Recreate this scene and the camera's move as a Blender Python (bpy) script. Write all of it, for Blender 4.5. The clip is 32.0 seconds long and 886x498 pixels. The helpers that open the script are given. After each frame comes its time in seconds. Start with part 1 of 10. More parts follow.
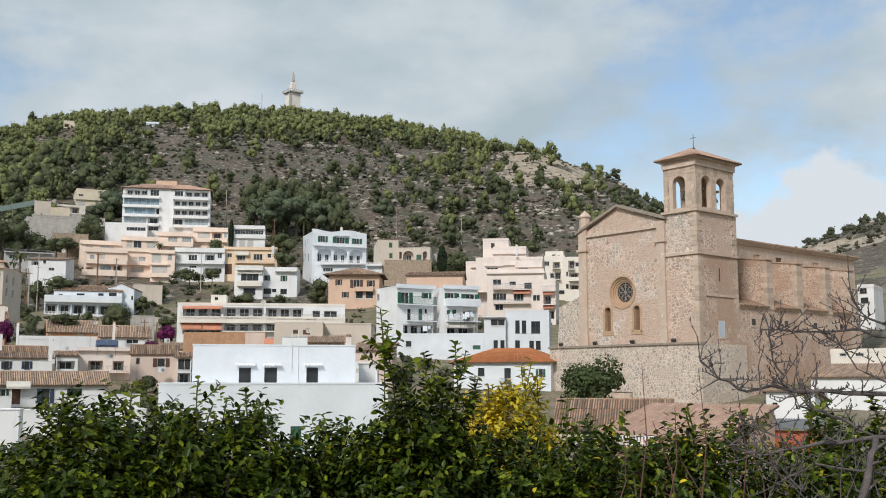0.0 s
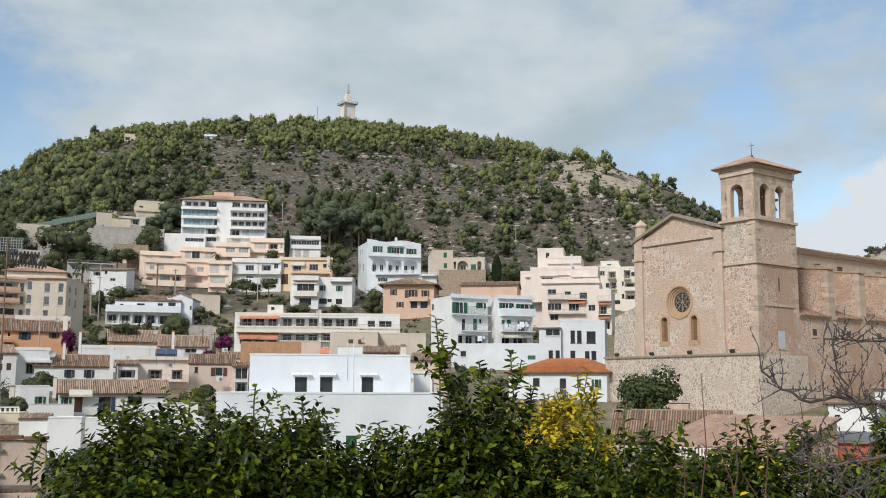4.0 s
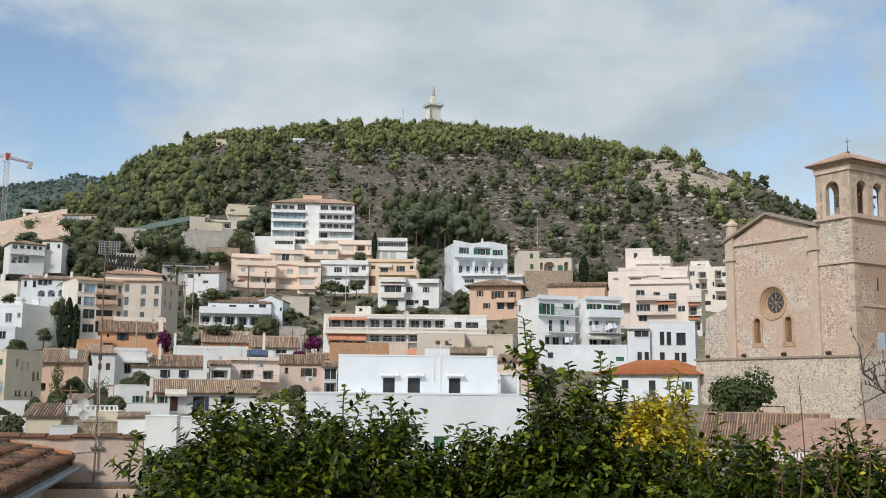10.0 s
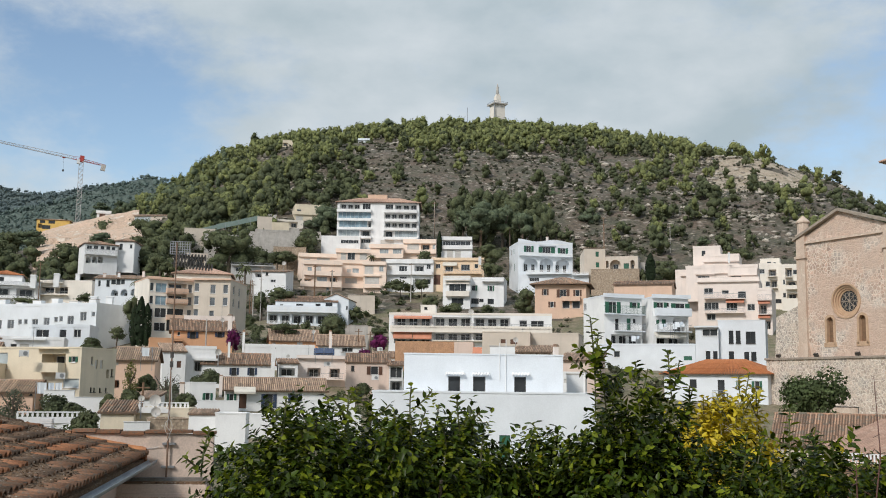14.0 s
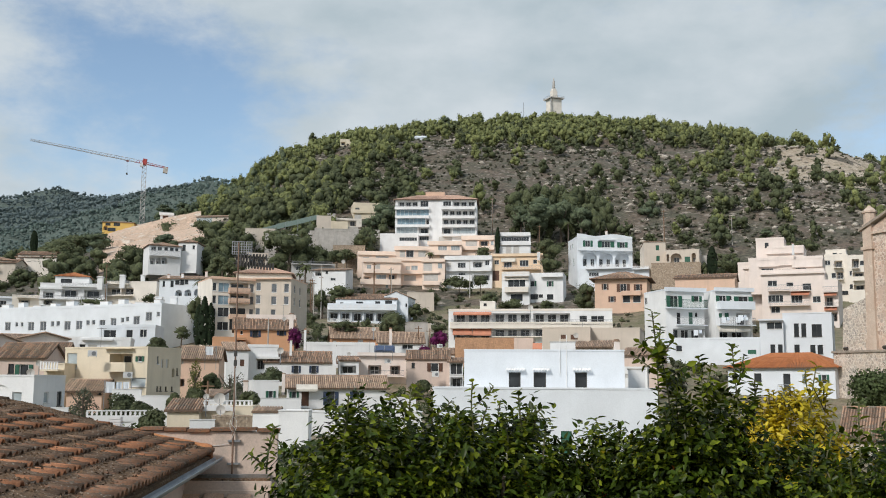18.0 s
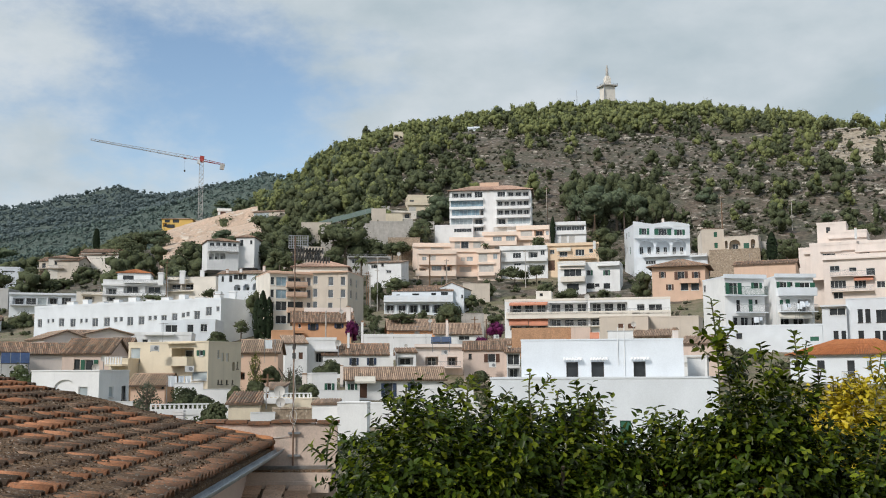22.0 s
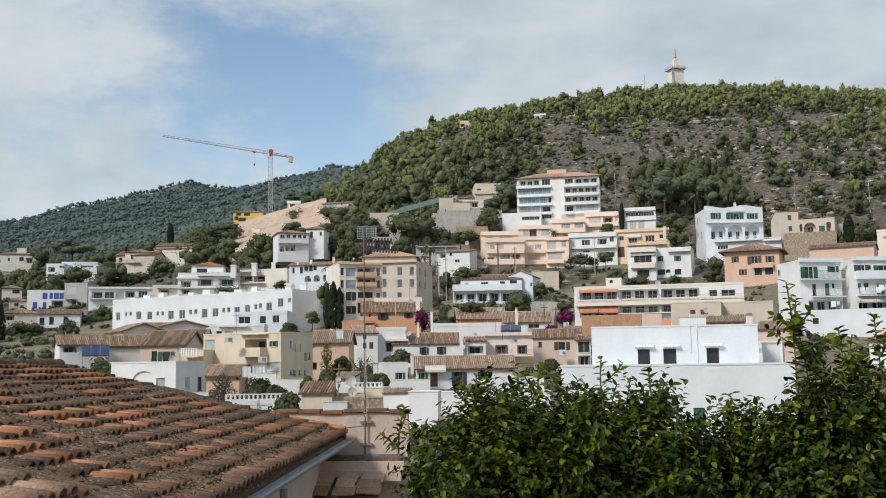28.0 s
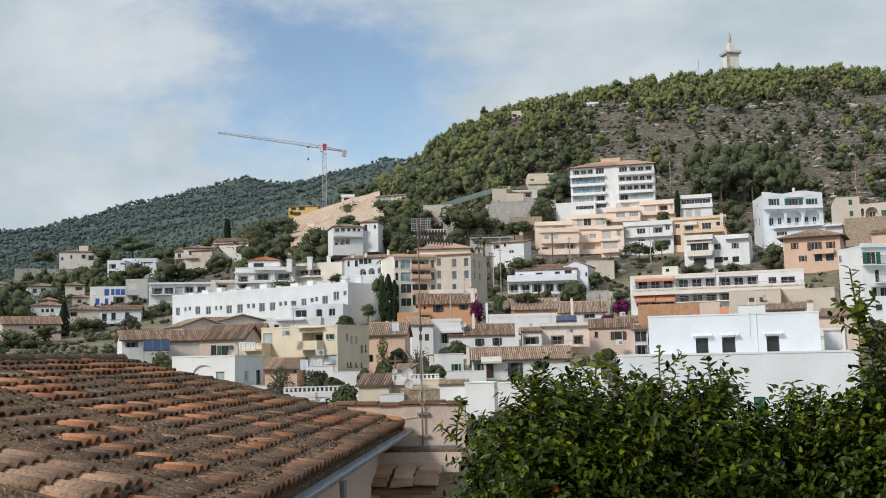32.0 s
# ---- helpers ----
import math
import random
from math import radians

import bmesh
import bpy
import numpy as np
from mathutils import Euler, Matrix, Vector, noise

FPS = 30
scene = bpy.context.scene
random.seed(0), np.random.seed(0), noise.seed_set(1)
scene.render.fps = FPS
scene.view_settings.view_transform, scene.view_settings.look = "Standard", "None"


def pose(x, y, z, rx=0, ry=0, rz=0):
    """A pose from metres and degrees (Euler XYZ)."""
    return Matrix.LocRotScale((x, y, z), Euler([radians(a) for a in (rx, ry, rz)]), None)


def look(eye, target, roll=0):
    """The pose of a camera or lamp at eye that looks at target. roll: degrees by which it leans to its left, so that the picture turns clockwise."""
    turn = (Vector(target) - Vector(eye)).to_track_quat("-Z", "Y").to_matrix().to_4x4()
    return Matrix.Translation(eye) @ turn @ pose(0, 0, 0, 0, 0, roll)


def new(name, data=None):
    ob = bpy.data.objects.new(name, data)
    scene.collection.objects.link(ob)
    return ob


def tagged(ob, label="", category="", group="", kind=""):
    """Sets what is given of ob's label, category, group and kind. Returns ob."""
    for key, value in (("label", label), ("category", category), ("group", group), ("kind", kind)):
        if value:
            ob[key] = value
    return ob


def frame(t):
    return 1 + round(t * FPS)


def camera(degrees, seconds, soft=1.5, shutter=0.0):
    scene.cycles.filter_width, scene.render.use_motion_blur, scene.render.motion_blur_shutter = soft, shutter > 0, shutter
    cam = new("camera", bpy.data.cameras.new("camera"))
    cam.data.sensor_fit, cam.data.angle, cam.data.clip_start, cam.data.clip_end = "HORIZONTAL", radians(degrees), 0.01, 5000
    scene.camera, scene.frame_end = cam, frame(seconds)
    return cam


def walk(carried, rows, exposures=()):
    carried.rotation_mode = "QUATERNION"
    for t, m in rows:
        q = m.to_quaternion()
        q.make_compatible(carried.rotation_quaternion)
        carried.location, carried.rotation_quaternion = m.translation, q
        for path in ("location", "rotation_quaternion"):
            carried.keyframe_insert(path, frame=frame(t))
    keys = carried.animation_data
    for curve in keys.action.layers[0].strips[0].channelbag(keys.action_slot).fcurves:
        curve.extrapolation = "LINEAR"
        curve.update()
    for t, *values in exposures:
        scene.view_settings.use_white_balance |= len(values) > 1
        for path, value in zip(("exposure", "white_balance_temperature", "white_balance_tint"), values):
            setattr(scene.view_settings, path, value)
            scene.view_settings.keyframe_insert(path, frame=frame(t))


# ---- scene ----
# ---- camera and walk ----
cam = camera(47.00, 32.0, soft=1.0)
EXPOSURES = ((0.0, 0.0), (32.0, 0.0))
PATH = [
    (0.0, pose(-0.005, 0.013, 0.000, 97.355, 0.012, 0.003)),
    (0.5, pose(-0.007, 0.019, 0.000, 97.455, -0.033, 0.282)),
    (1.0, pose(-0.008, 0.025, 0.000, 97.554, -0.091, 0.586)),
    (1.5, pose(-0.010, 0.028, -0.001, 97.606, -0.221, 1.059)),
    (2.0, pose(-0.011, 0.029, -0.001, 97.664, -0.288, 1.602)),
    (2.5, pose(-0.010, 0.029, -0.003, 97.717, -0.240, 2.015)),
    (3.0, pose(-0.010, 0.026, -0.004, 97.779, -0.166, 2.417)),
    (3.5, pose(-0.009, 0.024, -0.005, 97.843, -0.189, 2.753)),
    (5.5, pose(-0.018, 0.076, -0.007, 98.107, -0.404, 4.003)),
    (6.0, pose(-0.019, 0.087, -0.008, 98.170, -0.427, 4.372)),
    (6.5, pose(-0.020, 0.088, -0.009, 98.217, -0.388, 4.700)),
    (7.0, pose(-0.021, 0.088, -0.010, 98.278, -0.262, 5.058)),
    (7.5, pose(-0.020, 0.079, -0.010, 98.242, -0.103, 5.435)),
    (8.0, pose(-0.019, 0.069, -0.011, 98.154, -0.034, 6.100)),
    (8.5, pose(-0.018, 0.060, -0.010, 98.091, -0.007, 6.668)),
    (9.0, pose(-0.018, 0.056, -0.009, 98.048, -0.171, 7.177)),
    (9.5, pose(-0.019, 0.056, -0.008, 98.007, -0.320, 7.538)),
    (10.0, pose(-0.019, 0.057, -0.007, 97.941, -0.551, 7.901)),
    (10.5, pose(-0.019, 0.055, -0.006, 97.952, -0.504, 8.299)),
    (11.0, pose(-0.019, 0.051, -0.006, 97.978, -0.429, 8.763)),
    (11.5, pose(-0.019, 0.049, -0.007, 97.998, -0.360, 9.161)),
    (12.0, pose(-0.020, 0.047, -0.008, 98.012, -0.416, 9.576)),
    (12.5, pose(-0.021, 0.046, -0.008, 98.012, -0.538, 10.061)),
    (13.0, pose(-0.023, 0.047, -0.008, 97.945, -0.600, 10.637)),
    (13.5, pose(-0.024, 0.043, -0.008, 97.847, -0.724, 11.119)),
    (14.0, pose(-0.024, 0.041, -0.008, 97.822, -0.798, 11.537)),
    (14.5, pose(-0.023, 0.037, -0.008, 97.789, -0.729, 11.924)),
    (16.5, pose(-0.027, 0.035, -0.010, 97.634, -0.559, 13.634)),
    (17.0, pose(-0.027, 0.034, -0.009, 97.617, -0.586, 14.056)),
    (17.5, pose(-0.028, 0.034, -0.009, 97.600, -0.499, 14.459)),
    (18.0, pose(-0.028, 0.035, -0.009, 97.588, -0.361, 14.904)),
    (18.5, pose(-0.028, 0.035, -0.009, 97.577, -0.288, 15.346)),
    (19.0, pose(-0.029, 0.036, -0.008, 97.564, -0.190, 15.799)),
    (19.5, pose(-0.029, 0.036, -0.009, 97.508, 0.005, 16.245)),
    (20.0, pose(-0.030, 0.036, -0.009, 97.453, 0.149, 16.762)),
    (20.5, pose(-0.029, 0.035, -0.009, 97.330, 0.190, 17.197)),
    (21.0, pose(-0.029, 0.036, -0.010, 97.259, 0.198, 17.546)),
    (21.5, pose(-0.030, 0.040, -0.010, 97.185, 0.183, 17.797)),
    (22.0, pose(-0.030, 0.042, -0.010, 97.081, 0.236, 18.097)),
    (22.5, pose(-0.030, 0.044, -0.010, 97.035, 0.277, 18.272)),
    (23.0, pose(-0.029, 0.047, -0.010, 97.015, 0.327, 18.589)),
    (23.5, pose(-0.030, 0.047, -0.010, 97.010, 0.411, 19.050)),
    (24.0, pose(-0.029, 0.047, -0.010, 97.017, 0.425, 19.587)),
    (24.5, pose(-0.030, 0.051, -0.011, 96.983, 0.477, 19.931)),
    (25.0, pose(-0.030, 0.054, -0.012, 96.914, 0.524, 20.286)),
    (25.5, pose(-0.031, 0.055, -0.012, 96.854, 0.468, 20.489)),
    (27.5, pose(-0.035, 0.057, -0.013, 96.530, 0.636, 21.629)),
    (28.0, pose(-0.035, 0.057, -0.013, 96.487, 0.738, 22.011)),
    (28.5, pose(-0.036, 0.056, -0.013, 96.447, 0.944, 22.356)),
    (29.0, pose(-0.037, 0.056, -0.013, 96.379, 1.028, 22.691)),
    (29.5, pose(-0.038, 0.055, -0.013, 96.232, 1.069, 23.142)),
    (30.0, pose(-0.039, 0.053, -0.013, 96.167, 1.067, 23.599)),
    (30.5, pose(-0.041, 0.054, -0.013, 96.130, 1.143, 23.949)),
    (31.0, pose(-0.043, 0.059, -0.012, 96.094, 1.164, 24.343)),
    (31.5, pose(-0.043, 0.061, -0.013, 96.073, 1.244, 24.723)),
    (32.0, pose(-0.045, 0.065, -0.013, 96.060, 1.307, 25.127)),
]
walk(cam, PATH, EXPOSURES)

# ---- world and sun ----
world = bpy.data.worlds.new("sky")
scene.world = world
world.use_nodes = True
wt = world.node_tree
wt.nodes.clear()


def wnode(kind, **values):
    n = wt.nodes.new(kind)
    for key, value in values.items():
        n.inputs[key].default_value = value
    return n


SUN_AZ, SUN_EL = radians(156), radians(38)      # behind the viewer's left shoulder
sky = wt.nodes.new("ShaderNodeTexSky")
sky.sky_type, sky.sun_disc = "NISHITA", False
sky.sun_elevation, sky.sun_rotation = SUN_EL, -SUN_AZ
sky.air_density, sky.dust_density = 1.0, 0.6
coord = wt.nodes.new("ShaderNodeTexCoord")
stretch = wt.nodes.new("ShaderNodeMapping")
stretch.inputs["Location"].default_value = (0.30, 0.45, 0.10)
stretch.inputs["Scale"].default_value = (1.0, 1.0, 1.9)
wt.links.new(coord.outputs["Generated"], stretch.inputs["Vector"])
cover = wnode("ShaderNodeTexNoise", Scale=5.0, Detail=8.0, Roughness=0.6)
wt.links.new(stretch.outputs["Vector"], cover.inputs["Vector"])


def gap(az, el, width, depth):
    """A break in the cloud round one direction of the sky; the amount by which it thins the cover."""
    dot = wt.nodes.new("ShaderNodeVectorMath")
    dot.operation = "DOT_PRODUCT"
    a, e = radians(az), radians(el)
    dot.inputs[1].default_value = (-math.sin(a) * math.cos(e), math.cos(a) * math.cos(e), math.sin(e))
    wt.links.new(coord.outputs["Generated"], dot.inputs[0])
    r = wt.nodes.new("ShaderNodeMapRange")
    r.interpolation_type = "SMOOTHSTEP"
    r.inputs["From Min"].default_value, r.inputs["From Max"].default_value = math.cos(radians(width)), 1.0
    r.inputs["To Min"].default_value, r.inputs["To Max"].default_value = 0.0, depth
    wt.links.new(dot.outputs["Value"], r.inputs["Value"])
    return r.outputs["Result"]


level = cover.outputs["Fac"]
for g in (gap(28.5, 14.4, 12, 0.19), gap(37, 17, 10, 0.08), gap(-26, 14, 26, 0.20), gap(-60, 40, 40, 0.2), gap(140, 35, 45, 0.2), gap(-150, 50, 40, 0.2)):
    sub = wt.nodes.new("ShaderNodeMath")
    sub.operation = "SUBTRACT"
    wt.links.new(level, sub.inputs[0])
    wt.links.new(g, sub.inputs[1])
    level = sub.outputs["Value"]
edge = wt.nodes.new("ShaderNodeMapRange")
edge.interpolation_type = "SMOOTHSTEP"
edge.inputs["From Min"].default_value, edge.inputs["From Max"].default_value = 0.16, 0.46
wt.links.new(level, edge.inputs["Value"])
tone = wnode("ShaderNodeTexNoise", Scale=4.4, Detail=7.0, Roughness=0.55)
wt.links.new(stretch.outputs["Vector"], tone.inputs["Vector"])
ramp = wt.nodes.new("ShaderNodeValToRGB")
ramp.color_ramp.elements[0].position, ramp.color_ramp.elements[0].color = 0.36, (0.43, 0.52, 0.575, 1)
ramp.color_ramp.elements[1].position, ramp.color_ramp.elements[1].color = 0.62, (0.635, 0.695, 0.74, 1)
heap = wt.nodes.new("ShaderNodeMath")       # a bank of bright cumulus low over the horizon
wt.links.new(tone.outputs["Fac"], heap.inputs[0])
wt.links.new(gap(-20, 5.5, 6.5, 0.45), heap.inputs[1])
wt.links.new(heap.outputs["Value"], ramp.inputs["Fac"])
clear = wt.nodes.new("ShaderNodeMix")
clear.data_type, clear.blend_type = "RGBA", "MULTIPLY"
clear.inputs["Factor"].default_value = 1.0
wt.links.new(sky.outputs["Color"], clear.inputs["A"])
clear.inputs["B"].default_value = (0.150, 0.150, 0.145, 1)
both = wt.nodes.new("ShaderNodeMix")
both.data_type = "RGBA"
wt.links.new(edge.outputs["Result"], both.inputs["Factor"])
wt.links.new(clear.outputs["Result"], both.inputs["A"])
wt.links.new(ramp.outputs["Color"], both.inputs["B"])
bank = wt.nodes.new("ShaderNodeMath")        # white cumulus tops low beyond the ridge
puff = wnode("ShaderNodeTexNoise", Scale=16.0, Detail=6.0, Roughness=0.5)
wt.links.new(coord.outputs["Generated"], puff.inputs["Vector"])
wt.links.new(puff.outputs["Fac"], bank.inputs[0])
wt.links.new(gap(-24, -10, 27.0, 0.95), bank.inputs[1])
crisp = wt.nodes.new("ShaderNodeMapRange")
crisp.interpolation_type = "SMOOTHSTEP"
crisp.inputs["From Min"].default_value, crisp.inputs["From Max"].default_value = 0.80, 0.92
wt.links.new(bank.outputs["Value"], crisp.inputs["Value"])
white = wt.nodes.new("ShaderNodeMix")
white.data_type = "RGBA"
wt.links.new(crisp.outputs["Result"], white.inputs["Factor"])
wt.links.new(both.outputs["Result"], white.inputs["A"])
white.inputs["B"].default_value = (0.70, 0.75, 0.80, 1)
both = white
back = wnode("ShaderNodeBackground", Strength=1.0)
wt.links.new(both.outputs["Result"], back.inputs["Color"])
wt.links.new(back.outputs["Background"], wt.nodes.new("ShaderNodeOutputWorld").inputs["Surface"])

sun = new("sun", bpy.data.lights.new("sun", "SUN"))
sun.data.energy, sun.data.angle, sun.data.color = 2.65, radians(12), (1.0, 0.955, 0.90)
sun.matrix_world = look((-math.sin(SUN_AZ) * math.cos(SUN_EL) * 90, math.cos(SUN_AZ) * math.cos(SUN_EL) * 90, math.sin(SUN_EL) * 90), (0, 0, 0))

# ---- materials ----
MATS = {}


def surface(name, colour, other=None, size=1.5, rough=0.85, grain=0.12, grain_size=0.06, bump=0.15, streaks=0.0, island=0.0, metal=0.0,
            specks=None, speck_size=0.5, speck_from=0.58):
    """A procedural surface: two tones in patches, fine grain with relief, rain streaks, and spots of a third colour."""
    m = bpy.data.materials.new(name)
    m.use_nodes = True
    t = m.node_tree
    b = t.nodes["Principled BSDF"]
    b.inputs["Roughness"].default_value, b.inputs["Metallic"].default_value = rough, metal
    geo = t.nodes.new("ShaderNodeNewGeometry")

    def noise_at(length, detail=4.0, stretch_z=1.0):
        n = t.nodes.new("ShaderNodeTexNoise")
        n.inputs["Scale"].default_value, n.inputs["Detail"].default_value = 1.0 / length, detail
        if stretch_z != 1.0:
            mp = t.nodes.new("ShaderNodeMapping")
            mp.inputs["Scale"].default_value = (1, 1, stretch_z)
            t.links.new(geo.outputs["Position"], mp.inputs["Vector"])
            t.links.new(mp.outputs["Vector"], n.inputs["Vector"])
        else:
            t.links.new(geo.outputs["Position"], n.inputs["Vector"])
        return n.outputs["Fac"]

    def ranged(value, a, c, lo, hi):
        r = t.nodes.new("ShaderNodeMapRange")
        r.inputs["From Min"].default_value, r.inputs["From Max"].default_value = a, c
        r.inputs["To Min"].default_value, r.inputs["To Max"].default_value = lo, hi
        t.links.new(value, r.inputs["Value"])
        return r.outputs["Result"]

    def mixed(fac, a, c, blend="MIX"):
        x = t.nodes.new("ShaderNodeMix")
        x.data_type, x.blend_type = "RGBA", blend
        for key, v in (("Factor", fac), ("A", a), ("B", c)):
            if hasattr(v, "is_linked"):
                t.links.new(v, x.inputs[key])
            else:
                x.inputs[key].default_value = v if key == "Factor" else (*v, 1)
        return x.outputs["Result"]

    other = other or tuple(c * 0.8 for c in colour)
    col = mixed(ranged(noise_at(size), 0.35, 0.65, 0, 1), colour, other)
    if specks:
        col = mixed(ranged(noise_at(speck_size, 6.0), speck_from, speck_from + 0.08, 0, 1), col, specks)
    if streaks:
        dark = tuple(c * 0.55 for c in colour)
        col = mixed(ranged(noise_at(0.55, 5.0, 0.12), 0.52, 0.8, 0, streaks), col, dark)
    fine = noise_at(grain_size, 3.0)
    grey = ranged(fine, 0.3, 0.7, 1 - grain, 1 + grain)
    shade = t.nodes.new("ShaderNodeVectorMath")
    shade.operation = "SCALE"
    t.links.new(col, shade.inputs[0])
    t.links.new(grey, shade.inputs["Scale"])
    last = shade.outputs["Vector"]
    if island:
        per = t.nodes.new("ShaderNodeVectorMath")
        per.operation = "SCALE"
        t.links.new(last, per.inputs[0])
        t.links.new(ranged(geo.outputs["Random Per Island"], 0, 1, 1 - island, 1 + island), per.inputs["Scale"])
        last = per.outputs["Vector"]
    t.links.new(last, b.inputs["Base Color"])
    if bump:
        bp = t.nodes.new("ShaderNodeBump")
        bp.inputs["Strength"].default_value, bp.inputs["Distance"].default_value = bump, grain_size * 0.5
        t.links.new(fine, bp.inputs["Height"])
        t.links.new(bp.outputs["Normal"], b.inputs["Normal"])
    MATS[name] = m
    return m


def paint(name, colour, streaks=0.35, rough=0.85):
    return surface(name, colour, tuple(c * 0.9 for c in colour), size=2.5, rough=rough, grain=0.035, grain_size=0.10, bump=0.05, streaks=streaks)


paint("white_render", (0.83, 0.83, 0.82), 0.2)
# white with the blue cast of skylight mixed into the paint
paint("skylit_white", (0.755, 0.79, 0.82), 0.06)
paint("cream_render", (0.72, 0.63, 0.48), 0.25)
paint("pale_cream", (0.83, 0.765, 0.675), 0.2)
paint("peach_render", (0.93, 0.755, 0.625), 0.12)
paint("pink_render", (0.81, 0.715, 0.65), 0.22)
paint("dusty_pink", (0.68, 0.54, 0.46), 0.3)
paint("salmon_render", (0.72, 0.50, 0.37), 0.25)
paint("orange_render", (0.66, 0.36, 0.20), 0.3)
paint("ochre_render", (0.84, 0.64, 0.45), 0.25)
paint("yellow_render", (0.70, 0.47, 0.14), 0.3)
paint("beige_render", (0.64, 0.56, 0.47), 0.3)
paint("grey_render", (0.50, 0.49, 0.47), 0.35)
paint("pale_blue_render", (0.62, 0.68, 0.74), 0.25)
paint("red_render", (0.45, 0.13, 0.07), 0.3)
surface("roof_tile_pink", (0.54, 0.36, 0.27), (0.47, 0.30, 0.22), size=1.0, grain=0.15, grain_size=0.1, island=0.12, specks=(0.58, 0.42, 0.32), speck_size=0.6)
surface("concrete", (0.42, 0.39, 0.35), (0.52, 0.49, 0.45), size=1.2, grain=0.12, streaks=0.5)
surface("rubble_stone", (0.42, 0.33, 0.24), (0.28, 0.21, 0.15), size=0.5, grain=0.3, grain_size=0.22, bump=0.6, specks=(0.5, 0.43, 0.34), speck_size=0.3)
surface("brick_orange", (0.52, 0.30, 0.17), (0.42, 0.24, 0.14), size=0.8, grain=0.2, grain_size=0.15, bump=0.4, streaks=0.3)
# dark slab colour: the shadow between the tile ribs is painted in
surface("tile_gap_shade", (0.19, 0.125, 0.088), (0.13, 0.095, 0.07), size=0.5, grain=0.3, grain_size=0.1)
surface("roof_tile", (0.36, 0.21, 0.13), (0.30, 0.20, 0.14), size=0.6, grain=0.25, grain_size=0.08, island=0.45, specks=(0.20, 0.17, 0.13), speck_size=0.4, speck_from=0.52)
surface("roof_tile_pale", (0.47, 0.33, 0.23), (0.38, 0.27, 0.20), size=0.6, grain=0.2, grain_size=0.08, island=0.3, specks=(0.26, 0.22, 0.17), speck_size=0.5)
surface("roof_tile_red", (0.46, 0.17, 0.06), (0.40, 0.14, 0.05), size=1.0, grain=0.1, grain_size=0.1, island=0.12)
surface("green_paint", (0.03, 0.13, 0.08), rough=0.5, grain=0.08, bump=0.05)
surface("brown_paint", (0.13, 0.06, 0.035), rough=0.5, grain=0.1, bump=0.05)
surface("blue_paint", (0.05, 0.13, 0.45), rough=0.5, grain=0.08, bump=0.05)
surface("dark_blue_paint", (0.04, 0.06, 0.11), rough=0.5, grain=0.08, bump=0.05)
surface("white_frame", (0.75, 0.75, 0.74), rough=0.4, grain=0.04, bump=0.03)
surface("dark_frame", (0.06, 0.055, 0.05), rough=0.4, grain=0.06, bump=0.03)
surface("blind", (0.60, 0.58, 0.54), (0.52, 0.50, 0.47), size=0.8, rough=0.6, grain=0.05)
surface("awning_orange", (0.62, 0.27, 0.17), rough=0.9, grain=0.06)
surface("awning_cream", (0.66, 0.62, 0.54), rough=0.9, grain=0.06)
surface("metal_grey", (0.35, 0.36, 0.37), rough=0.45, metal=0.6, grain=0.08, bump=0.05)
surface("rust_steel", (0.20, 0.11, 0.07), (0.28, 0.20, 0.15), size=0.3, rough=0.7, grain=0.2, metal=0.3)
surface("rail_metal", (0.30, 0.31, 0.32), rough=0.5, grain=0.06)
surface("timber", (0.22, 0.13, 0.075), (0.16, 0.10, 0.06), size=0.3, grain=0.2, grain_size=0.03)
surface("bark", (0.13, 0.10, 0.075), (0.09, 0.07, 0.05), size=0.15, grain=0.3, grain_size=0.02, bump=0.5)
# near-black colour standing in for the darkness inside openings
surface("unlit_interior", (0.07, 0.06, 0.055), rough=0.9)


def glass_pane(name, colour, rough=0.06):
    m = surface(name, colour, tuple(c * 0.6 for c in colour), size=1.6, rough=rough, grain=0.03, bump=0.0)
    m.node_tree.nodes["Principled BSDF"].inputs["IOR"].default_value = 1.5
    return m


# opaque pane; its dark colour stands for the unlit room behind
glass_pane("window_glass", (0.05, 0.055, 0.06))
glass_pane("grey_glass", (0.17, 0.185, 0.20), 0.12)
glass_pane("blue_glass", (0.30, 0.43, 0.51))
glass_pane("pale_glass", (0.46, 0.52, 0.54), 0.15)


def foliage(name, colour, other, island=0.35, gloss=0.5, through_leaf=0.25, clump=0.3, relief=0.0, grain=0.15):
    """Leaves: colour varies from clump to clump, a little light comes through."""
    m = surface(name, colour, other, size=3.0, rough=gloss, grain=grain, grain_size=clump, bump=relief, island=island)
    b = m.node_tree.nodes["Principled BSDF"]
    b.inputs["Specular IOR Level"].default_value = 0.3
    t = m.node_tree
    tr = t.nodes.new("ShaderNodeBsdfTranslucent")
    src = b.inputs["Base Color"].links[0].from_socket
    t.links.new(src, tr.inputs["Color"])
    mx = t.nodes.new("ShaderNodeMixShader")
    mx.inputs["Fac"].default_value = through_leaf
    t.links.new(b.outputs["BSDF"], mx.inputs[1])
    t.links.new(tr.outputs["BSDF"], mx.inputs[2])
    t.links.new(mx.outputs["Shader"], t.nodes["Material Output"].inputs["Surface"])
    return m


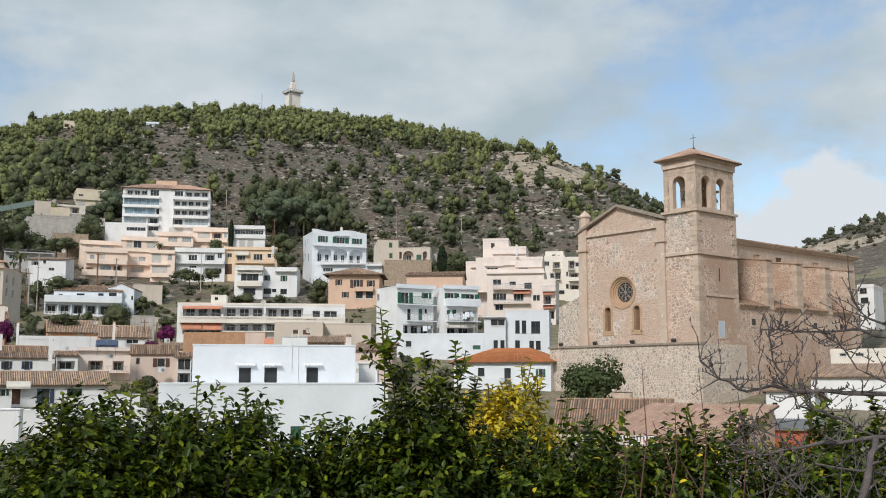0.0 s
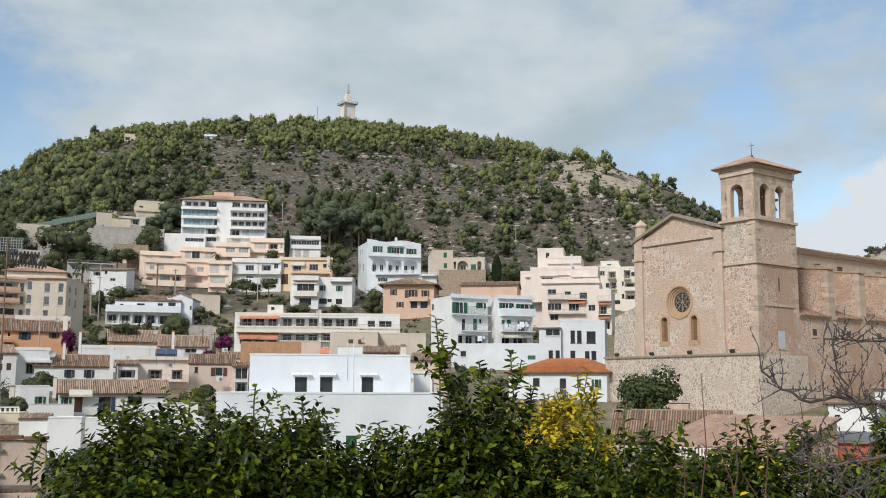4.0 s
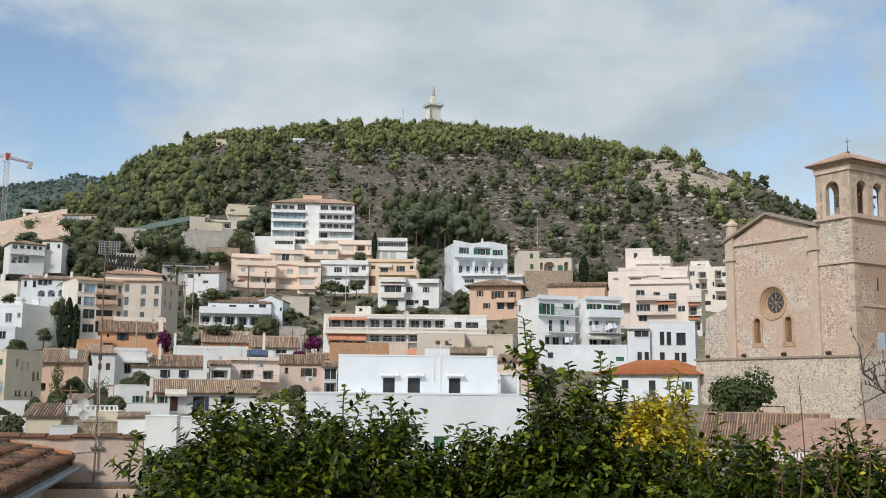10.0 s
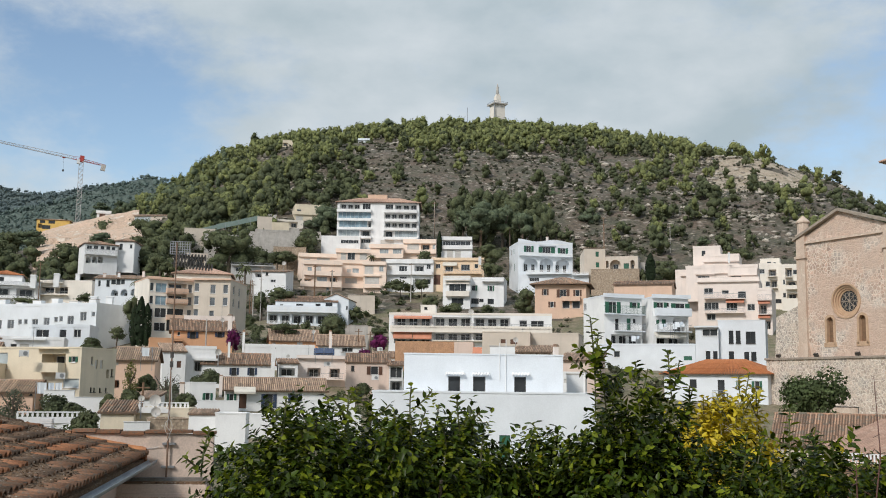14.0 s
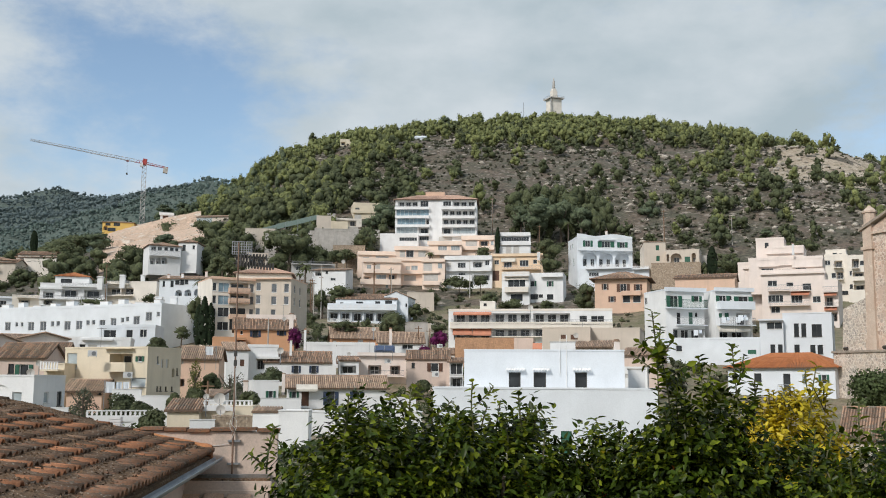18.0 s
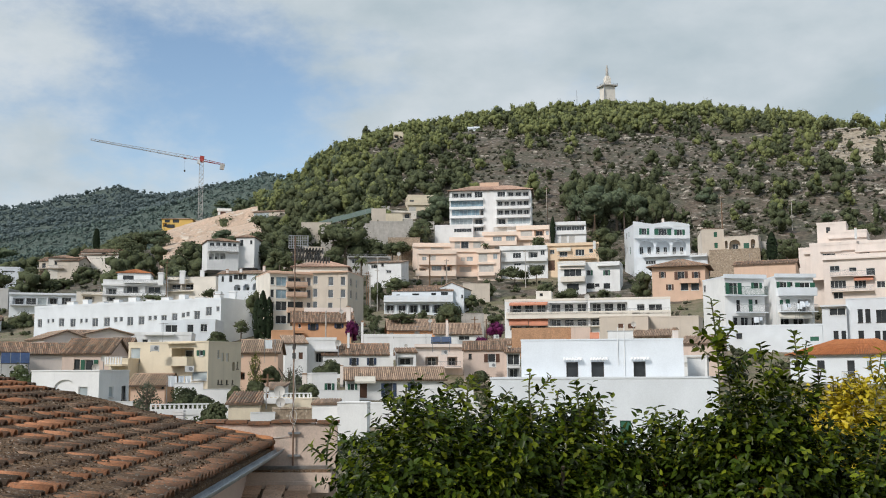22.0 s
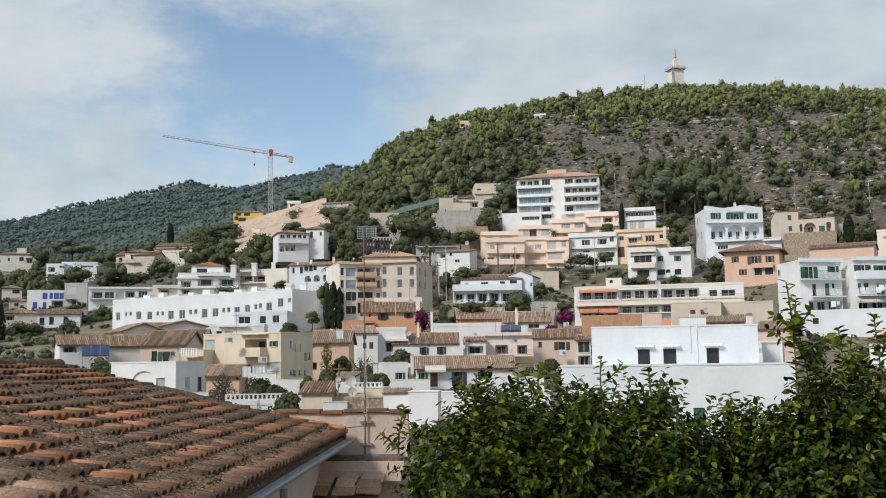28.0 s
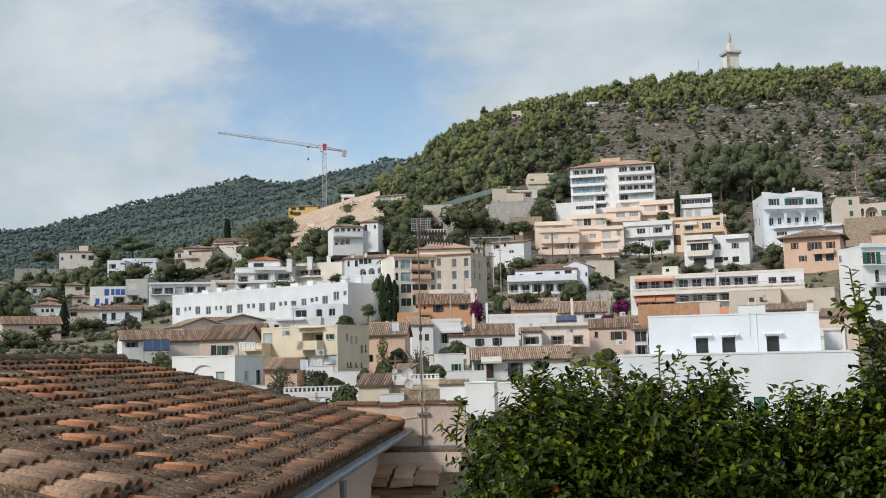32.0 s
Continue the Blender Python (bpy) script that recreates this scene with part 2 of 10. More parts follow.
foliage("pine_leaves", (0.225, 0.240, 0.088), (0.145, 0.166, 0.070), island=0.2, gloss=0.9, through_leaf=0.1, clump=0.55, relief=1.0, grain=0.4)
foliage("dark_leaves", (0.108, 0.122, 0.058), (0.076, 0.090, 0.046), island=0.2, gloss=0.9, through_leaf=0.1, clump=0.5, relief=1.0, grain=0.4)
foliage("cypress_leaves", (0.028, 0.045, 0.020), (0.020, 0.034, 0.015), gloss=0.8)
foliage("shrub_leaves", (0.112, 0.112, 0.074), (0.080, 0.084, 0.056), island=0.3, gloss=0.9, through_leaf=0.1, clump=0.4, relief=1.0, grain=0.4)
foliage("palm_leaves", (0.12, 0.14, 0.05), (0.09, 0.10, 0.04), gloss=0.6)
foliage("orange_leaves", (0.046, 0.074, 0.005), (0.014, 0.026, 0.002), island=0.75, gloss=0.4, through_leaf=0.2)
# bright leaves: new shoots, and the sunlit crown tops put into leaf colour
foliage("young_lit_leaves", (0.205, 0.240, 0.018), (0.120, 0.160, 0.011), island=0.5, gloss=0.42, through_leaf=0.4)
foliage("autumn_leaves", (0.20, 0.19, 0.04), (0.12, 0.13, 0.035), island=0.5, gloss=0.7, through_leaf=0.3)
foliage("yellow_leaves", (0.64, 0.46, 0.02), (0.42, 0.36, 0.03), island=0.4, gloss=0.45, through_leaf=0.3)
foliage("flower_purple", (0.16, 0.02, 0.10), (0.11, 0.015, 0.07), gloss=0.8)
# the two distant forests: aerial haze is mixed into their leaf colours
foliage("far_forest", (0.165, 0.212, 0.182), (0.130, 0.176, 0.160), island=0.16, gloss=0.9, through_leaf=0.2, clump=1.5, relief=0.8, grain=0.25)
foliage("hazy_mountain_leaves", (0.150, 0.188, 0.185), (0.120, 0.158, 0.160), island=0.12, gloss=0.9, through_leaf=0.2, clump=2.5, relief=0.8, grain=0.2)
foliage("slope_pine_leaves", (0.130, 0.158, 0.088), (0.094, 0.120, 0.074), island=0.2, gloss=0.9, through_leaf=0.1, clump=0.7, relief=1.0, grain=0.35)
foliage("olive_leaves", (0.13, 0.14, 0.09), (0.09, 0.10, 0.07), gloss=0.7)


# ---- mesh helpers ----
class Shape:
    """Collects corners and faces of one mesh."""

    def __init__(self):
        self.v, self.f = [], []

    def face(self, *pts):
        n = len(self.v)
        self.v.extend(tuple(p) for p in pts)
        self.f.append(tuple(range(n, n + len(pts))))

    def box(self, x0, x1, y0, y1, z0, z1, m=None):
        n = len(self.v)
        c = [(x, y, z) for z in (z0, z1) for y in (y0, y1) for x in (x0, x1)]
        self.v.extend(tuple(m @ Vector(p)) for p in c) if m else self.v.extend(c)
        for q in ((0, 2, 3, 1), (4, 5, 7, 6), (0, 1, 5, 4), (2, 6, 7, 3), (0, 4, 6, 2), (1, 3, 7, 5)):
            self.f.append(tuple(n + i for i in q))

    def prism(self, ring, shift):
        """A flat ring of points pushed along shift."""
        n, k = len(self.v), len(ring)
        s = Vector(shift)
        self.v.extend(tuple(p) for p in ring)
        self.v.extend(tuple(Vector(p) + s) for p in ring)
        self.f.append(tuple(range(n + k - 1, n - 1, -1)))
        self.f.append(tuple(range(n + k, n + 2 * k)))
        for i in range(k):
            j = (i + 1) % k
            self.f.append((n + i, n + j, n + k + j, n + k + i))

    def tube(self, pts, radii, sides=6):
        """A round limb through pts."""
        n0 = len(self.v)
        pts = [Vector(p) for p in pts]
        for i, p in enumerate(pts):
            d = (pts[min(i + 1, len(pts) - 1)] - pts[max(i - 1, 0)]).normalized()
            a = d.orthogonal().normalized()
            b = d.cross(a)
            for k in range(sides):
                w = 2 * math.pi * k / sides
                self.v.append(tuple(p + (a * math.cos(w) + b * math.sin(w)) * radii[i]))
        for i in range(len(pts) - 1):
            for k in range(sides):
                q, r = n0 + i * sides, n0 + (i + 1) * sides
                self.f.append((q + k, q + (k + 1) % sides, r + (k + 1) % sides, r + k))
        self.f.append(tuple(n0 + k for k in range(sides - 1, -1, -1)))
        self.f.append(tuple(n0 + (len(pts) - 1) * sides + k for k in range(sides)))

    def lathe(self, rings, sides=12, at=(0, 0)):
        n0 = len(self.v)
        for r, z in rings:
            for k in range(sides):
                w = 2 * math.pi * k / sides
                self.v.append((at[0] + r * math.cos(w), at[1] + r * math.sin(w), z))
        for i in range(len(rings) - 1):
            for k in range(sides):
                q, r = n0 + i * sides, n0 + (i + 1) * sides
                self.f.append((q + k, q + (k + 1) % sides, r + (k + 1) % sides, r + k))
        self.f.append(tuple(n0 + k for k in range(sides - 1, -1, -1)))
        self.f.append(tuple(n0 + (len(rings) - 1) * sides + k for k in range(sides)))

    def mesh(self, name, material):
        me = bpy.data.meshes.new(name)
        me.from_pydata(self.v, [], self.f)
        me.materials.append(MATS[material])
        return me


def part(name, shape, material, parent, label="", smooth=False):
    me = shape.mesh(name, material) if isinstance(shape, Shape) else shape
    if smooth:
        me.shade_smooth()
    ob = new(name, me)
    ob.parent = parent
    return tagged(ob, label)


def thing(name, label, category, m=None, group="", kind=""):
    ob = new(name)
    ob.empty_display_size = 0.5
    if m:
        ob.matrix_world = m
    return tagged(ob, label, category, group, kind)


def solid(name, shape, material, label, category, m=None, group="", kind="", smooth=False):
    """A thing that is one mesh."""
    me = shape.mesh(name, material) if isinstance(shape, Shape) else shape
    if smooth:
        me.shade_smooth()
    ob = new(name, me)
    if m:
        ob.matrix_world = m
    return tagged(ob, label, category, group, kind)


def mesh_of(name, verts, quads, material):
    """A mesh from arrays of corners and quads."""
    me = bpy.data.meshes.new(name)
    verts, quads = np.asarray(verts, np.float32), np.asarray(quads, np.int32)
    k = quads.shape[1]
    me.vertices.add(len(verts))
    me.vertices.foreach_set("co", verts.ravel())
    me.loops.add(quads.size)
    me.loops.foreach_set("vertex_index", quads.ravel())
    me.polygons.add(len(quads))
    me.polygons.foreach_set("loop_start", np.arange(0, quads.size, k, dtype=np.int32))
    me.update(calc_edges=True)
    me.validate()
    me.materials.append(MATS[material])
    return me


# ---- the lie of the land: heights along rays from the viewpoint ----
REACH = (0, 3, 6, 30, 60, 90, 120, 160, 200, 250, 310, 400, 500, 620, 800, 1050, 1500, 2200, 4500)
LAND = {}


def profile(az, *heights):
    LAND[az] = heights


profile(-60, -1.7, -1.8, -4.5, -5, -5, -5, -4, 2, 12, 22, 40, 66, 76, 80, 80, 80, 60, 60, 40)
profile(-24, -1.7, -1.8, -4.5, -5, -6, -6.5, -3.5, 2, 12, 20, 36, 57, 73, 69, 70, 80, 90, 60, 40)
profile(-19, -1.7, -1.8, -4.5, -5, -6, -6.5, -3.5, 2, 11, 19, 32, 47, 59, 56, 60, 70, 80, 60, 40)
profile(-15, -1.7, -1.8, -4.5, -5, -6, -6.5, -3.5, 1, 9, 18, 30, 50, 62, 60, 60, 60, 80, 60, 40)
profile(-10, -1.7, -1.8, -4.5, -5, -6, -6.5, -3.5, 1, 9, 18, 32, 67, 96, 107, 80, 60, 80, 60, 40)
profile(-6, -1.7, -1.8, -4.5, -5, -6, -6.5, -3.5, 1, 9, 19, 33, 72, 108, 130, 100, 60, 80, 60, 40)
profile(0, -1.7, -1.8, -4.5, -5, -6, -6, -4.5, 1.5, 8, 20, 34, 75, 115, 150, 118, 90, 100, 60, 40)
profile(8, -1.7, -1.8, -4.5, -5, -6, -5.5, -4, 2.5, 7.5, 17.5, 33, 79, 122, 161, 126, 90, 150, 80, 40)
profile(14, -1.7, -1.8, -4.5, -5, -6, -5.5, -3.5, 3, 7, 16, 33, 79, 122, 159, 126, 90, 160, 80, 40)
profile(20, -1.7, -1.8, -4.5, -5, -6, -5, -3.5, 3, 8, 16, 34, 77, 117, 150, 124, 100, 264, 150, 40)
profile(24, -1.7, -1.8, -4.5, -5, -6, -5, -3.5, 3, 8, 16.5, 35, 70, 106, 136, 118, 110, 296, 150, 40)
profile(28, -1.7, -1.8, -4.5, -5, -6, -5, -3, 3, 7, 16, 34, 61, 80, 94, 84, 110, 298, 370, 40)
profile(36, -1.7, -1.8, -4.5, -5, -5, -3, -1, 2, 3.5, 14, 28, 44, 50, 52, 50, 80, 214, 388, 40)
profile(42, -1.7, -1.8, -4.5, -5, -5, -3, -1.5, 1, 3, 10, 20, 32, 38, 40, 42, 70, 168, 328, 40)
profile(48, -1.7, -1.8, -4.5, -5, -5, -3, -1.5, 0, 3, 7, 14, 24, 30, 34, 38, 66, 138, 265, 40)


def ground_z(x, y):
    r, az = math.hypot(x, y), math.degrees(math.atan2(-x, y))
    keys = sorted(LAND)
    az = min(max(az, keys[0]), keys[-1])
    i = max(k for k in range(len(keys) - 1) if keys[k] <= az)
    f = (az - keys[i]) / (keys[i + 1] - keys[i])
    z = float((1 - f) * np.interp(r, REACH, LAND[keys[i]]) + f * np.interp(r, REACH, LAND[keys[i + 1]]))
    rough = min(max((r - 260) / 260, 0), 1)
    p = Vector((x, y, 0))
    z += rough * (5.0 * noise.fractal(p / 70, 1.0, 2.0, 4) + 1.2 * noise.noise(p / 11)) + min(r / 150, 1) * 0.35 * noise.noise(p / 6)
    if r > 900:
        z += 16 * noise.fractal(p / 260, 0.9, 2.1, 5) * min((r - 900) / 400, 1)
    return z


surface("hill_soil", (0.125, 0.094, 0.070), (0.082, 0.080, 0.054), size=9.0, grain=0.5, grain_size=1.1, bump=0.7, specks=(0.24, 0.205, 0.17), speck_size=2.6, speck_from=0.57)
surface("garden_soil", (0.235, 0.185, 0.130), (0.130, 0.130, 0.062), size=3.0, grain=0.35, grain_size=0.4, bump=0.5, specks=(0.26, 0.22, 0.165), speck_size=1.2, speck_from=0.6)
# ground under the far woods, with the same haze tint in its colour
surface("hazy_forest_floor", (0.090, 0.116, 0.096), (0.072, 0.098, 0.082), size=14.0, grain=0.4, grain_size=2.5, bump=0.6)
surface("limestone_scree", (0.43, 0.365, 0.285), (0.33, 0.265, 0.195), size=5.0, grain=0.35, grain_size=0.7, bump=0.6, specks=(0.16, 0.15, 0.085), speck_size=1.8, speck_from=0.56)


surface("site_soil", (0.58, 0.42, 0.31), (0.48, 0.36, 0.27), size=3.0, grain=0.25, grain_size=0.5, bump=0.6, specks=(0.62, 0.54, 0.45), speck_size=3.0)


def on_site(x, y, z):
    """The bare cut slope of the building site."""
    az, el = math.degrees(math.atan2(-x, y)), math.degrees(math.atan2(z, math.hypot(x, y)))
    if not 28.2 < az < 33.6 or math.hypot(x, y) > 480:
        return False
    top = 7.15 + 1.65 * ((33.6 - az) / 5.4) ** 1.2
    return top - 1.3 < el < top + 0.15


def land():
    az = np.concatenate([np.arange(-180, -34, 4.0), np.arange(-34, 58, 0.36), np.arange(58, 180, 4.0)])
    rr = np.concatenate([[0.004, 0.5], np.geomspace(2, 240, 46)[:-1], np.geomspace(240, 620, 95)[:-1], np.geomspace(620, 2200, 60)[:-1], np.geomspace(2200, 4700, 8)])
    v, q = [], []
    for a in az:
        ca, sa = math.cos(radians(a)), math.sin(radians(a))
        v.extend((-sa * r, ca * r, ground_z(-sa * r, ca * r)) for r in rr)
    n, k = len(rr), len(az)
    for i in range(k):
        j = (i + 1) % k
        q.extend((i * n + s, i * n + s + 1, j * n + s + 1, j * n + s) for s in range(n - 1))
    me = mesh_of("ground", v, q, "hill_soil")
    me.materials.append(MATS["garden_soil"])
    me.materials.append(MATS["limestone_scree"])
    me.materials.append(MATS["hazy_forest_floor"])
    me.materials.append(MATS["site_soil"])
    kinds = []
    for f in q:
        x, y, _ = v[f[0]]
        r, a = math.hypot(x, y), math.degrees(math.atan2(-x, y))
        wob = noise.fractal(Vector((x, y, 1)) / 45, 1, 2, 3)
        bare = -8.6 + 2 * wob < a < -3.6 + 3 * wob and 415 < r < 590 and wob > -0.25 or a < -14 and wob > -0.1 and r > 330
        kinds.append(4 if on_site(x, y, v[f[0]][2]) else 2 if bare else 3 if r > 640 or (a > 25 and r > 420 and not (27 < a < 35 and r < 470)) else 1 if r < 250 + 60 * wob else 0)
    me.polygons.foreach_set("material_index", np.array(kinds, np.int32))
    me.shade_smooth()
    tagged(new("ground", me), "dry stony hillside with brown soil, grass and rock", "ground", kind="structure")


land()


# ---- houses ----
HOUSES = [0]
TAKEN = []          # plan circles kept free of trees
SHUTTERS = {"g": "green_paint", "b": "brown_paint", "u": "blue_paint", "k": "dark_blue_paint"}


def tiled_slope(body, ribs, a, b, c, d, pitch=0.24, thick=0.14):
    """A roof slope with its eave a-b and its ridge d-c: a slab, and ribs of round tiles on it."""
    a, b, c, d = (Vector(p) for p in (a, b, c, d))
    n = (b - a).cross(d - a).normalized()
    body.prism((a, b, c, d), -n * thick)
    count = max(2, int((b - a).length / pitch))
    for i in range(count + 1):
        f = min((i + 0.5) / (count + 1), 1)
        p, q = a.lerp(b, f), d.lerp(c, f)
        s = (b - a).normalized() * pitch * 0.36
        drop = n * (0.02 * noise.noise(p * 3))
        ring = [p - s + drop, p - s * 0.55 + n * 0.095 + drop, p + s * 0.55 + n * 0.095 + drop, p + s + drop]
        cut = max(1, int((q - p).length / 1.6))
        for k in range(cut):
            w0, w1 = (q - p) * (k / cut), (q - p) * ((k + 0.96) / cut)
            ribs.prism([r + w0 + n * 0.012 for r in ring], w1 - w0)


def opening(h, frame_of, u, v, w, t, kind, depth):
    """The frame, panes and shutters of one opening; frame_of(u, v, depth) gives a place on the wall."""
    style = kind[0]
    P = lambda uu, vv, dd: frame_of(u + uu, v + vv, dd)

    def plate(s, x0, x1, z0, z1, d0, d1):
        s.prism((P(x0, z0, d0), P(x1, z0, d0), P(x1, z1, d0), P(x0, z1, d0)), P(x0, z0, d1) - P(x0, z0, d0))

    def one(name, material, parent, *sides, label=""):
        sh = Shape()
        plate(sh, *sides)
        return part(name, sh, material, parent, label)

    if style in "wsg":
        s = Shape()
        fw = min(0.07, w * 0.1)
        rim = [(x, z, d) for d in (depth - 0.05, depth + 0.02) for q in (0, fw) for x, z in ((q, q), (w - q, q), (w - q, t - q), (q, t - q))]
        s.v.extend(tuple(P(*q)) for q in rim)
        for i in range(4):
            j = (i + 1) % 4
            s.f += [(i, j, 4 + j, 4 + i), (8 + j, 8 + i, 12 + i, 12 + j), (j, i, 8 + i, 8 + j), (4 + i, 4 + j, 12 + j, 12 + i)]
        frame_paint = "dark_frame" if "k" in kind[1:] or "n" in kind[1:] else "white_frame"
        win = part("window", s, frame_paint, h)
        cols = max(1, round(w / (0.75 if style != "g" else 1.3)))
        for i in range(1, cols):
            one("mullion", frame_paint, win, w * i / cols - fw * 0.4, w * i / cols + fw * 0.4, fw, t - fw, depth - 0.04, depth + 0.02)
        one("sill", frame_paint, win, -0.06, w + 0.06, -0.07, 0.0, -0.07, depth)
        one("pane", "blue_glass" if "B" in kind else "pale_glass" if "P" in kind else "grey_glass" if "G" in kind else "window_glass", win, fw, w - fw, fw, t - fw, depth, depth + 0.015)
        if style == "s":
            for side in (-1, 1):
                sw = w * 0.48
                x0 = -sw - 0.02 if side < 0 else w + 0.02
                leaf = one("shutter", SHUTTERS[kind[1]], h, x0, x0 + sw, 0.02, t - 0.02, -0.06, -0.015)
                for k in range(5):
                    z = 0.1 + (t - 0.2) * k / 5
                    one("slat", SHUTTERS[kind[1]], leaf, x0 + 0.05, x0 + sw - 0.05, z, z + (t - 0.2) / 7, -0.08, -0.06)
    elif style == "c":
        paint_of = SHUTTERS.get(kind[1:2], "blind")
        blind = one("shutter", paint_of, h, 0, w, 0, t, depth - 0.04, depth + 0.02)
        for k in range(int(t / 0.30)):
            one("slat", paint_of, blind, 0.03, w - 0.03, k * 0.30 + 0.02, k * 0.30 + 0.25, depth - 0.06, depth - 0.04)
    elif style == "d":
        s = Shape()
        plate(s, 0, w, 0, t, depth - 0.02, depth + 0.04)
        for x0, x1 in ((0.08, w / 2 - 0.04), (w / 2 + 0.04, w - 0.08)):
            for z0, z1 in ((0.12, t * 0.42), (t * 0.48, t - 0.12)):
                plate(s, x0, x1, z0, z1, depth - 0.04, depth - 0.02)
        part("door", s, SHUTTERS.get(kind[1:2], "brown_paint"), h)
    elif style in "oa":
        n, t = max(1, int(w / 2.0)), t * (1.0 if style == "o" else 0.62)
        for i in range(n):
            x0 = w * (i + (0.15 if style == "o" else 0.26)) / n
            x1 = w * (i + (0.85 if style == "o" else 0.74)) / n
            s = Shape()
            for q0, q1, z0, z1 in ((x0, x0 + 0.06, 0, t * 0.92), (x1 - 0.06, x1, 0, t * 0.92), (x0 + 0.06, x1 - 0.06, t * 0.92 - 0.06, t * 0.92),
                                   ((x0 + x1) / 2 - 0.03, (x0 + x1) / 2 + 0.03, 0, t * 0.92 - 0.06)):
                plate(s, q0, q1, z0, z1, depth - 0.06, depth - 0.01)
            win = part("glazed_door", s, "white_frame", h)
            g = Shape()
            plate(g, x0 + 0.06, x1 - 0.06, 0.05, t * 0.92 - 0.06, depth - 0.03, depth - 0.015)
            part("pane", g, "window_glass", win)


def house(name, label, at, yaw, w, dep, h, wall, roof="flat", openings="", category="house", base=4.0, rise=1.6, tile="roof_tile", group="", over=0.35,
          trim="", parapet=0.5):
    """A house with its front in the plane y = 0 and its body behind. openings: "face kind u v w h; ...", u from the wall's left end, v from its foot."""
    e = thing(name, label, category, pose(*at, 0, 0, yaw), group)
    TAKEN.append((at[0] - math.sin(radians(yaw)) * dep / 2, at[1] + math.cos(radians(yaw)) * dep / 2, max(w, dep) * 0.58))
    faces = {"F": (lambda u, v, d: Vector((u - w / 2, d, v)), w), "R": (lambda u, v, d: Vector((w / 2 - d, u, v)), dep),
             "L": (lambda u, v, d: Vector((-w / 2 + d, dep - u, v)), dep), "B": (lambda u, v, d: Vector((w / 2 - u, dep - d, v)), w)}
    holes = {k: [] for k in faces}
    extras = []
    for row in openings.split(";"):
        if row.strip():
            fc, kind, *nums = row.split()
            nums = [float(q) for q in nums]
            (extras if kind[0] in "brtpzhvy" else holes[fc]).append((fc, kind, *nums))
    s = Shape()
    for key, (P, width) in faces.items():
        cut = [o for o in holes[key]]
        xs = sorted({0.0, width, *(min(max(q, 0), width) for o in cut for q in (o[2], o[2] + o[4]))})
        zs = sorted({-base, h, *(min(max(q, -base), h) for o in cut for q in (o[3], o[3] + o[5]))})
        for x0, x1 in zip(xs, xs[1:]):
            for z0, z1 in zip(zs, zs[1:]):
                mx, mz = (x0 + x1) / 2, (z0 + z1) / 2
                if x1 - x0 > 1e-4 and z1 - z0 > 1e-4 and not any(o[2] < mx < o[2] + o[4] and o[3] < mz < o[3] + o[5] for o in cut):
                    s.face(P(x0, z0, 0), P(x1, z0, 0), P(x1, z1, 0), P(x0, z1, 0))
        for _, kind, u, v, ow, oh in cut:
            deep = 0.14 if kind[0] not in "oan" else 0.16 if kind[0] == "n" else min(1.7, dep * 0.4)
            for (a, b), (c, d) in (((u, v), (u + ow, v)), ((u + ow, v), (u + ow, v + oh)), ((u + ow, v + oh), (u, v + oh)), ((u, v + oh), (u, v))):
                s.face(P(a, b, 0), P(c, d, 0), P(c, d, deep), P(a, b, deep))
            if kind[0] in "oan":
                s.face(P(u, v, deep), P(u + ow, v, deep), P(u + ow, v + oh, deep), P(u, v + oh, deep))
            if kind[0] in "an":
                r = min(ow / 2, oh * 0.6)
                arc = [(u + ow / 2 - ow / 2 * math.cos(math.pi * i / 12), v + oh - r + r * math.sin(math.pi * i / 12)) for i in range(13)]
                for half, corner in ((arc[:7], (u, v + oh)), (arc[6:], (u + ow, v + oh))):
                    for p, q in zip(half, half[1:]):
                        s.prism((P(*corner, 0), P(*p, 0), P(*q, 0)), P(0, 0, min(0.22, deep)) - P(0, 0, 0))
            opening(e, P, u, v, ow, oh, kind, deep)
    if roof in ("flat", "none"):
        s.face((-w / 2, 0, h), (w / 2, 0, h), (w / 2, dep, h), (-w / 2, dep, h))
    if roof == "gx":
        for x in (-w / 2, w / 2):
            s.face((x, 0, h), (x, dep, h), (x, dep / 2, h + rise))
    if roof == "gy":
        for y in (0, dep):
            s.face((-w / 2, y, h), (w / 2, y, h), (0, y, h + rise))
    if roof == "shed":
        for x in (-w / 2, w / 2):
            s.face((x, 0, h), (x, dep, h), (x, dep, h + rise))
        s.face((-w / 2, dep, h), (w / 2, dep, h), (w / 2, dep, h + rise), (-w / 2, dep, h + rise))
    part("wall", s, wall, e)
    # roof
    if roof == "flat":
        c = Shape()
        t = 0.22
        for q, z in ((-0.04, h), (-0.04, h + parapet), (t, h + parapet), (t, h)):
            c.v += [(-w / 2 + q, q, z), (w / 2 - q, q, z), (w / 2 - q, dep - q, z), (-w / 2 + q, dep - q, z)]
        for k in range(3):
            c.f += [(4 * k + i, 4 * k + (i + 1) % 4, 4 * k + 4 + (i + 1) % 4, 4 * k + 4 + i) for i in range(4)]
        part("parapet", c, trim or wall, e)
    elif roof != "none":
        sl, rb = Shape(), Shape()
        o = over
        if roof == "gx":
            k = rise / (dep / 2)
            tiled_slope(sl, rb, (-w / 2 - o, -o, h - o * k + 0.15), (w / 2 + o, -o, h - o * k + 0.15), (w / 2 + o, dep / 2, h + rise + 0.15), (-w / 2 - o, dep / 2, h + rise + 0.15))
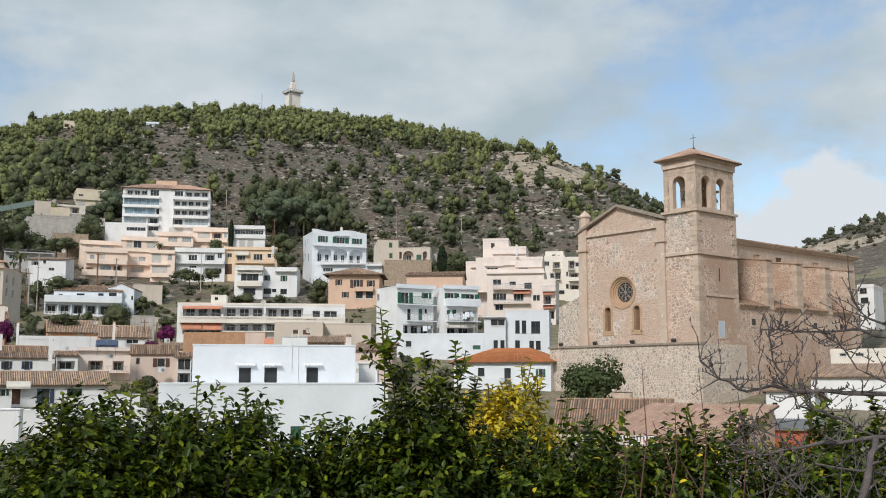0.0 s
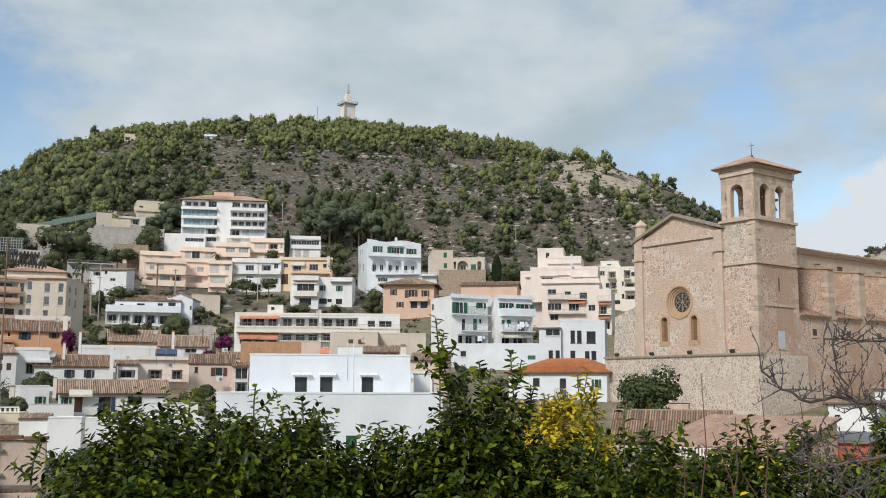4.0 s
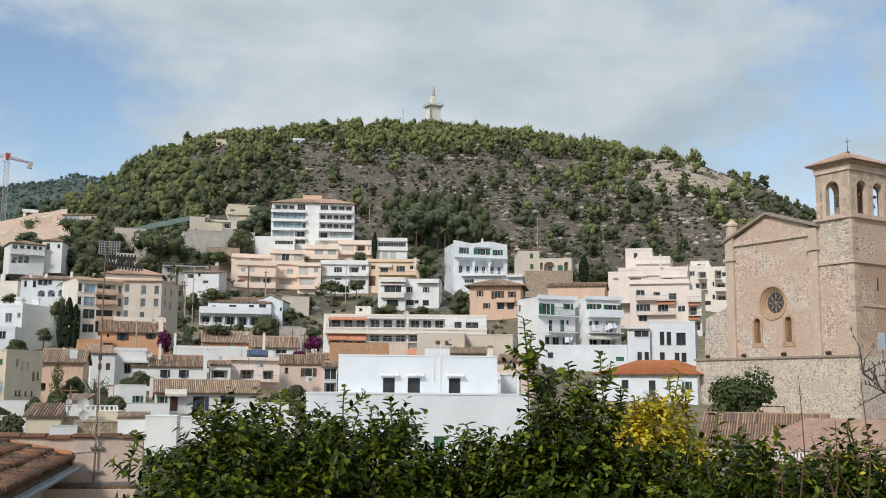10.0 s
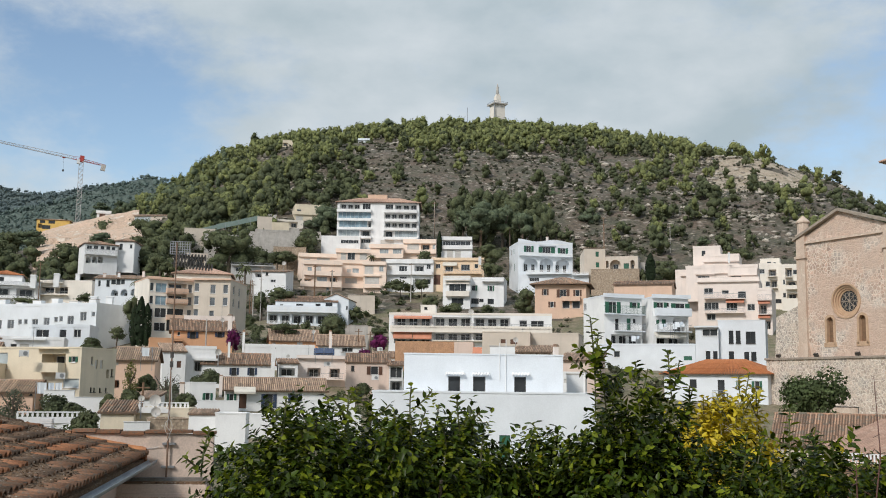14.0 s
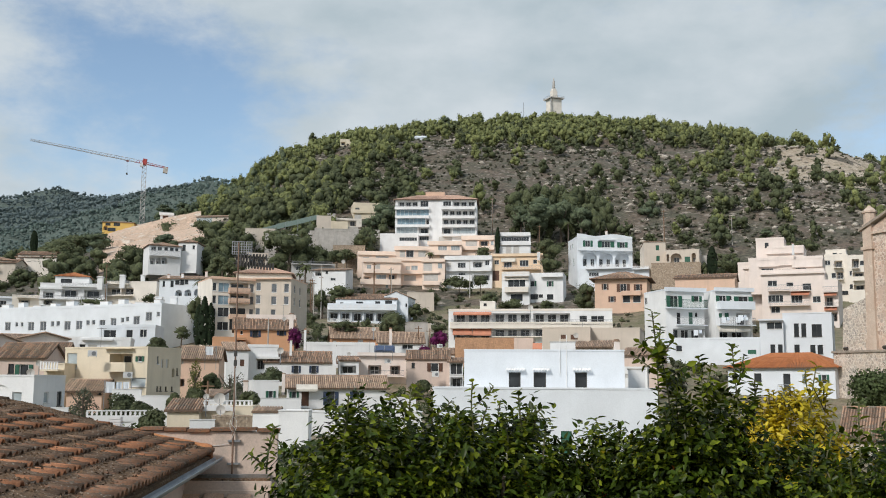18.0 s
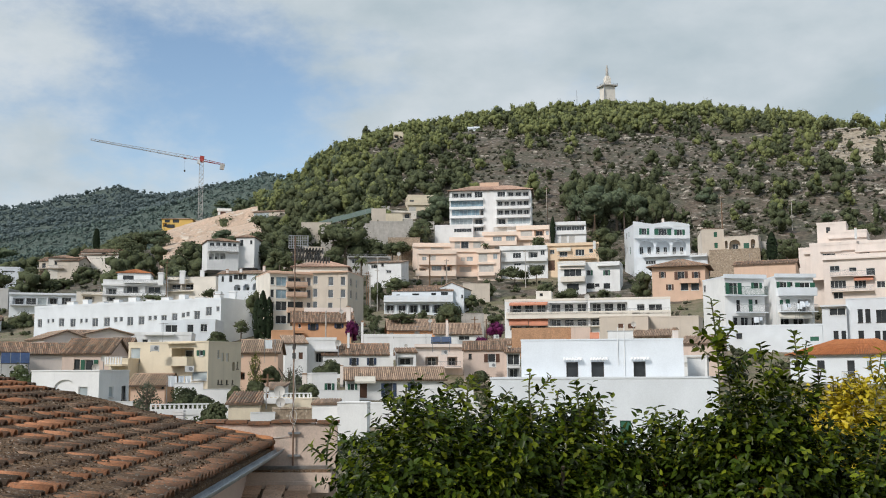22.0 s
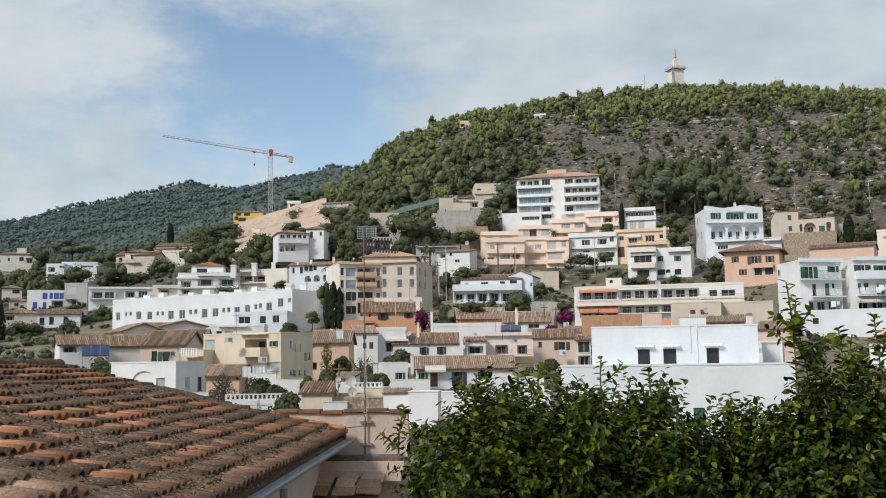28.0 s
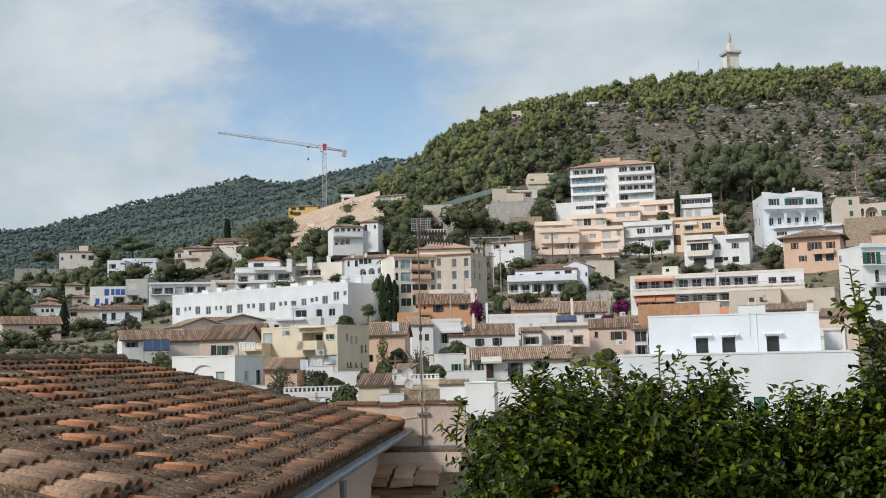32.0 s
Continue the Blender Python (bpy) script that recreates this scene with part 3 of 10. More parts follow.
            tiled_slope(sl, rb, (w / 2 + o, dep + o, h - o * k + 0.15), (-w / 2 - o, dep + o, h - o * k + 0.15), (-w / 2 - o, dep / 2, h + rise + 0.15), (w / 2 + o, dep / 2, h + rise + 0.15))
            rb.tube([(-w / 2 - o, dep / 2, h + rise + 0.17), (w / 2 + o, dep / 2, h + rise + 0.17)], [0.11, 0.11])
        elif roof == "gy":
            k = rise / (w / 2)
            tiled_slope(sl, rb, (w / 2 + o, -o, h - o * k + 0.15), (w / 2 + o, dep + o, h - o * k + 0.15), (0, dep + o, h + rise + 0.15), (0, -o, h + rise + 0.15))
            tiled_slope(sl, rb, (-w / 2 - o, dep + o, h - o * k + 0.15), (-w / 2 - o, -o, h - o * k + 0.15), (0, -o, h + rise + 0.15), (0, dep + o, h + rise + 0.15))
            rb.tube([(0, -o, h + rise + 0.17), (0, dep + o, h + rise + 0.17)], [0.11, 0.11])
        elif roof == "shed":
            k = rise / dep
            tiled_slope(sl, rb, (-w / 2 - o, -o, h - o * k + 0.15), (w / 2 + o, -o, h - o * k + 0.15), (w / 2 + o, dep + o, h + rise + o * k + 0.15), (-w / 2 - o, dep + o, h + rise + o * k + 0.15))
        elif roof == "hip":
            x, y = w / 2 + o, dep / 2 + o
            m = min(x, y) * 0.98
            z0, z1 = h + 0.12, h + rise + 0.12
            corner = [(-x, -o, z0), (x, -o, z0), (x, dep + o, z0), (-x, dep + o, z0)]
            if x >= y:
                r0, r1 = (-x + m, dep / 2, z1), (x - m, dep / 2, z1)
                tops = [(r1, r0), (r1, r1), (r0, r1), (r0, r0)]
            else:
                r0, r1 = (0, -o + m, z1), (0, dep + o - m, z1)
                tops = [(r0, r0), (r1, r0), (r1, r1), (r0, r1)]
            for i in range(4):
                tiled_slope(sl, rb, corner[i], corner[(i + 1) % 4], tops[i][0], tops[i][1])
            rb.tube([r0, r1], [0.1, 0.1])
            for i, (q, r) in enumerate(zip(corner, (r0, r1, r1, r0) if x >= y else (r0, r0, r1, r1))):
                rb.tube([q, r], [0.09, 0.09])
        # tiled roofs get the dark slab that paints shade between the ribs
        slab = part("roof", sl, "tile_gap_shade" if tile.startswith("roof_tile") else tile, e)
        tagged(part("roof_tiles", rb, tile, slab), kind="stuff")
    # aerials stand on many of the flat roofs
    HOUSES[0] += 1
    if roof in ("flat", "gx", "hip") and HOUSES[0] % 3 == 0 and w > 5 and category == "house" and name != "white_building":
        ax, ay = w * (0.31 if HOUSES[0] % 2 else -0.27), dep * 0.45
        top = h + (rise if roof != "flat" else 0) + 1.7 + 0.25 * (HOUSES[0] % 4)
        sh = Shape()
        sh.tube([(ax, ay, h - 0.1), (ax, ay, top)], [0.028, 0.022], 5)
        mast = part("aerial_mast", sh, "metal_grey", e)
        sh = Shape()
        sh.tube([(ax - 0.5, ay, top - 0.12), (ax + 0.6, ay, top - 0.12)], [0.016, 0.016], 4)
        for i in range(6):
            sh.tube([(ax - 0.4 + i * 0.18, ay - 0.22, top - 0.12), (ax - 0.4 + i * 0.18, ay + 0.22, top - 0.12)], [0.01, 0.01], 4)
        part("aerial", sh, "metal_grey", mast)
    # balconies, rails, awnings, canopies
    for fc, kind, u, v, ow, oh in extras:
        P = faces[fc][0]
        out = {"b": 1.1, "r": 1.1, "t": 0.9, "p": 0.5, "z": 0.06, "h": 0.4, "v": 0.12, "y": 0.06}[kind[0]]

        def slab_at(sh, x0, x1, z0, z1, d0, d1):
            sh.prism((P(x0, z0, d0), P(x1, z0, d0), P(x1, z1, d0), P(x0, z1, d0)), P(0, 0, d1) - P(0, 0, d0))

        if kind[0] == "b":
            sh = Shape()
            slab_at(sh, u, u + ow, v, v + 0.18, -out, -0.003)
            slab_at(sh, u, u + ow, v + 0.18, v + oh, -out, -out + 0.12)
            for x in (u, u + ow - 0.12):
                slab_at(sh, x, x + 0.12, v + 0.18, v + oh, -out + 0.12, -0.003)
            part("balcony", sh, trim or wall, e)
        elif kind[0] == "r":
            sh = Shape()
            slab_at(sh, u, u + ow, v, v + 0.16, -out, -0.003)
            bal = part("balcony", sh, trim or wall, e)
            sh = Shape()
            slab_at(sh, u, u + ow, v + oh - 0.05, v + oh, -out, -out + 0.05)
            slab_at(sh, u, u + ow, v + 0.22, v + 0.26, -out, -out + 0.04)
            step = 0.16 if kind[1:2] != "w" else 0.28
            for i in range(int(ow / step) + 1):
                x = min(i * step, ow - 0.03)
                slab_at(sh, u + x, u + x + (0.022 if step < 0.2 else 0.12), v + 0.16, v + oh - 0.05, -out + 0.01, -out + (0.035 if step < 0.2 else 0.11))
            for x in (u, u + ow - 0.04):
                slab_at(sh, x, x + 0.04, v + oh - 0.05, v + oh, -out, -0.003)
            part("railing", sh, {"g": "green_paint", "w": "white_render"}.get(kind[1:2], "rail_metal"), bal)
        elif kind[0] == "t":
            sh = Shape()
            a, b, c, d = P(u, v, -out), P(u + ow, v, -out), P(u + ow, v + oh, -0.03), P(u, v + oh, -0.03)
            sh.prism((a, b, c, d), (0, 0, 0.04))
            slab_at(sh, u, u + ow, v - 0.2, v, -out, -out + 0.03)
            part("awning", sh, "awning_orange" if kind[1:2] == "o" else "awning_cream", e)
        elif kind[0] == "h":
            n = max(3, round(ow / 0.24))
            for i in range(n):
                sh = Shape()
                c, rad = u + ow * (i + 0.5) / n, ow / n * 0.56
                arc = [(c - rad * math.cos(math.pi * k / 6), v + rad * math.sin(math.pi * k / 6)) for k in range(7)]
                inner = [(c + (x - c) * 0.8, v + (z - v) * 0.8) for x, z in reversed(arc)]
                sh.prism([P(x, z, -out) for x, z in arc + inner], P(0, 0.18, -0.003) - P(0, 0, -out))
                part("hood_tile", sh, "white_render", e)
        elif kind[0] == "y":
            sh = Shape()
            crest_line = [(u + ow * i / 36, v + oh * (0.45 + 0.55 * abs(math.cos(math.pi * 1.5 * i / 36)) ** 1.6)) for i in range(37)]
            sh.prism([P(x, z, -0.05) for x, z in [(u, v)] + crest_line + [(u + ow, v)]][::-1], P(0, 0, 0.2) - P(0, 0, 0))
            part("wavy_parapet", sh, trim or wall, e)
        elif kind[0] == "v":
            sh = Shape()
            r = max(ow / 2, 0.03)
            sh.tube([P(u + ow / 2, v, -0.05), P(u + ow / 2, v + oh * 0.5, -0.05), P(u + ow / 2, v + oh + 0.4, -0.05)], [r, r, r], 8)
            part("pipe", sh, "white_render", e)
        elif kind[0] == "p":
            sh = Shape()
            slab_at(sh, u, u + ow, v, v + oh, -out, -0.003)
            part("canopy", sh, trim or wall, e)
        else:
            sh = Shape()
            slab_at(sh, u, u + ow, v, v + oh, -out, -0.003)
            part("band", sh, trim or "white_render", e)
    return e


def slab_wall(label, x0, y0, x1, y1, z0, z1, thick=0.3, material="concrete", cap=0.0, name="garden_wall"):
    """A free-standing straight wall with a coping."""
    d = math.degrees(math.atan2(y1 - y0, x1 - x0))
    n = math.hypot(x1 - x0, y1 - y0)
    e = thing(name, label, "wall", pose(x0, y0, 0, 0, 0, d))
    s = Shape()
    s.box(0, n, 0, thick, z0, z1)
    part("wall", s, material, e)
    if cap:
        s = Shape()
        s.box(-0.05, n + 0.05, -0.06, thick + 0.06, z1, z1 + cap)
        part("coping", s, material, e)
    return e



# ---- the town ----
house("apartment_block", "white five-storey apartment block with glazed loggias and tiled edge roof", (-86.17, 313.38, 43.41), 11.4, 26.37, 14.0, 15.85, "white_render", "hip", "F o 0.85 13.55 6.50 2.05; F w 8.15 13.55 2.60 2.05; F gB 0.36 10.65 10.57 2.20; F gB 0.71 7.75 9.04 2.15; F o 9.9 7.75 1.1 2.15; F gP 0.46 4.92 6.83 2.13; F o 7.67 4.95 3.29 2.05; F w 15.53 13.5 2.54 1.95; F o 18.6 13.5 7.2 2.05; F o 15.26 10.5 10.48 2.1; F o 15.36 7.6 10.47 2.1; F o 15.20 4.75 3.14 2.1; F gP 18.72 4.65 7.19 2.2; F w 7.94 2.72 3.01 1.24; F w 2.63 1.93 3.58 1.38; F c 14.18 2.39 4.26 1.41; F b -0.09 12.70 11.11 0.82; F b 0.03 9.82 11.10 0.82; F b 0.14 6.92 11.08 0.82; F b 0.14 4.05 11.08 0.82; F b 15.07 12.65 10.76 0.85; F b 15.17 9.68 10.75 0.82; F b 15.26 6.78 10.74 0.82; F b 15.37 3.85 10.73 0.85; F r 15.4 13.45 10.2 0.5; F r 15.4 10.45 10.2 0.5; F r 15.4 7.55 10.2 0.5; F r 0.2 13.45 7.2 0.5", rise=2.7, over=0.7, tile='roof_tile_pink', category='apartment building')
house("stair_head", "brick-coloured stair head on the roof of the white block", (-88.03, 319.12, 61.15), 11.4, 6.29, 4.0, 1.75, "salmon_render", "flat", "", base=1, parapet=0.2, category='roof structure')
house("garage_annex", "plain white annex below the apartment block", (-95.65, 304.33, 42.16), 13.5, 12.17, 6.0, 4.65, "white_render", "flat", "F w 6.13 2.79 5.58 1.13")
house("terraced_villa", "cream villa stepping up the slope with flat roof", (-119.00, 339.75, 56.80), 25.3, 9.48, 10.0, 6.97, "cream_render", "flat", "F c 0.40 1.42 2.40 1.71; F c 2.99 -1.32 2.52 2.41; F p -1.00 3.67 10.10 1.19; F w 0.60 4.21 1.57 1.38")
house("car_port", "pale villa terrace with open carport", (-121.86, 328.10, 54.38), 26.4, 9.90, 8.0, 2.02, "pale_cream", "flat", "F o 0.84 -0.10 7.13 1.95", base=5)
house("terraced_house", "peach terraced house with stepped flat roofs", (-96.39, 285.14, 32.27), 22.7, 11.35, 8.0, 6.24, "peach_render", "flat", "F c 1.47 3.84 1.84 1.36; F c 5.25 4.49 3.80 1.18; F o 1.85 1.27 2.38 1.55; F p -0.12 5.72 11.33 1.17", group='peach terraced houses')
house("terraced_house", "peach terraced house with loggia and white blinds", (-90.48, 272.35, 26.42), 22.4, 10.68, 9.0, 8.37, "peach_render", "flat", "F c 3.14 5.40 1.64 2.00; F wP 0.95 5.74 1.24 1.27; F gP 3.67 2.68 2.80 1.66; F o 7.06 2.81 2.30 1.76; F wP 6.36 0.58 0.75 0.85; F o 0.08 2.24 1.99 1.47; F b -0.92 1.40 11.39 1.55; F b -0.03 4.60 10.39 1.23; F p -0.42 7.77 11.09 1.20", group='peach terraced houses')
house("terraced_house", "peach terraced house with deep terraces and white doors", (-84.37, 279.54, 26.83), 18.8, 6.89, 9.0, 8.87, "peach_render", "flat", "F c 2.10 5.59 1.30 1.35; F c 1.68 2.36 3.43 1.93; F wP 3.71 5.65 1.84 1.49; F b -0.01 4.67 6.70 1.10; F b 0.11 1.30 6.68 1.35; F p -0.43 8.49 7.37 0.87", group='peach terraced houses')
house("terraced_house", "peach terraced house with awnings and garage door", (-76.61, 276.59, 26.49), 11.5, 6.39, 9.0, 8.44, "peach_render", "flat", "F c 0.33 5.41 2.45 2.30; F wP 4.44 6.23 1.19 1.43; F c 0.43 2.51 4.07 2.04; F p -0.30 7.97 6.70 0.95; F p -0.02 4.73 4.93 0.56; F b 0.20 1.39 4.79 1.10", group='peach terraced houses')
house("terraced_house", "peach and white house above the terraces with broad eave", (-89.39, 297.88, 37.93), 18.7, 10.19, 8.0, 3.33, "peach_render", "flat", "F g 3.28 0.89 2.28 2.16; F c 1.28 0.81 1.64 2.12; F c 7.03 0.99 2.25 2.10; F p -0.40 2.97 10.80 1.27", group='peach terraced houses')
house("terraced_house", "peach house with long terrace and white doors", (-81.16, 306.44, 38.71), 12.8, 10.34, 8.0, 4.98, "peach_render", "flat", "F wP 2.96 2.74 2.76 1.71; F wP 7.03 2.86 2.77 1.71; F c 3.45 0.57 2.83 1.33; F b 0.03 1.53 10.31 1.43; F p -0.38 4.75 10.86 1.22", group='peach terraced houses')
house("terraced_house", "peach house with terrace beside a cypress", (-72.46, 314.77, 41.04), 9.0, 10.43, 8.0, 5.19, "peach_render", "flat", "F o 5.56 2.89 3.06 1.99; F c 1.23 2.80 3.66 2.00; F wP 9.29 3.29 0.90 1.31; F b 0.33 1.63 10.09 1.24; F p -0.20 4.94 10.65 1.40", group='peach terraced houses')
house("garden_house", "grey-white two-storey house with planted terrace", (-67.39, 281.04, 27.37), 7.5, 13.32, 9.0, 8.30, "white_render", "flat", "F w 3.42 5.52 2.32 1.74; F o 7.84 5.81 2.73 1.64; F w 11.31 6.43 1.19 1.39; F w 3.65 3.42 2.02 0.82; F c 0.10 6.03 1.34 1.16; F p -0.35 7.96 13.59 1.25; F b 0.09 4.67 13.03 0.99; F b 0.18 1.78 7.44 1.75; F o 7.94 2.17 4.67 1.49")
house("ochre_house", "ochre two-storey house with awning and balcony", (-53.96, 283.92, 31.43), 6.8, 14.47, 9.0, 5.18, "ochre_render", "flat", "F w 3.49 1.90 2.21 1.41; F w 7.98 2.08 2.50 1.76; F w 0.78 2.78 1.26 1.17; F w 11.81 2.82 1.11 1.17; F tc 2.72 3.50 4.08 0.98; F r 2.95 1.09 10.68 1.06; F d 0.23 -1.98 1.88 2.89; F p -0.18 4.95 14.75 0.80")
house("villa", "white flat-roofed villa with dark eaves", (-58.73, 305.41, 39.75), 8.9, 9.45, 9.0, 6.10, "white_render", "flat", "F c 1.89 -0.06 1.75 2.64; F c 4.30 -0.01 1.76 2.52; F w 0.57 4.14 8.46 1.31; F p -0.43 5.73 9.92 1.10; F p -0.12 2.88 9.79 1.21")
house("town_house", "white two-storey house with green shutters and roof balustrade", (-42.08, 261.85, 20.65), 3.1, 8.76, 9.0, 7.91, "white_render", "flat", "F sg 0.29 4.88 1.01 1.43; F sg 4.94 4.79 0.86 1.43; F wn 0.08 1.56 2.13 1.33; F wn 2.33 1.99 1.13 0.79; F wn 4.53 1.47 1.64 1.32; F rw 3.06 7.22 5.63 1.04")
house("town_house", "white house wing with glazed upper loggia", (-49.58, 258.70, 21.02), 4.8, 7.18, 10.0, 7.61, "white_render", "flat", "F g 1.63 4.20 4.47 1.86; F gn 2.33 0.67 3.04 1.63; F b 0.85 2.74 6.12 1.35; F rw 0.64 6.80 6.45 1.26; F p 0.66 6.02 6.25 0.52", trim='pale_cream')
house("arcade_villa", "white villa with three arches and wavy parapet", (-29.20, 285.00, 32.27), 21.0, 15.82, 11.0, 8.81, "skylit_white", "flat", "F sg 2.35 6.22 1.40 1.79; F sg 7.05 6.03 2.40 1.83; F sg 12.20 6.03 1.50 1.70; F a 1.50 0.75 4.25 3.95; F a 6.15 0.75 4.15 3.95; F a 10.75 0.75 4.15 3.95; F rw 0.30 5.06 15.30 0.95; F p 6.00 8.15 4.80 0.30; F z 0.00 8.62 15.82 0.16; F y 0.00 8.78 15.82 1.15; L w 2.0 6.2 1.2 1.5; L cg 5.2 6.2 0.9 1.5; L w 2.6 2.2 1.0 1.4; L cg 6.2 1.2 1.0 2.2", parapet=0.3, base=8.0)
house("garden_terrace", "white terrace podium with balustrade", (-26.03, 277.49, 28.02), -2.6, 18.79, 8.0, 3.36, "skylit_white", "flat", "F w 2.53 1.60 2.68 1.00; F rw 1.83 3.41 12.06 1.17; F rw 14.47 3.00 4.30 0.90", base=5, parapet=0.2)
house("hip_roof_house", "salmon two-storey house with brown shutters and hipped tile roof", (-21.39, 243.57, 18.47), -1.0, 12.23, 11.0, 6.62, "salmon_render", "hip", "F sb 2.05 4.17 0.81 1.47; F sb 5.97 3.57 1.55 1.96; F sb 9.68 3.86 0.97 1.52; F sb 3.65 1.23 0.86 1.37; F g 6.58 1.03 1.74 1.76; F g 8.93 1.02 1.84 1.66; F b 6.37 2.69 4.49 1.07", rise=2.2, over=1.2, tile='roof_tile')
house("stone_tower", "old stone house end with pointed gable and green window", (-15.13, 278.29, 32.82), 13.1, 5.80, 7.0, 5.71, "beige_render", "shed", "F cg 3.17 3.51 0.90 1.39; F cg 3.25 0.57 0.90 1.38", rise=-1.2, tile='roof_tile_pale', over=0.1)
house("stone_ruin", "roofless stone house with arched openings", (-7.86, 276.79, 32.64), -4.4, 8.74, 7.0, 3.26, "beige_render", "flat", "F a 1.24 0.14 2.91 2.44; F cg 4.94 -0.01 1.40 1.56; F a 6.73 -0.02 1.11 2.46; F a 0.18 0.38 0.72 2.02", parapet=0.25)
house("retaining_wall", "stone retaining wall below the old ruin", (-9.56, 274.93, 27.65), -2.0, 12.85, 5.0, 4.78, "rubble_stone", "flat", "", parapet=0.1, category='wall')
house("town_house", "tiled house behind the white flats", (-1.73, 204.99, 19.58), -4.5, 11.36, 9.0, 1.45, "salmon_render", "gx", "", rise=1.0)
house("pink_apartments", "large pink apartment block with stepped roof terraces", (15.35, 215.45, 14.30), -8.1, 12.09, 16.0, 8.45, "pink_render", "flat", "F w 1.23 5.86 1.83 1.19; F w 1.21 2.56 2.92 1.53; F w 5.62 2.42 2.17 1.53; F g 4.79 5.81 1.39 0.76; F g 7.89 4.82 1.65 1.45; F w 9.71 2.38 1.52 1.28; F w 1.71 0.47 1.74 1.28; F r 1.31 4.81 4.17 1.25; F r 5.56 4.67 3.81 1.12; F r 1.38 1.78 7.78 0.95; F p -0.15 8.23 12.52 0.33; F to 5.64 4.07 3.54 0.56", parapet=0.8, category='apartment building')
house("pink_apartments", "pink apartment wing with corner balconies", (22.03, 210.85, 9.58), -10.0, 2.65, 12.0, 10.77, "pink_render", "flat", "F o 0.13 6.04 1.59 2.01; F o 1.11 3.07 1.20 1.76; F wn 1.08 1.05 0.77 1.09; F r -0.08 8.67 2.71 1.15; F r 0.01 5.87 2.58 0.90; F to 0.04 8.24 2.32 0.47; F to -0.00 5.36 2.32 0.48", category='apartment building')
house("pink_apartments", "pink upper storey set back with roof terrace", (14.42, 220.53, 23.06), -7.7, 14.64, 12.0, 3.03, "pink_render", "flat", "F w 2.45 0.61 2.46 0.77; F wn 5.79 0.47 2.45 0.59; F wn 9.34 0.33 2.00 0.86; F w 11.98 0.11 1.77 0.77; F p 6.02 1.80 4.88 0.59; F p 2.01 1.64 4.01 0.39; F b 8.68 1.23 5.85 1.51", parapet=0.6, category='apartment building')
house("pink_apartments", "pink stair towers on the apartment roof", (11.77, 225.69, 26.57), -7.0, 5.74, 8.0, 4.45, "pink_render", "flat", "F wn 1.83 2.81 0.78 1.09", base=1, parapet=0.5, category='roof structure')
house("pink_apartments", "pale pink roof storey of the apartment block", (14.71, 223.52, 26.32), -7.8, 7.30, 10.0, 2.59, "pink_render", "flat", "F p -0.23 1.38 7.53 0.37", base=2, category='roof structure')
house("pink_apartments", "plain pale pink gable part of the apartment block", (7.41, 223.88, 17.56), -5.9, 4.77, 12.0, 8.12, "pink_render", "flat", "F p 1.09 7.14 3.61 0.41", category='apartment building')
house("cream_apartments", "cream apartment block with small balconies", (27.82, 252.87, 21.25), -10.3, 5.06, 12.0, 9.19, "pale_cream", "flat", "F w 0.08 7.19 1.19 1.10; F o 2.16 6.43 1.75 1.70; F w 1.41 4.09 1.03 1.21; F o 2.52 3.66 1.55 1.91; F wn 2.88 0.10 2.03 0.88; F r 1.95 6.33 2.04 0.90; F r 2.32 3.57 1.73 0.99", category='apartment building')
house("cream_apartments", "cream apartment block with brown balcony fronts", (31.90, 250.57, 20.75), -11.3, 3.80, 12.0, 9.10, "pale_cream", "flat", "F o 1.03 6.48 1.54 2.20; F w 2.70 7.15 0.97 1.09; F w 0.41 4.87 0.52 1.10; F o 1.09 3.85 2.43 1.77; F wn 0.36 1.84 0.62 1.00; F o 1.21 1.52 2.37 1.17; F r 0.93 6.38 1.62 1.08; F b 1.09 3.54 2.62 0.96", category='apartment building')
house("cream_apartments", "cream stair head with small window", (28.39, 258.24, 30.93), -10.3, 4.56, 6.0, 1.62, "pale_cream", "flat", "F wn 1.65 0.28 0.94 0.71; F w 3.05 0.14 0.68 0.72", base=1, parapet=0.2, category='roof structure')
house("modern_house", "white cubic house with tall dark windows", (13.27, 160.95, 3.01), -7.7, 6.92, 11.0, 7.87, "skylit_white", "flat", "F wn 1.58 4.42 0.69 1.99; F wn 2.61 4.41 0.69 1.98; F wn 4.08 4.40 1.40 1.85; F wn 1.53 1.92 0.75 1.34; F wn 3.77 1.85 0.72 1.34; F wn 4.79 1.84 0.75 1.34", parapet=0.15)
house("modern_house", "white house wing with corner glazed veranda", (8.15, 160.64, 3.00), -5.9, 3.39, 9.0, 6.70, "skylit_white", "flat", "F g 1.04 5.55 2.25 1.08; F wn 1.47 1.91 0.68 1.37; F wn 2.55 1.90 0.65 1.37; F p -0.17 6.84 3.53 0.23", parapet=0.2)
house("terrace_house", "white terrace storey with planted roof terrace", (-0.92, 172.40, 3.22), -5.7, 15.63, 12.0, 4.37, "skylit_white", "flat", "F cg 13.75 1.96 1.30 0.68; F w 2.36 2.41 1.04 1.03", parapet=0.3)
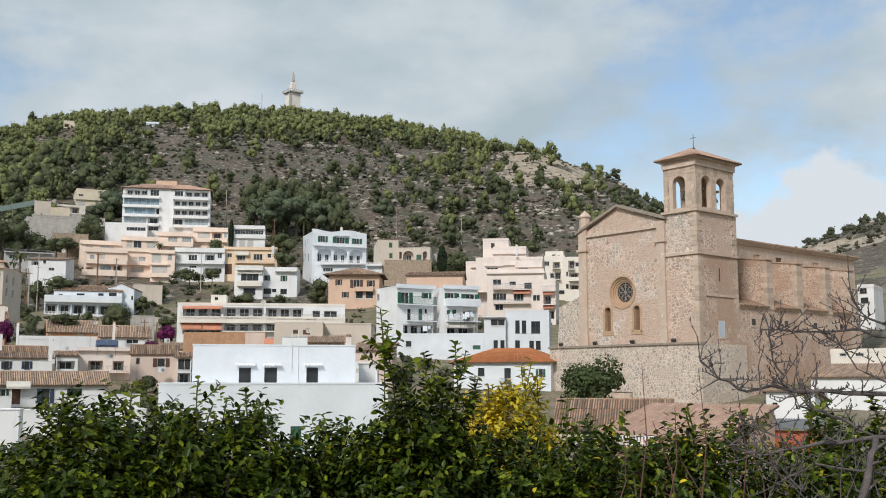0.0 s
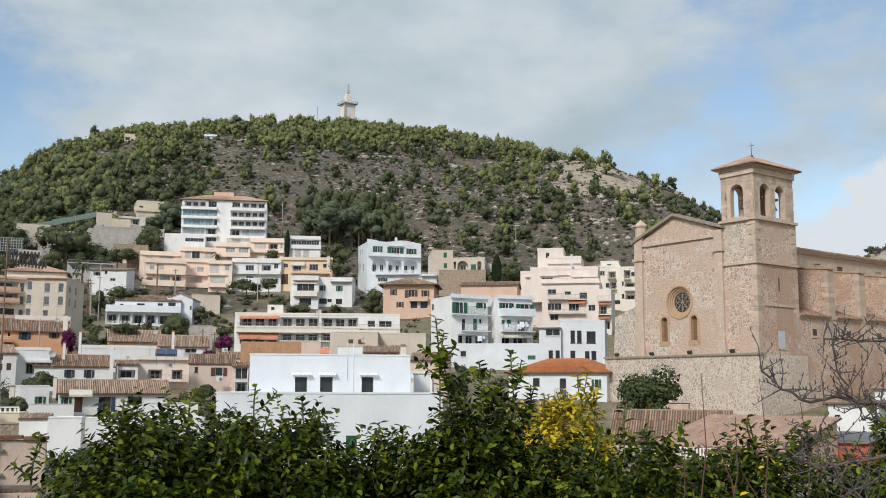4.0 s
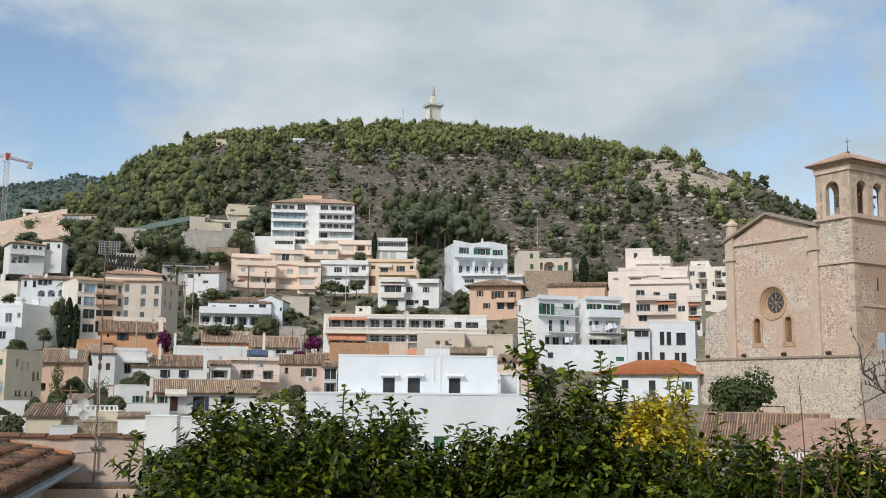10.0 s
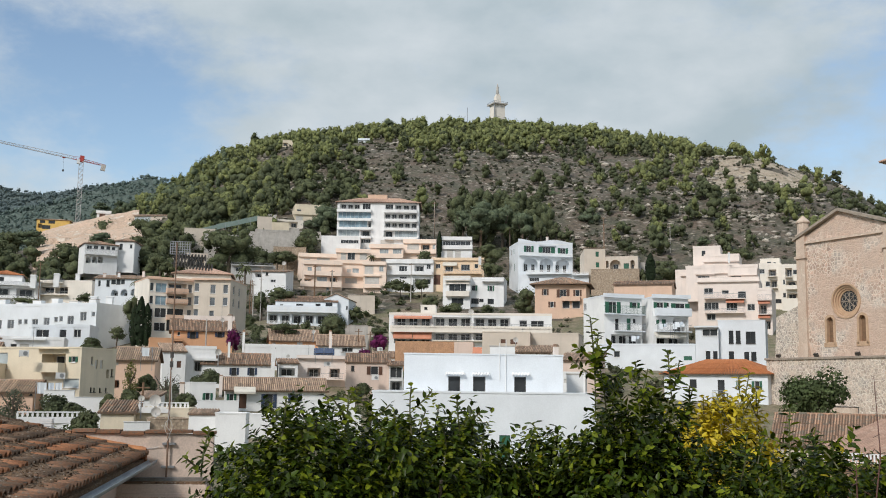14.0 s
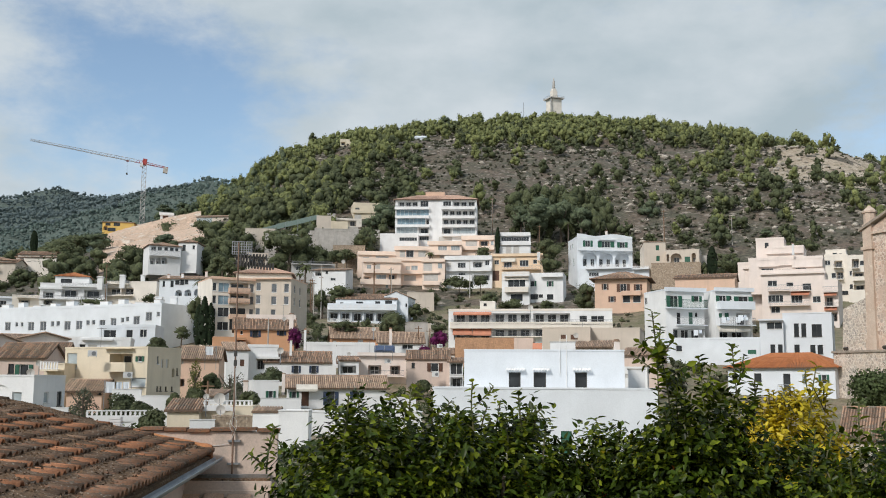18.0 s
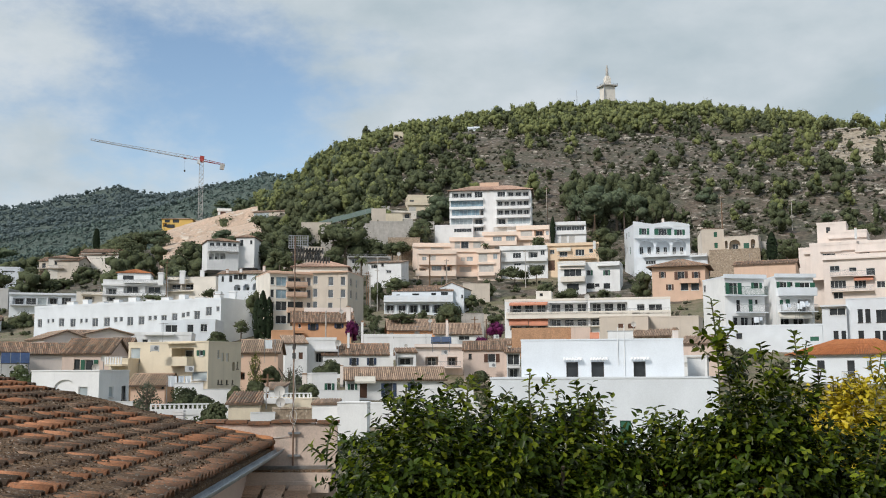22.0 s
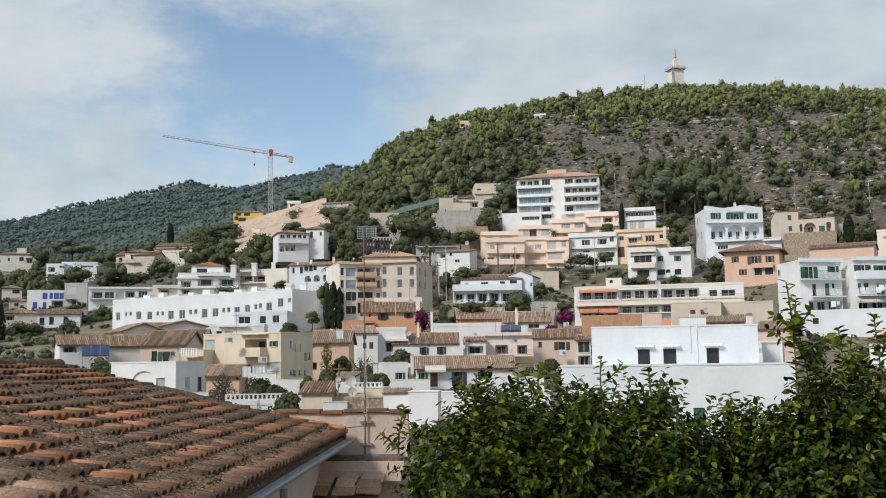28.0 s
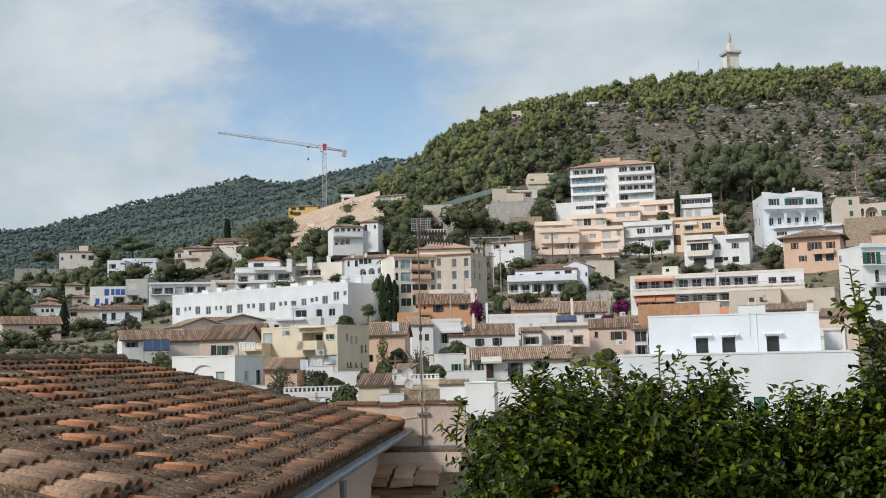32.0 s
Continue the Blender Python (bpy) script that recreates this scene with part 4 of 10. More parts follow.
house("orange_roof_house", "white house with dark windows and bright hipped tile roof", (8.00, 140.75, -3.13), -23.3, 14.13, 9.0, 5.48, "skylit_white", "hip", "F wn 7.48 2.60 0.93 2.22; F sg 10.14 3.55 0.23 1.22; F sg 12.37 3.55 0.66 1.15; F sg 10.11 0.30 0.30 1.36; F sg 12.47 0.45 0.37 1.14; F wn 3.60 3.80 0.98 1.07; F wn 0.57 3.91 0.76 0.87; F r 7.11 2.39 1.47 1.06", rise=2.0, tile='roof_tile_red', over=0.5)
house("white_building", "white two-storey building with dark windows and scalloped hoods", (-13.58, 82.90, -0.30), 11.4, 13.01, 9.0, 3.08, "skylit_white", "flat", "F wn 3.65 0.00 0.95 1.33; F wn 5.66 0.00 1.01 1.34; F wn 9.03 -0.00 0.95 1.35; F h 3.40 1.40 1.57 0.22; F h 5.58 1.40 1.43 0.22; F h 8.82 1.41 1.51 0.22; F v 8.32 -0.00 0.03 3.95; F v 7.81 1.08 0.02 2.63", parapet=0.12, base=1)
house("white_building", "large plain white lower storey of the building", (-12.54, 76.99, -5.43), 11.4, 16.95, 11.0, 5.13, "skylit_white", "flat", "F gP 6.48 1.42 2.17 1.54; F cg 9.64 0.28 0.81 1.76; F z 6.30 2.97 2.51 0.10", parapet=0.15, base=4)
house("apartment_row", "long cream apartment row with balconies and orange awnings", (-33.26, 187.12, 6.29), 7.0, 30.37, 10.0, 7.52, "white_render", "flat", "F o 0.97 5.24 6.91 1.76; F o 8.30 5.26 7.16 1.75; F o 15.87 5.18 6.80 1.80; F g 24.37 4.90 1.42 1.62; F g 26.48 4.90 2.42 1.57; F o 8.31 2.70 7.15 1.35; F o 15.87 2.74 1.93 1.33; F o 1.00 2.06 6.90 0.85; F to 0.89 3.08 3.61 1.35; F to 4.61 3.00 3.49 1.34; F to 0.95 6.78 7.13 0.42; F r 0.66 4.83 7.43 1.05; F r 8.20 4.85 7.46 1.04; F r 15.77 4.77 6.99 1.04; F r 22.86 4.69 7.53 1.03; F b 0.36 4.11 30.03 1.21; F r 8.21 2.50 9.48 0.96; F z 0.22 7.40 30.19 0.35; F w 19.72 3.06 1.01 0.81", trim='pale_cream', parapet=0.3, category='apartment building')
house("apartment_block", "white apartment block with green shutters and balconies", (-5.14, 188.02, 8.44), 29.6, 7.65, 8.5, 8.60, "white_render", "flat", "F sg 0.95 5.64 1.56 2.03; F sg 5.67 6.67 1.02 1.08; F rg -0.09 5.31 7.86 1.63; F cg 4.53 2.58 0.81 2.15; F wn 2.19 2.62 0.69 1.99; F wn 5.82 4.00 0.46 0.71; F r 1.97 2.32 5.83 1.44; F o 1.38 0.15 6.19 1.62; F p -0.19 8.42 8.13 0.73; L w 0.08 6.61 1.13 1.25", trim='skylit_white', group='white flats', parapet=0.25, category='apartment building')
house("apartment_block", "white apartment block with laundry on the balconies", (3.31, 190.06, 8.52), 23.0, 6.95, 8.0, 8.45, "white_render", "flat", "F sg 0.84 6.55 1.28 1.12; F wn 2.73 6.99 0.43 0.61; F sg 4.48 6.24 1.82 1.33; F b 0.39 5.16 6.73 1.44; F cg 1.74 3.22 0.82 1.35; F cg 0.66 3.69 0.64 0.80; F o 3.96 2.47 2.57 2.13; F r 0.42 2.26 6.72 1.36; F o 0.68 0.05 5.24 1.27; F t 0.19 1.32 6.17 0.90; F p -0.16 8.41 7.45 0.68", trim='skylit_white', group='white flats', parapet=0.25, category='apartment building')
house("roof_room", "small cream roof room with chimney on the apartment row", (-41.57, 188.47, 14.13), 8.4, 2.85, 4.0, 1.44, "pale_cream", "flat", "F wn 0.70 0.75 0.58 0.46", base=0.5, parapet=0.2, category='roof structure')
house("brick_house", "old brick-orange house wall with tile cap", (-33.78, 151.27, 5.16), 9.6, 9.05, 7.0, 1.95, "brick_orange", "none", "", base=4)
house("stone_house", "old cream house with brown shutters and satellite dish", (-21.06, 148.83, 5.96), 4.1, 6.98, 8.0, 2.37, "beige_render", "flat", "F cb 2.71 0.80 0.73 0.59; F cb 4.13 0.68 1.02 0.71", parapet=0.15)
house("stone_house", "rough rendered old house beside the brick wall", (-27.87, 151.52, 5.26), 7.4, 2.86, 7.0, 1.81, "dusty_pink", "none", "F to 2.81 0.07 1.41 0.91")
house("stone_house", "bare rendered old house with low tiled roof", (-14.35, 152.45, 5.59), -0.6, 7.24, 8.0, 2.73, "beige_render", "flat", "", parapet=0.2)
house("stone_house", "low stone outhouse with tile roof", (-16.65, 144.67, 4.50), 2.6, 4.88, 5.0, 0.80, "rubble_stone", "shed", "", rise=1.0, tile='roof_tile_pale')
house("stone_house", "stone outhouse with tiled lean-to roof", (-9.66, 139.67, 1.86), -4.0, 5.31, 6.0, 2.15, "dusty_pink", "shed", "", rise=1.1, tile='roof_tile_pale')
house("white_outhouse", "small white outhouse with dark window", (-9.84, 131.63, -0.48), 0.3, 2.82, 4.0, 2.70, "white_render", "flat", "F wn 0.68 1.40 1.72 0.70; F c 0.08 1.45 0.51 0.52", parapet=0.2)
house("terrace_house", "grey terrace box with shed windows", (-32.80, 129.92, -0.47), 14.2, 1.75, 5.0, 3.33, "white_render", "shed", "F w 0.10 1.79 1.56 1.44; F o 0.10 0.15 1.57 1.28", rise=0.6, tile='roof_tile')
house("row_house", "white row house with blue shutters and tiled roof", (-54.31, 129.04, 1.05), 26.9, 9.61, 8.0, 1.73, "white_render", "gx", "F sk 3.92 0.40 0.61 0.97; F sk 6.30 0.41 0.62 0.98", rise=1.5, over=0.25)
house("row_house", "long white house with tiled roof and wooden shutters", (-43.26, 114.08, -3.10), 24.8, 11.55, 6.0, 2.64, "white_render", "gx", "F sk 4.57 0.59 0.89 1.64; F sk 7.63 1.42 0.78 0.81; F d 1.59 0.53 0.86 1.67; F sg 0.45 1.37 0.53 0.83; F t 0.96 2.42 2.45 0.57", rise=1.3, over=0.45, tile='roof_tile_pale')
house("row_house", "peach house with recessed terrace and sun shade", (-44.53, 134.70, 0.57), 20.3, 6.61, 8.0, 3.30, "pink_render", "flat", "F o 1.34 0.84 1.80 1.18; F o 4.38 0.80 1.39 1.18; F p -0.17 3.32 6.76 0.44; F r 1.30 0.42 4.93 0.92", parapet=0.1)
house("row_house", "dusty pink house with brown shutters and tiled roof", (-36.91, 130.89, -0.38), 15.8, 5.70, 7.0, 3.61, "dusty_pink", "gx", "F wn 0.66 2.57 0.42 0.67; F sb 3.23 2.09 1.02 1.12", rise=1.2, over=0.2)
house("row_house", "white lean-to with covered terrace", (-47.83, 130.51, 1.06), 23.1, 2.54, 6.0, 1.96, "white_render", "shed", "F o 0.08 0.41 2.09 0.99", rise=0.7, over=0.2)
house("roof_terrace_house", "white flat house with long parapet and pipes", (-55.04, 146.29, 3.94), 23.6, 10.32, 9.0, 1.88, "white_render", "flat", "", parapet=0.5)
house("tiled_house", "orange house with pale tiled roof", (-57.46, 159.43, 6.19), 23.8, 7.79, 8.0, 1.24, "orange_render", "gx", "F c 4.28 0.55 0.88 0.59", rise=1.9, tile='roof_tile_pale')
house("tiled_house", "white house with pale tiled roof beside trees", (-49.11, 157.94, 5.19), 19.3, 7.31, 8.0, 1.41, "white_render", "gx", "F w 3.83 0.47 1.79 0.71", rise=1.8, tile='roof_tile_pale')
house("tiled_house", "small tiled white annex", (-40.71, 153.60, 3.37), 14.8, 3.69, 6.0, 1.22, "white_render", "shed", "", rise=1.1, tile='roof_tile_pale', over=0.2)
house("white_house", "white house with brown shutter and small tiled roof", (-61.07, 123.80, 1.32), 32.3, 2.90, 6.0, 2.93, "white_render", "shed", "F cb 1.79 0.93 0.55 0.88", rise=1.2, over=0.2, tile='roof_tile_pale')
house("white_house", "white stepped house with roof terrace and pergola", (-58.89, 127.06, 1.36), 28.9, 4.00, 7.0, 3.47, "white_render", "flat", "F gn 2.56 0.79 1.35 1.07; F o 1.19 0.52 1.08 1.32; F p 1.04 1.93 3.24 0.30", parapet=0.4)
house("orange_house", "bright orange house with brown tiled roof", (-69.94, 151.38, 6.33), 26.8, 9.66, 9.0, 2.27, "orange_render", "gx", "F sk 2.83 1.07 0.85 1.06; F sk 7.05 1.37 0.73 0.84; F w 0.87 1.44 0.42 0.64", rise=1.9, over=0.4)
house("orange_house", "orange lean-to with flat roof", (-73.20, 145.47, 5.18), 28.7, 5.04, 6.0, 1.82, "orange_render", "flat", "F o 3.60 0.78 1.37 0.79", parapet=0.2)
house("beige_apartments", "beige five-storey apartment block with wide windows", (-85.89, 171.74, 8.56), 40.6, 8.18, 12.0, 10.69, "pale_cream", "flat", "F gB 1.19 8.14 1.97 1.67; F gB 1.19 5.81 2.00 1.66; F g 1.18 3.56 2.11 1.72; F g 1.18 1.09 2.07 1.55; F o 3.39 8.38 3.42 1.59; F o 3.37 6.49 3.50 1.35; F gn 3.44 1.29 2.78 1.96; F b 3.02 7.91 3.90 1.00; F b 3.07 6.10 3.83 0.90; F b 3.24 3.17 3.66 0.90; F p -0.46 10.40 9.19 0.30; F gn 3.44 3.50 2.90 1.75; F wG 7.05 8.30 0.80 1.55; F wG 7.05 6.00 0.80 1.55; F wG 7.05 3.65 0.80 1.55; F w 0.15 8.30 0.70 1.5; F w 0.15 5.95 0.70 1.5; F w 0.15 3.6 0.70 1.5; F r 3.10 8.00 3.7 1.0; F r 3.10 6.15 3.7 0.95", trim='salmon_render', parapet=0.22, category='apartment building')
house("beige_apartments", "beige apartment wing with shuttered windows", (-78.60, 173.08, 8.55), 8.4, 6.73, 12.0, 10.65, "beige_render", "flat", "F wG 0.08 8.49 0.89 1.51; F wG 0.08 6.06 0.87 1.58; F wG 0.08 3.65 0.85 1.58; F wG 3.03 8.16 0.97 1.58; F wG 3.01 5.89 0.97 1.50; F wG 2.99 3.56 0.89 1.42; F p -0.41 10.54 7.36 0.30; F wG 5.4 8.16 0.9 1.58; F wG 5.4 5.89 0.9 1.5; R wG 2.0 8.2 1.0 1.5; R wG 2.0 5.9 1.0 1.5; R wG 6.0 8.2 1.0 1.5; R wG 6.0 5.9 1.0 1.5", trim='salmon_render', parapet=0.22, category='apartment building')
house("roof_room", "tiled attic on the beige apartments", (-81.6, 175.2, 19.45), 20.0, 10.2, 8.0, 0.95, "pale_cream", "hip", "", rise=1.5, over=0.5, tile='roof_tile_pink', base=1, category='roof structure')
house("flat_house", "low pinkish house with roof terrace", (-70.91, 155.59, 9.67), 24.5, 8.01, 8.0, 0.94, "pink_render", "flat", "", parapet=0.7)
house("veranda_villa", "white villa with colonnaded veranda and tiled roof", (-79.72, 228.34, 14.47), 17.2, 14.52, 9.0, 5.41, "skylit_white", "gx", "F wn 1.09 3.93 0.76 0.78; F wn 4.85 4.04 1.63 0.88; F wn 9.38 4.16 1.15 0.88; F wn 11.70 4.18 1.63 1.07", rise=1.5, tile='roof_tile', over=0.2)
house("veranda", "white veranda with square columns and balustrade", (-79.33, 224.45, 14.24), 17.5, 16.12, 4.0, 3.51, "skylit_white", "flat", "F o 0.21 0.34 2.34 2.00; F o 2.96 0.35 2.34 2.01; F o 5.70 0.37 2.35 2.01; F o 8.50 0.38 2.35 2.01; F o 11.25 0.30 2.59 2.10; F rw -0.02 2.81 16.13 1.14; F rw 0.12 -0.13 5.29 0.90", parapet=0.9)
house("villa_wing", "white gabled wing of the villa", (-73.39, 231.40, 14.57), 5.6, 5.95, 9.0, 6.12, "skylit_white", "gy", "F wn 5.35 3.76 0.39 0.77; F p 0.22 5.96 1.24 0.33", rise=1.3, tile='roof_tile_pale', over=0.2)
house("hillside_house", "white gabled house with green window", (-99.94, 255.40, 27.17), 7.4, 9.23, 9.0, 3.09, "white_render", "shed", "F wn 3.71 2.22 0.66 0.76; F o 0.85 1.70 1.67 1.08; F w 5.09 0.33 1.39 0.75", rise=1.4, tile='roof_tile_pale')
house("hillside_house", "grey flat villa with roof railing", (-109.82, 268.46, 31.65), 22.2, 12.33, 9.0, 2.04, "grey_render", "flat", "F w 1.28 0.21 2.27 1.20; F r 0.10 1.83 11.51 0.90", parapet=0.2)
house("hillside_house", "dark timber-roofed house among trees", (-120.11, 253.54, 30.89), 29.3, 5.12, 8.0, 3.64, "beige_render", "flat", "F o 0.29 1.05 4.35 2.10; F p -0.32 3.44 5.77 0.98")
house("solar_house", "house with tilted solar panels", (-116.72, 235.18, 28.79), 32.4, 4.36, 7.0, 2.61, "beige_render", "flat", "F wn 0.78 0.73 1.00 1.08", parapet=0.2, base=1)
house("white_terrace_row", "long white three-storey row with regular grey roller-shaded windows", (-123.91, 173.45, 3.08), -8.8, 49.41, 13.0, 11.22, "skylit_white", "flat", "F wG 16.60 7.05 1.56 1.68; F wG 19.75 7.00 1.59 1.79; F wG 22.51 7.81 0.87 0.97; F wG 23.96 7.83 0.87 0.97; F wG 26.02 7.02 1.55 1.72; F wG 28.97 7.10 1.52 1.66; F wG 31.49 7.89 0.84 0.90; F wG 32.87 7.91 0.83 0.90; F wG 34.79 7.25 1.37 1.56; F wG 37.49 7.61 1.35 1.47; F wG 39.90 8.22 0.81 0.92; F wG 41.07 8.37 0.80 0.92; F wG 42.95 7.76 1.42 1.60; F wG 45.80 8.41 1.41 1.63; F wG 48.31 9.15 0.77 0.90; F wG 1.05 7.31 1.28 1.68; F wG 3.82 8.12 0.64 0.81; F wG 5.09 8.16 0.76 0.80; F wG 7.19 7.28 1.50 1.68; F wG 10.44 7.14 1.48 1.67; F wG 13.20 7.88 0.67 0.87; F wG 14.60 7.91 0.73 0.83")
house("white_house", "white cubic houses with framed windows", (-91.73, 149.52, 5.56), 21.5, 5.33, 9.0, 3.47, "skylit_white", "flat", "F w 0.70 1.78 1.07 1.29; F w 2.88 1.87 1.14 1.29", group='white cubes')
house("white_house", "white cubic house with wide window", (-96.97, 149.69, 5.73), 22.9, 3.76, 9.0, 3.24, "skylit_white", "flat", "F g 0.71 1.58 2.00 1.36", group='white cubes')
house("white_house", "low white house with grey parapets", (-91.21, 134.96, 4.40), 28.1, 12.17, 9.0, 1.92, "white_render", "flat", "F c 1.01 0.49 1.27 0.71; F w 4.83 0.67 0.89 0.62; F cb 0.38 0.51 0.57 1.04; F c 6.10 0.64 1.28 0.61; F p 5.15 1.88 4.47 0.29")
house("pink_gable_house", "pale pink house with low gabled roof", (-98.77, 127.89, 4.23), 33.7, 3.69, 10.0, 1.72, "pink_render", "gx", "F wn 2.76 0.45 0.77 0.83", rise=1.0, tile='roof_tile_pale')
house("pink_gable_house", "pale pink gabled house beside the white row", (-93.12, 127.26, 4.67), 48.2, 6.50, 9.0, 1.48, "pink_render", "gy", "F wn 0.92 0.33 0.61 0.61", rise=0.8, tile='roof_tile_pale')
house("pink_gable_house", "dusty pink house with broad gable", (-94.93, 120.21, 3.54), 54.3, 6.09, 9.0, 1.74, "pink_render", "gy", "F w 4.84 0.94 0.66 0.53", rise=1.1, tile='roof_tile_pale')
house("blue_shutter_house", "white house with bright blue shutters", (-203.71, 216.25, 16.36), 35.3, 9.42, 9.0, 4.75, "white_render", "flat", "F cu 3.88 2.72 1.28 1.80; F cu 5.67 2.81 0.90 1.69; F cu 6.81 2.80 1.29 1.69; F cu 8.22 2.78 1.12 1.69; F cu 1.54 0.16 1.06 1.79; F cu 4.02 0.12 0.95 1.79; F o 6.24 0.21 3.07 2.22")
house("grey_house", "grey cubic house with glass balcony", (-195.37, 218.49, 16.09), 21.8, 6.18, 9.0, 6.81, "grey_render", "flat", "F c 0.57 4.23 2.62 2.07; F r 0.35 2.77 2.97 1.16; F o 1.98 0.37 1.24 2.21")
house("modern_villa", "long white modern villa with large windows", (-173.11, 210.43, 17.51), 35.5, 16.52, 9.0, 2.86, "skylit_white", "flat", "F o 0.77 0.40 2.79 1.66; F g 3.87 0.37 2.34 1.66; F gP 6.53 0.34 2.14 1.78; F o 8.94 0.63 2.31 1.57; F w 12.18 0.59 2.17 1.68; F r 0.26 0.09 5.85 0.90; F p -0.11 2.83 16.79 0.48")
house("white_villa", "white two-storey villa with balcony and arch", (-165.62, 179.98, 7.13), 38.6, 9.07, 10.0, 5.20, "skylit_white", "gx", "F wn 0.53 2.93 1.04 1.56; F wn 2.56 3.00 0.96 1.66; F wn 5.58 3.09 0.88 1.62; F a 2.23 0.59 2.11 1.54; F wn 0.20 0.90 0.87 0.82; F r -0.35 2.11 7.08 0.97", rise=1.2)
house("tan_house", "tan low house with hip roof", (-177.54, 181.07, 11.17), 44.4, 7.57, 9.0, 1.67, "beige_render", "hip", "F c 3.14 0.24 1.34 1.04; F o 0.46 0.27 1.78 1.03", rise=1.4)
house("far_villa", "white modern villa on the wooded slope", (-248.38, 267.59, 29.15), 22.9, 6.01, 10.0, 5.88, "skylit_white", "flat", "F o 0.56 3.56 2.31 1.62; F g 0.45 1.05 2.45 1.75; F w 4.43 4.86 1.49 0.66")
house("far_villa", "white villa wing among pines", (-246.12, 276.76, 31.44), 31.6, 11.92, 10.0, 4.86, "skylit_white", "flat", "F w 0.08 1.66 0.61 0.91; F w 6.91 3.56 3.47 0.53")
house("slope_house", "stone and white house with arcade terrace", (-210.13, 261.03, 30.07), 16.8, 12.46, 10.0, 5.58, "beige_render", "gx", "F wn 0.96 3.41 1.09 1.54; F g 2.88 4.00 2.74 1.21; F o 0.15 1.20 2.19 1.50; F o 2.90 0.97 2.74 1.61; F r -0.14 3.19 8.09 0.90", rise=1.6)
house("slope_house", "long pale house with hip roof on the slope", (-203.98, 272.13, 35.52), 16.9, 12.55, 9.0, 3.03, "pale_cream", "gx", "F wn 1.40 1.53 1.05 1.17; F wn 3.50 1.79 1.05 0.97; F wn 5.59 1.91 1.05 0.90", rise=1.4)
house("castle_villa", "pale villa with crenellated tower", (-332.26, 334.89, 43.98), 40.8, 16.00, 10.0, 5.38, "pale_cream", "hip", "F wn 4.60 2.67 0.82 1.35; F wn 9.22 2.69 1.67 1.71; F o 11.77 1.81 2.94 2.26; F w 0.85 1.77 0.98 1.34", rise=1.4)
house("castle_villa", "small crenellated tower on the villa", (-332.46, 337.97, 49.18), 40.5, 3.74, 5.0, 2.71, "pale_cream", "flat", "", parapet=0.6, category='tower')
house("far_villa", "white far villa with shallow roof", (-266.32, 252.79, 23.33), 50.5, 9.51, 9.0, 3.22, "white_render", "hip", "F wn 1.46 1.14 1.24 1.37; F wn 4.00 1.16 1.57 1.59; F r 0.21 0.25 6.98 1.27", rise=1.4)
house("far_villa", "small white house with brown roof", (-236.66, 237.23, 22.36), 44.9, 5.64, 8.0, 2.21, "pale_cream", "hip", "F wn 2.96 0.95 2.07 0.95", rise=1.2)
house("far_villa", "white house with dark windows and low roof", (-200.84, 192.06, 11.80), 40.3, 7.86, 9.0, 3.36, "white_render", "hip", "F wn 2.50 1.93 0.67 0.72; F wn 3.57 1.92 0.76 0.72; F wn 4.73 1.90 0.76 0.82", rise=1.3)
house("brown_roof_house", "low house with long brown tiled roof", (-162.40, 151.49, 6.79), 53.0, 11.04, 8.0, 1.64, "dusty_pink", "gx", "F w 4.84 0.62 0.94 0.81; F w 6.37 0.69 0.76 0.82; F w 7.53 0.80 0.57 0.70", rise=1.6)
house("far_house", "pale house with brown roof between trees", (-209.41, 200.74, 16.37), 46.2, 4.14, 8.0, 0.81, "beige_render", "hip", "", rise=1.0)
house("far_house", "white house at the wooded foot of the slope", (-289.34, 255.79, 25.72), 48.5, 5.86, 9.0, 2.84, "white_render", "hip", "F wn 3.25 1.07 1.28 1.07", rise=1.2)
house("far_house", "cream house behind garden trees", (-246.01, 227.51, 16.75), 47.2, 4.02, 8.0, 2.17, "cream_render", "hip", "F wn 1.15 0.62 1.13 0.93", rise=1.2)
house("far_house", "small house with wide brown roof", (-214.28, 217.17, 17.19), 44.6, 4.61, 8.0, 1.73, "beige_render", "hip", "F wn 1.36 0.46 1.07 0.80", rise=1.1)
house("terrace_apartments", "white terraced apartments with glass balustrades", (-145.68, 208.66, 17.36), 28.9, 14.93, 11.0, 5.54, "white_render", "flat", "F o 0.74 2.23 2.48 1.47; F o 4.76 2.56 3.69 1.75; F o 9.74 2.47 3.95 1.85; F o 0.99 0.62 1.99 1.07; F r -0.00 1.84 8.94 0.90; F r 9.19 1.88 5.49 0.90; F p -0.25 4.26 9.20 0.45; F r 4.72 4.88 10.23 0.90", parapet=0.2, category='apartment building')
house("terrace_apartments", "white terraced apartment wing with sloping party walls", (-133.88, 214.31, 18.68), 10.0, 12.22, 11.0, 5.04, "pale_cream", "flat", "F o 0.10 2.27 3.27 1.38; F o 3.63 2.12 2.99 1.59; F r -0.01 1.67 6.62 0.93; F r 0.12 4.51 5.44 0.90", parapet=0.2, category='apartment building')
house("terrace_apartments", "tiled roof room of the terraced apartments", (-149.12, 212.85, 23.39), 29.0, 7.78, 8.0, 1.75, "white_render", "hip", "F wn 1.27 0.25 2.55 0.99", rise=1.3, base=1, tile='roof_tile_red', category='roof structure')
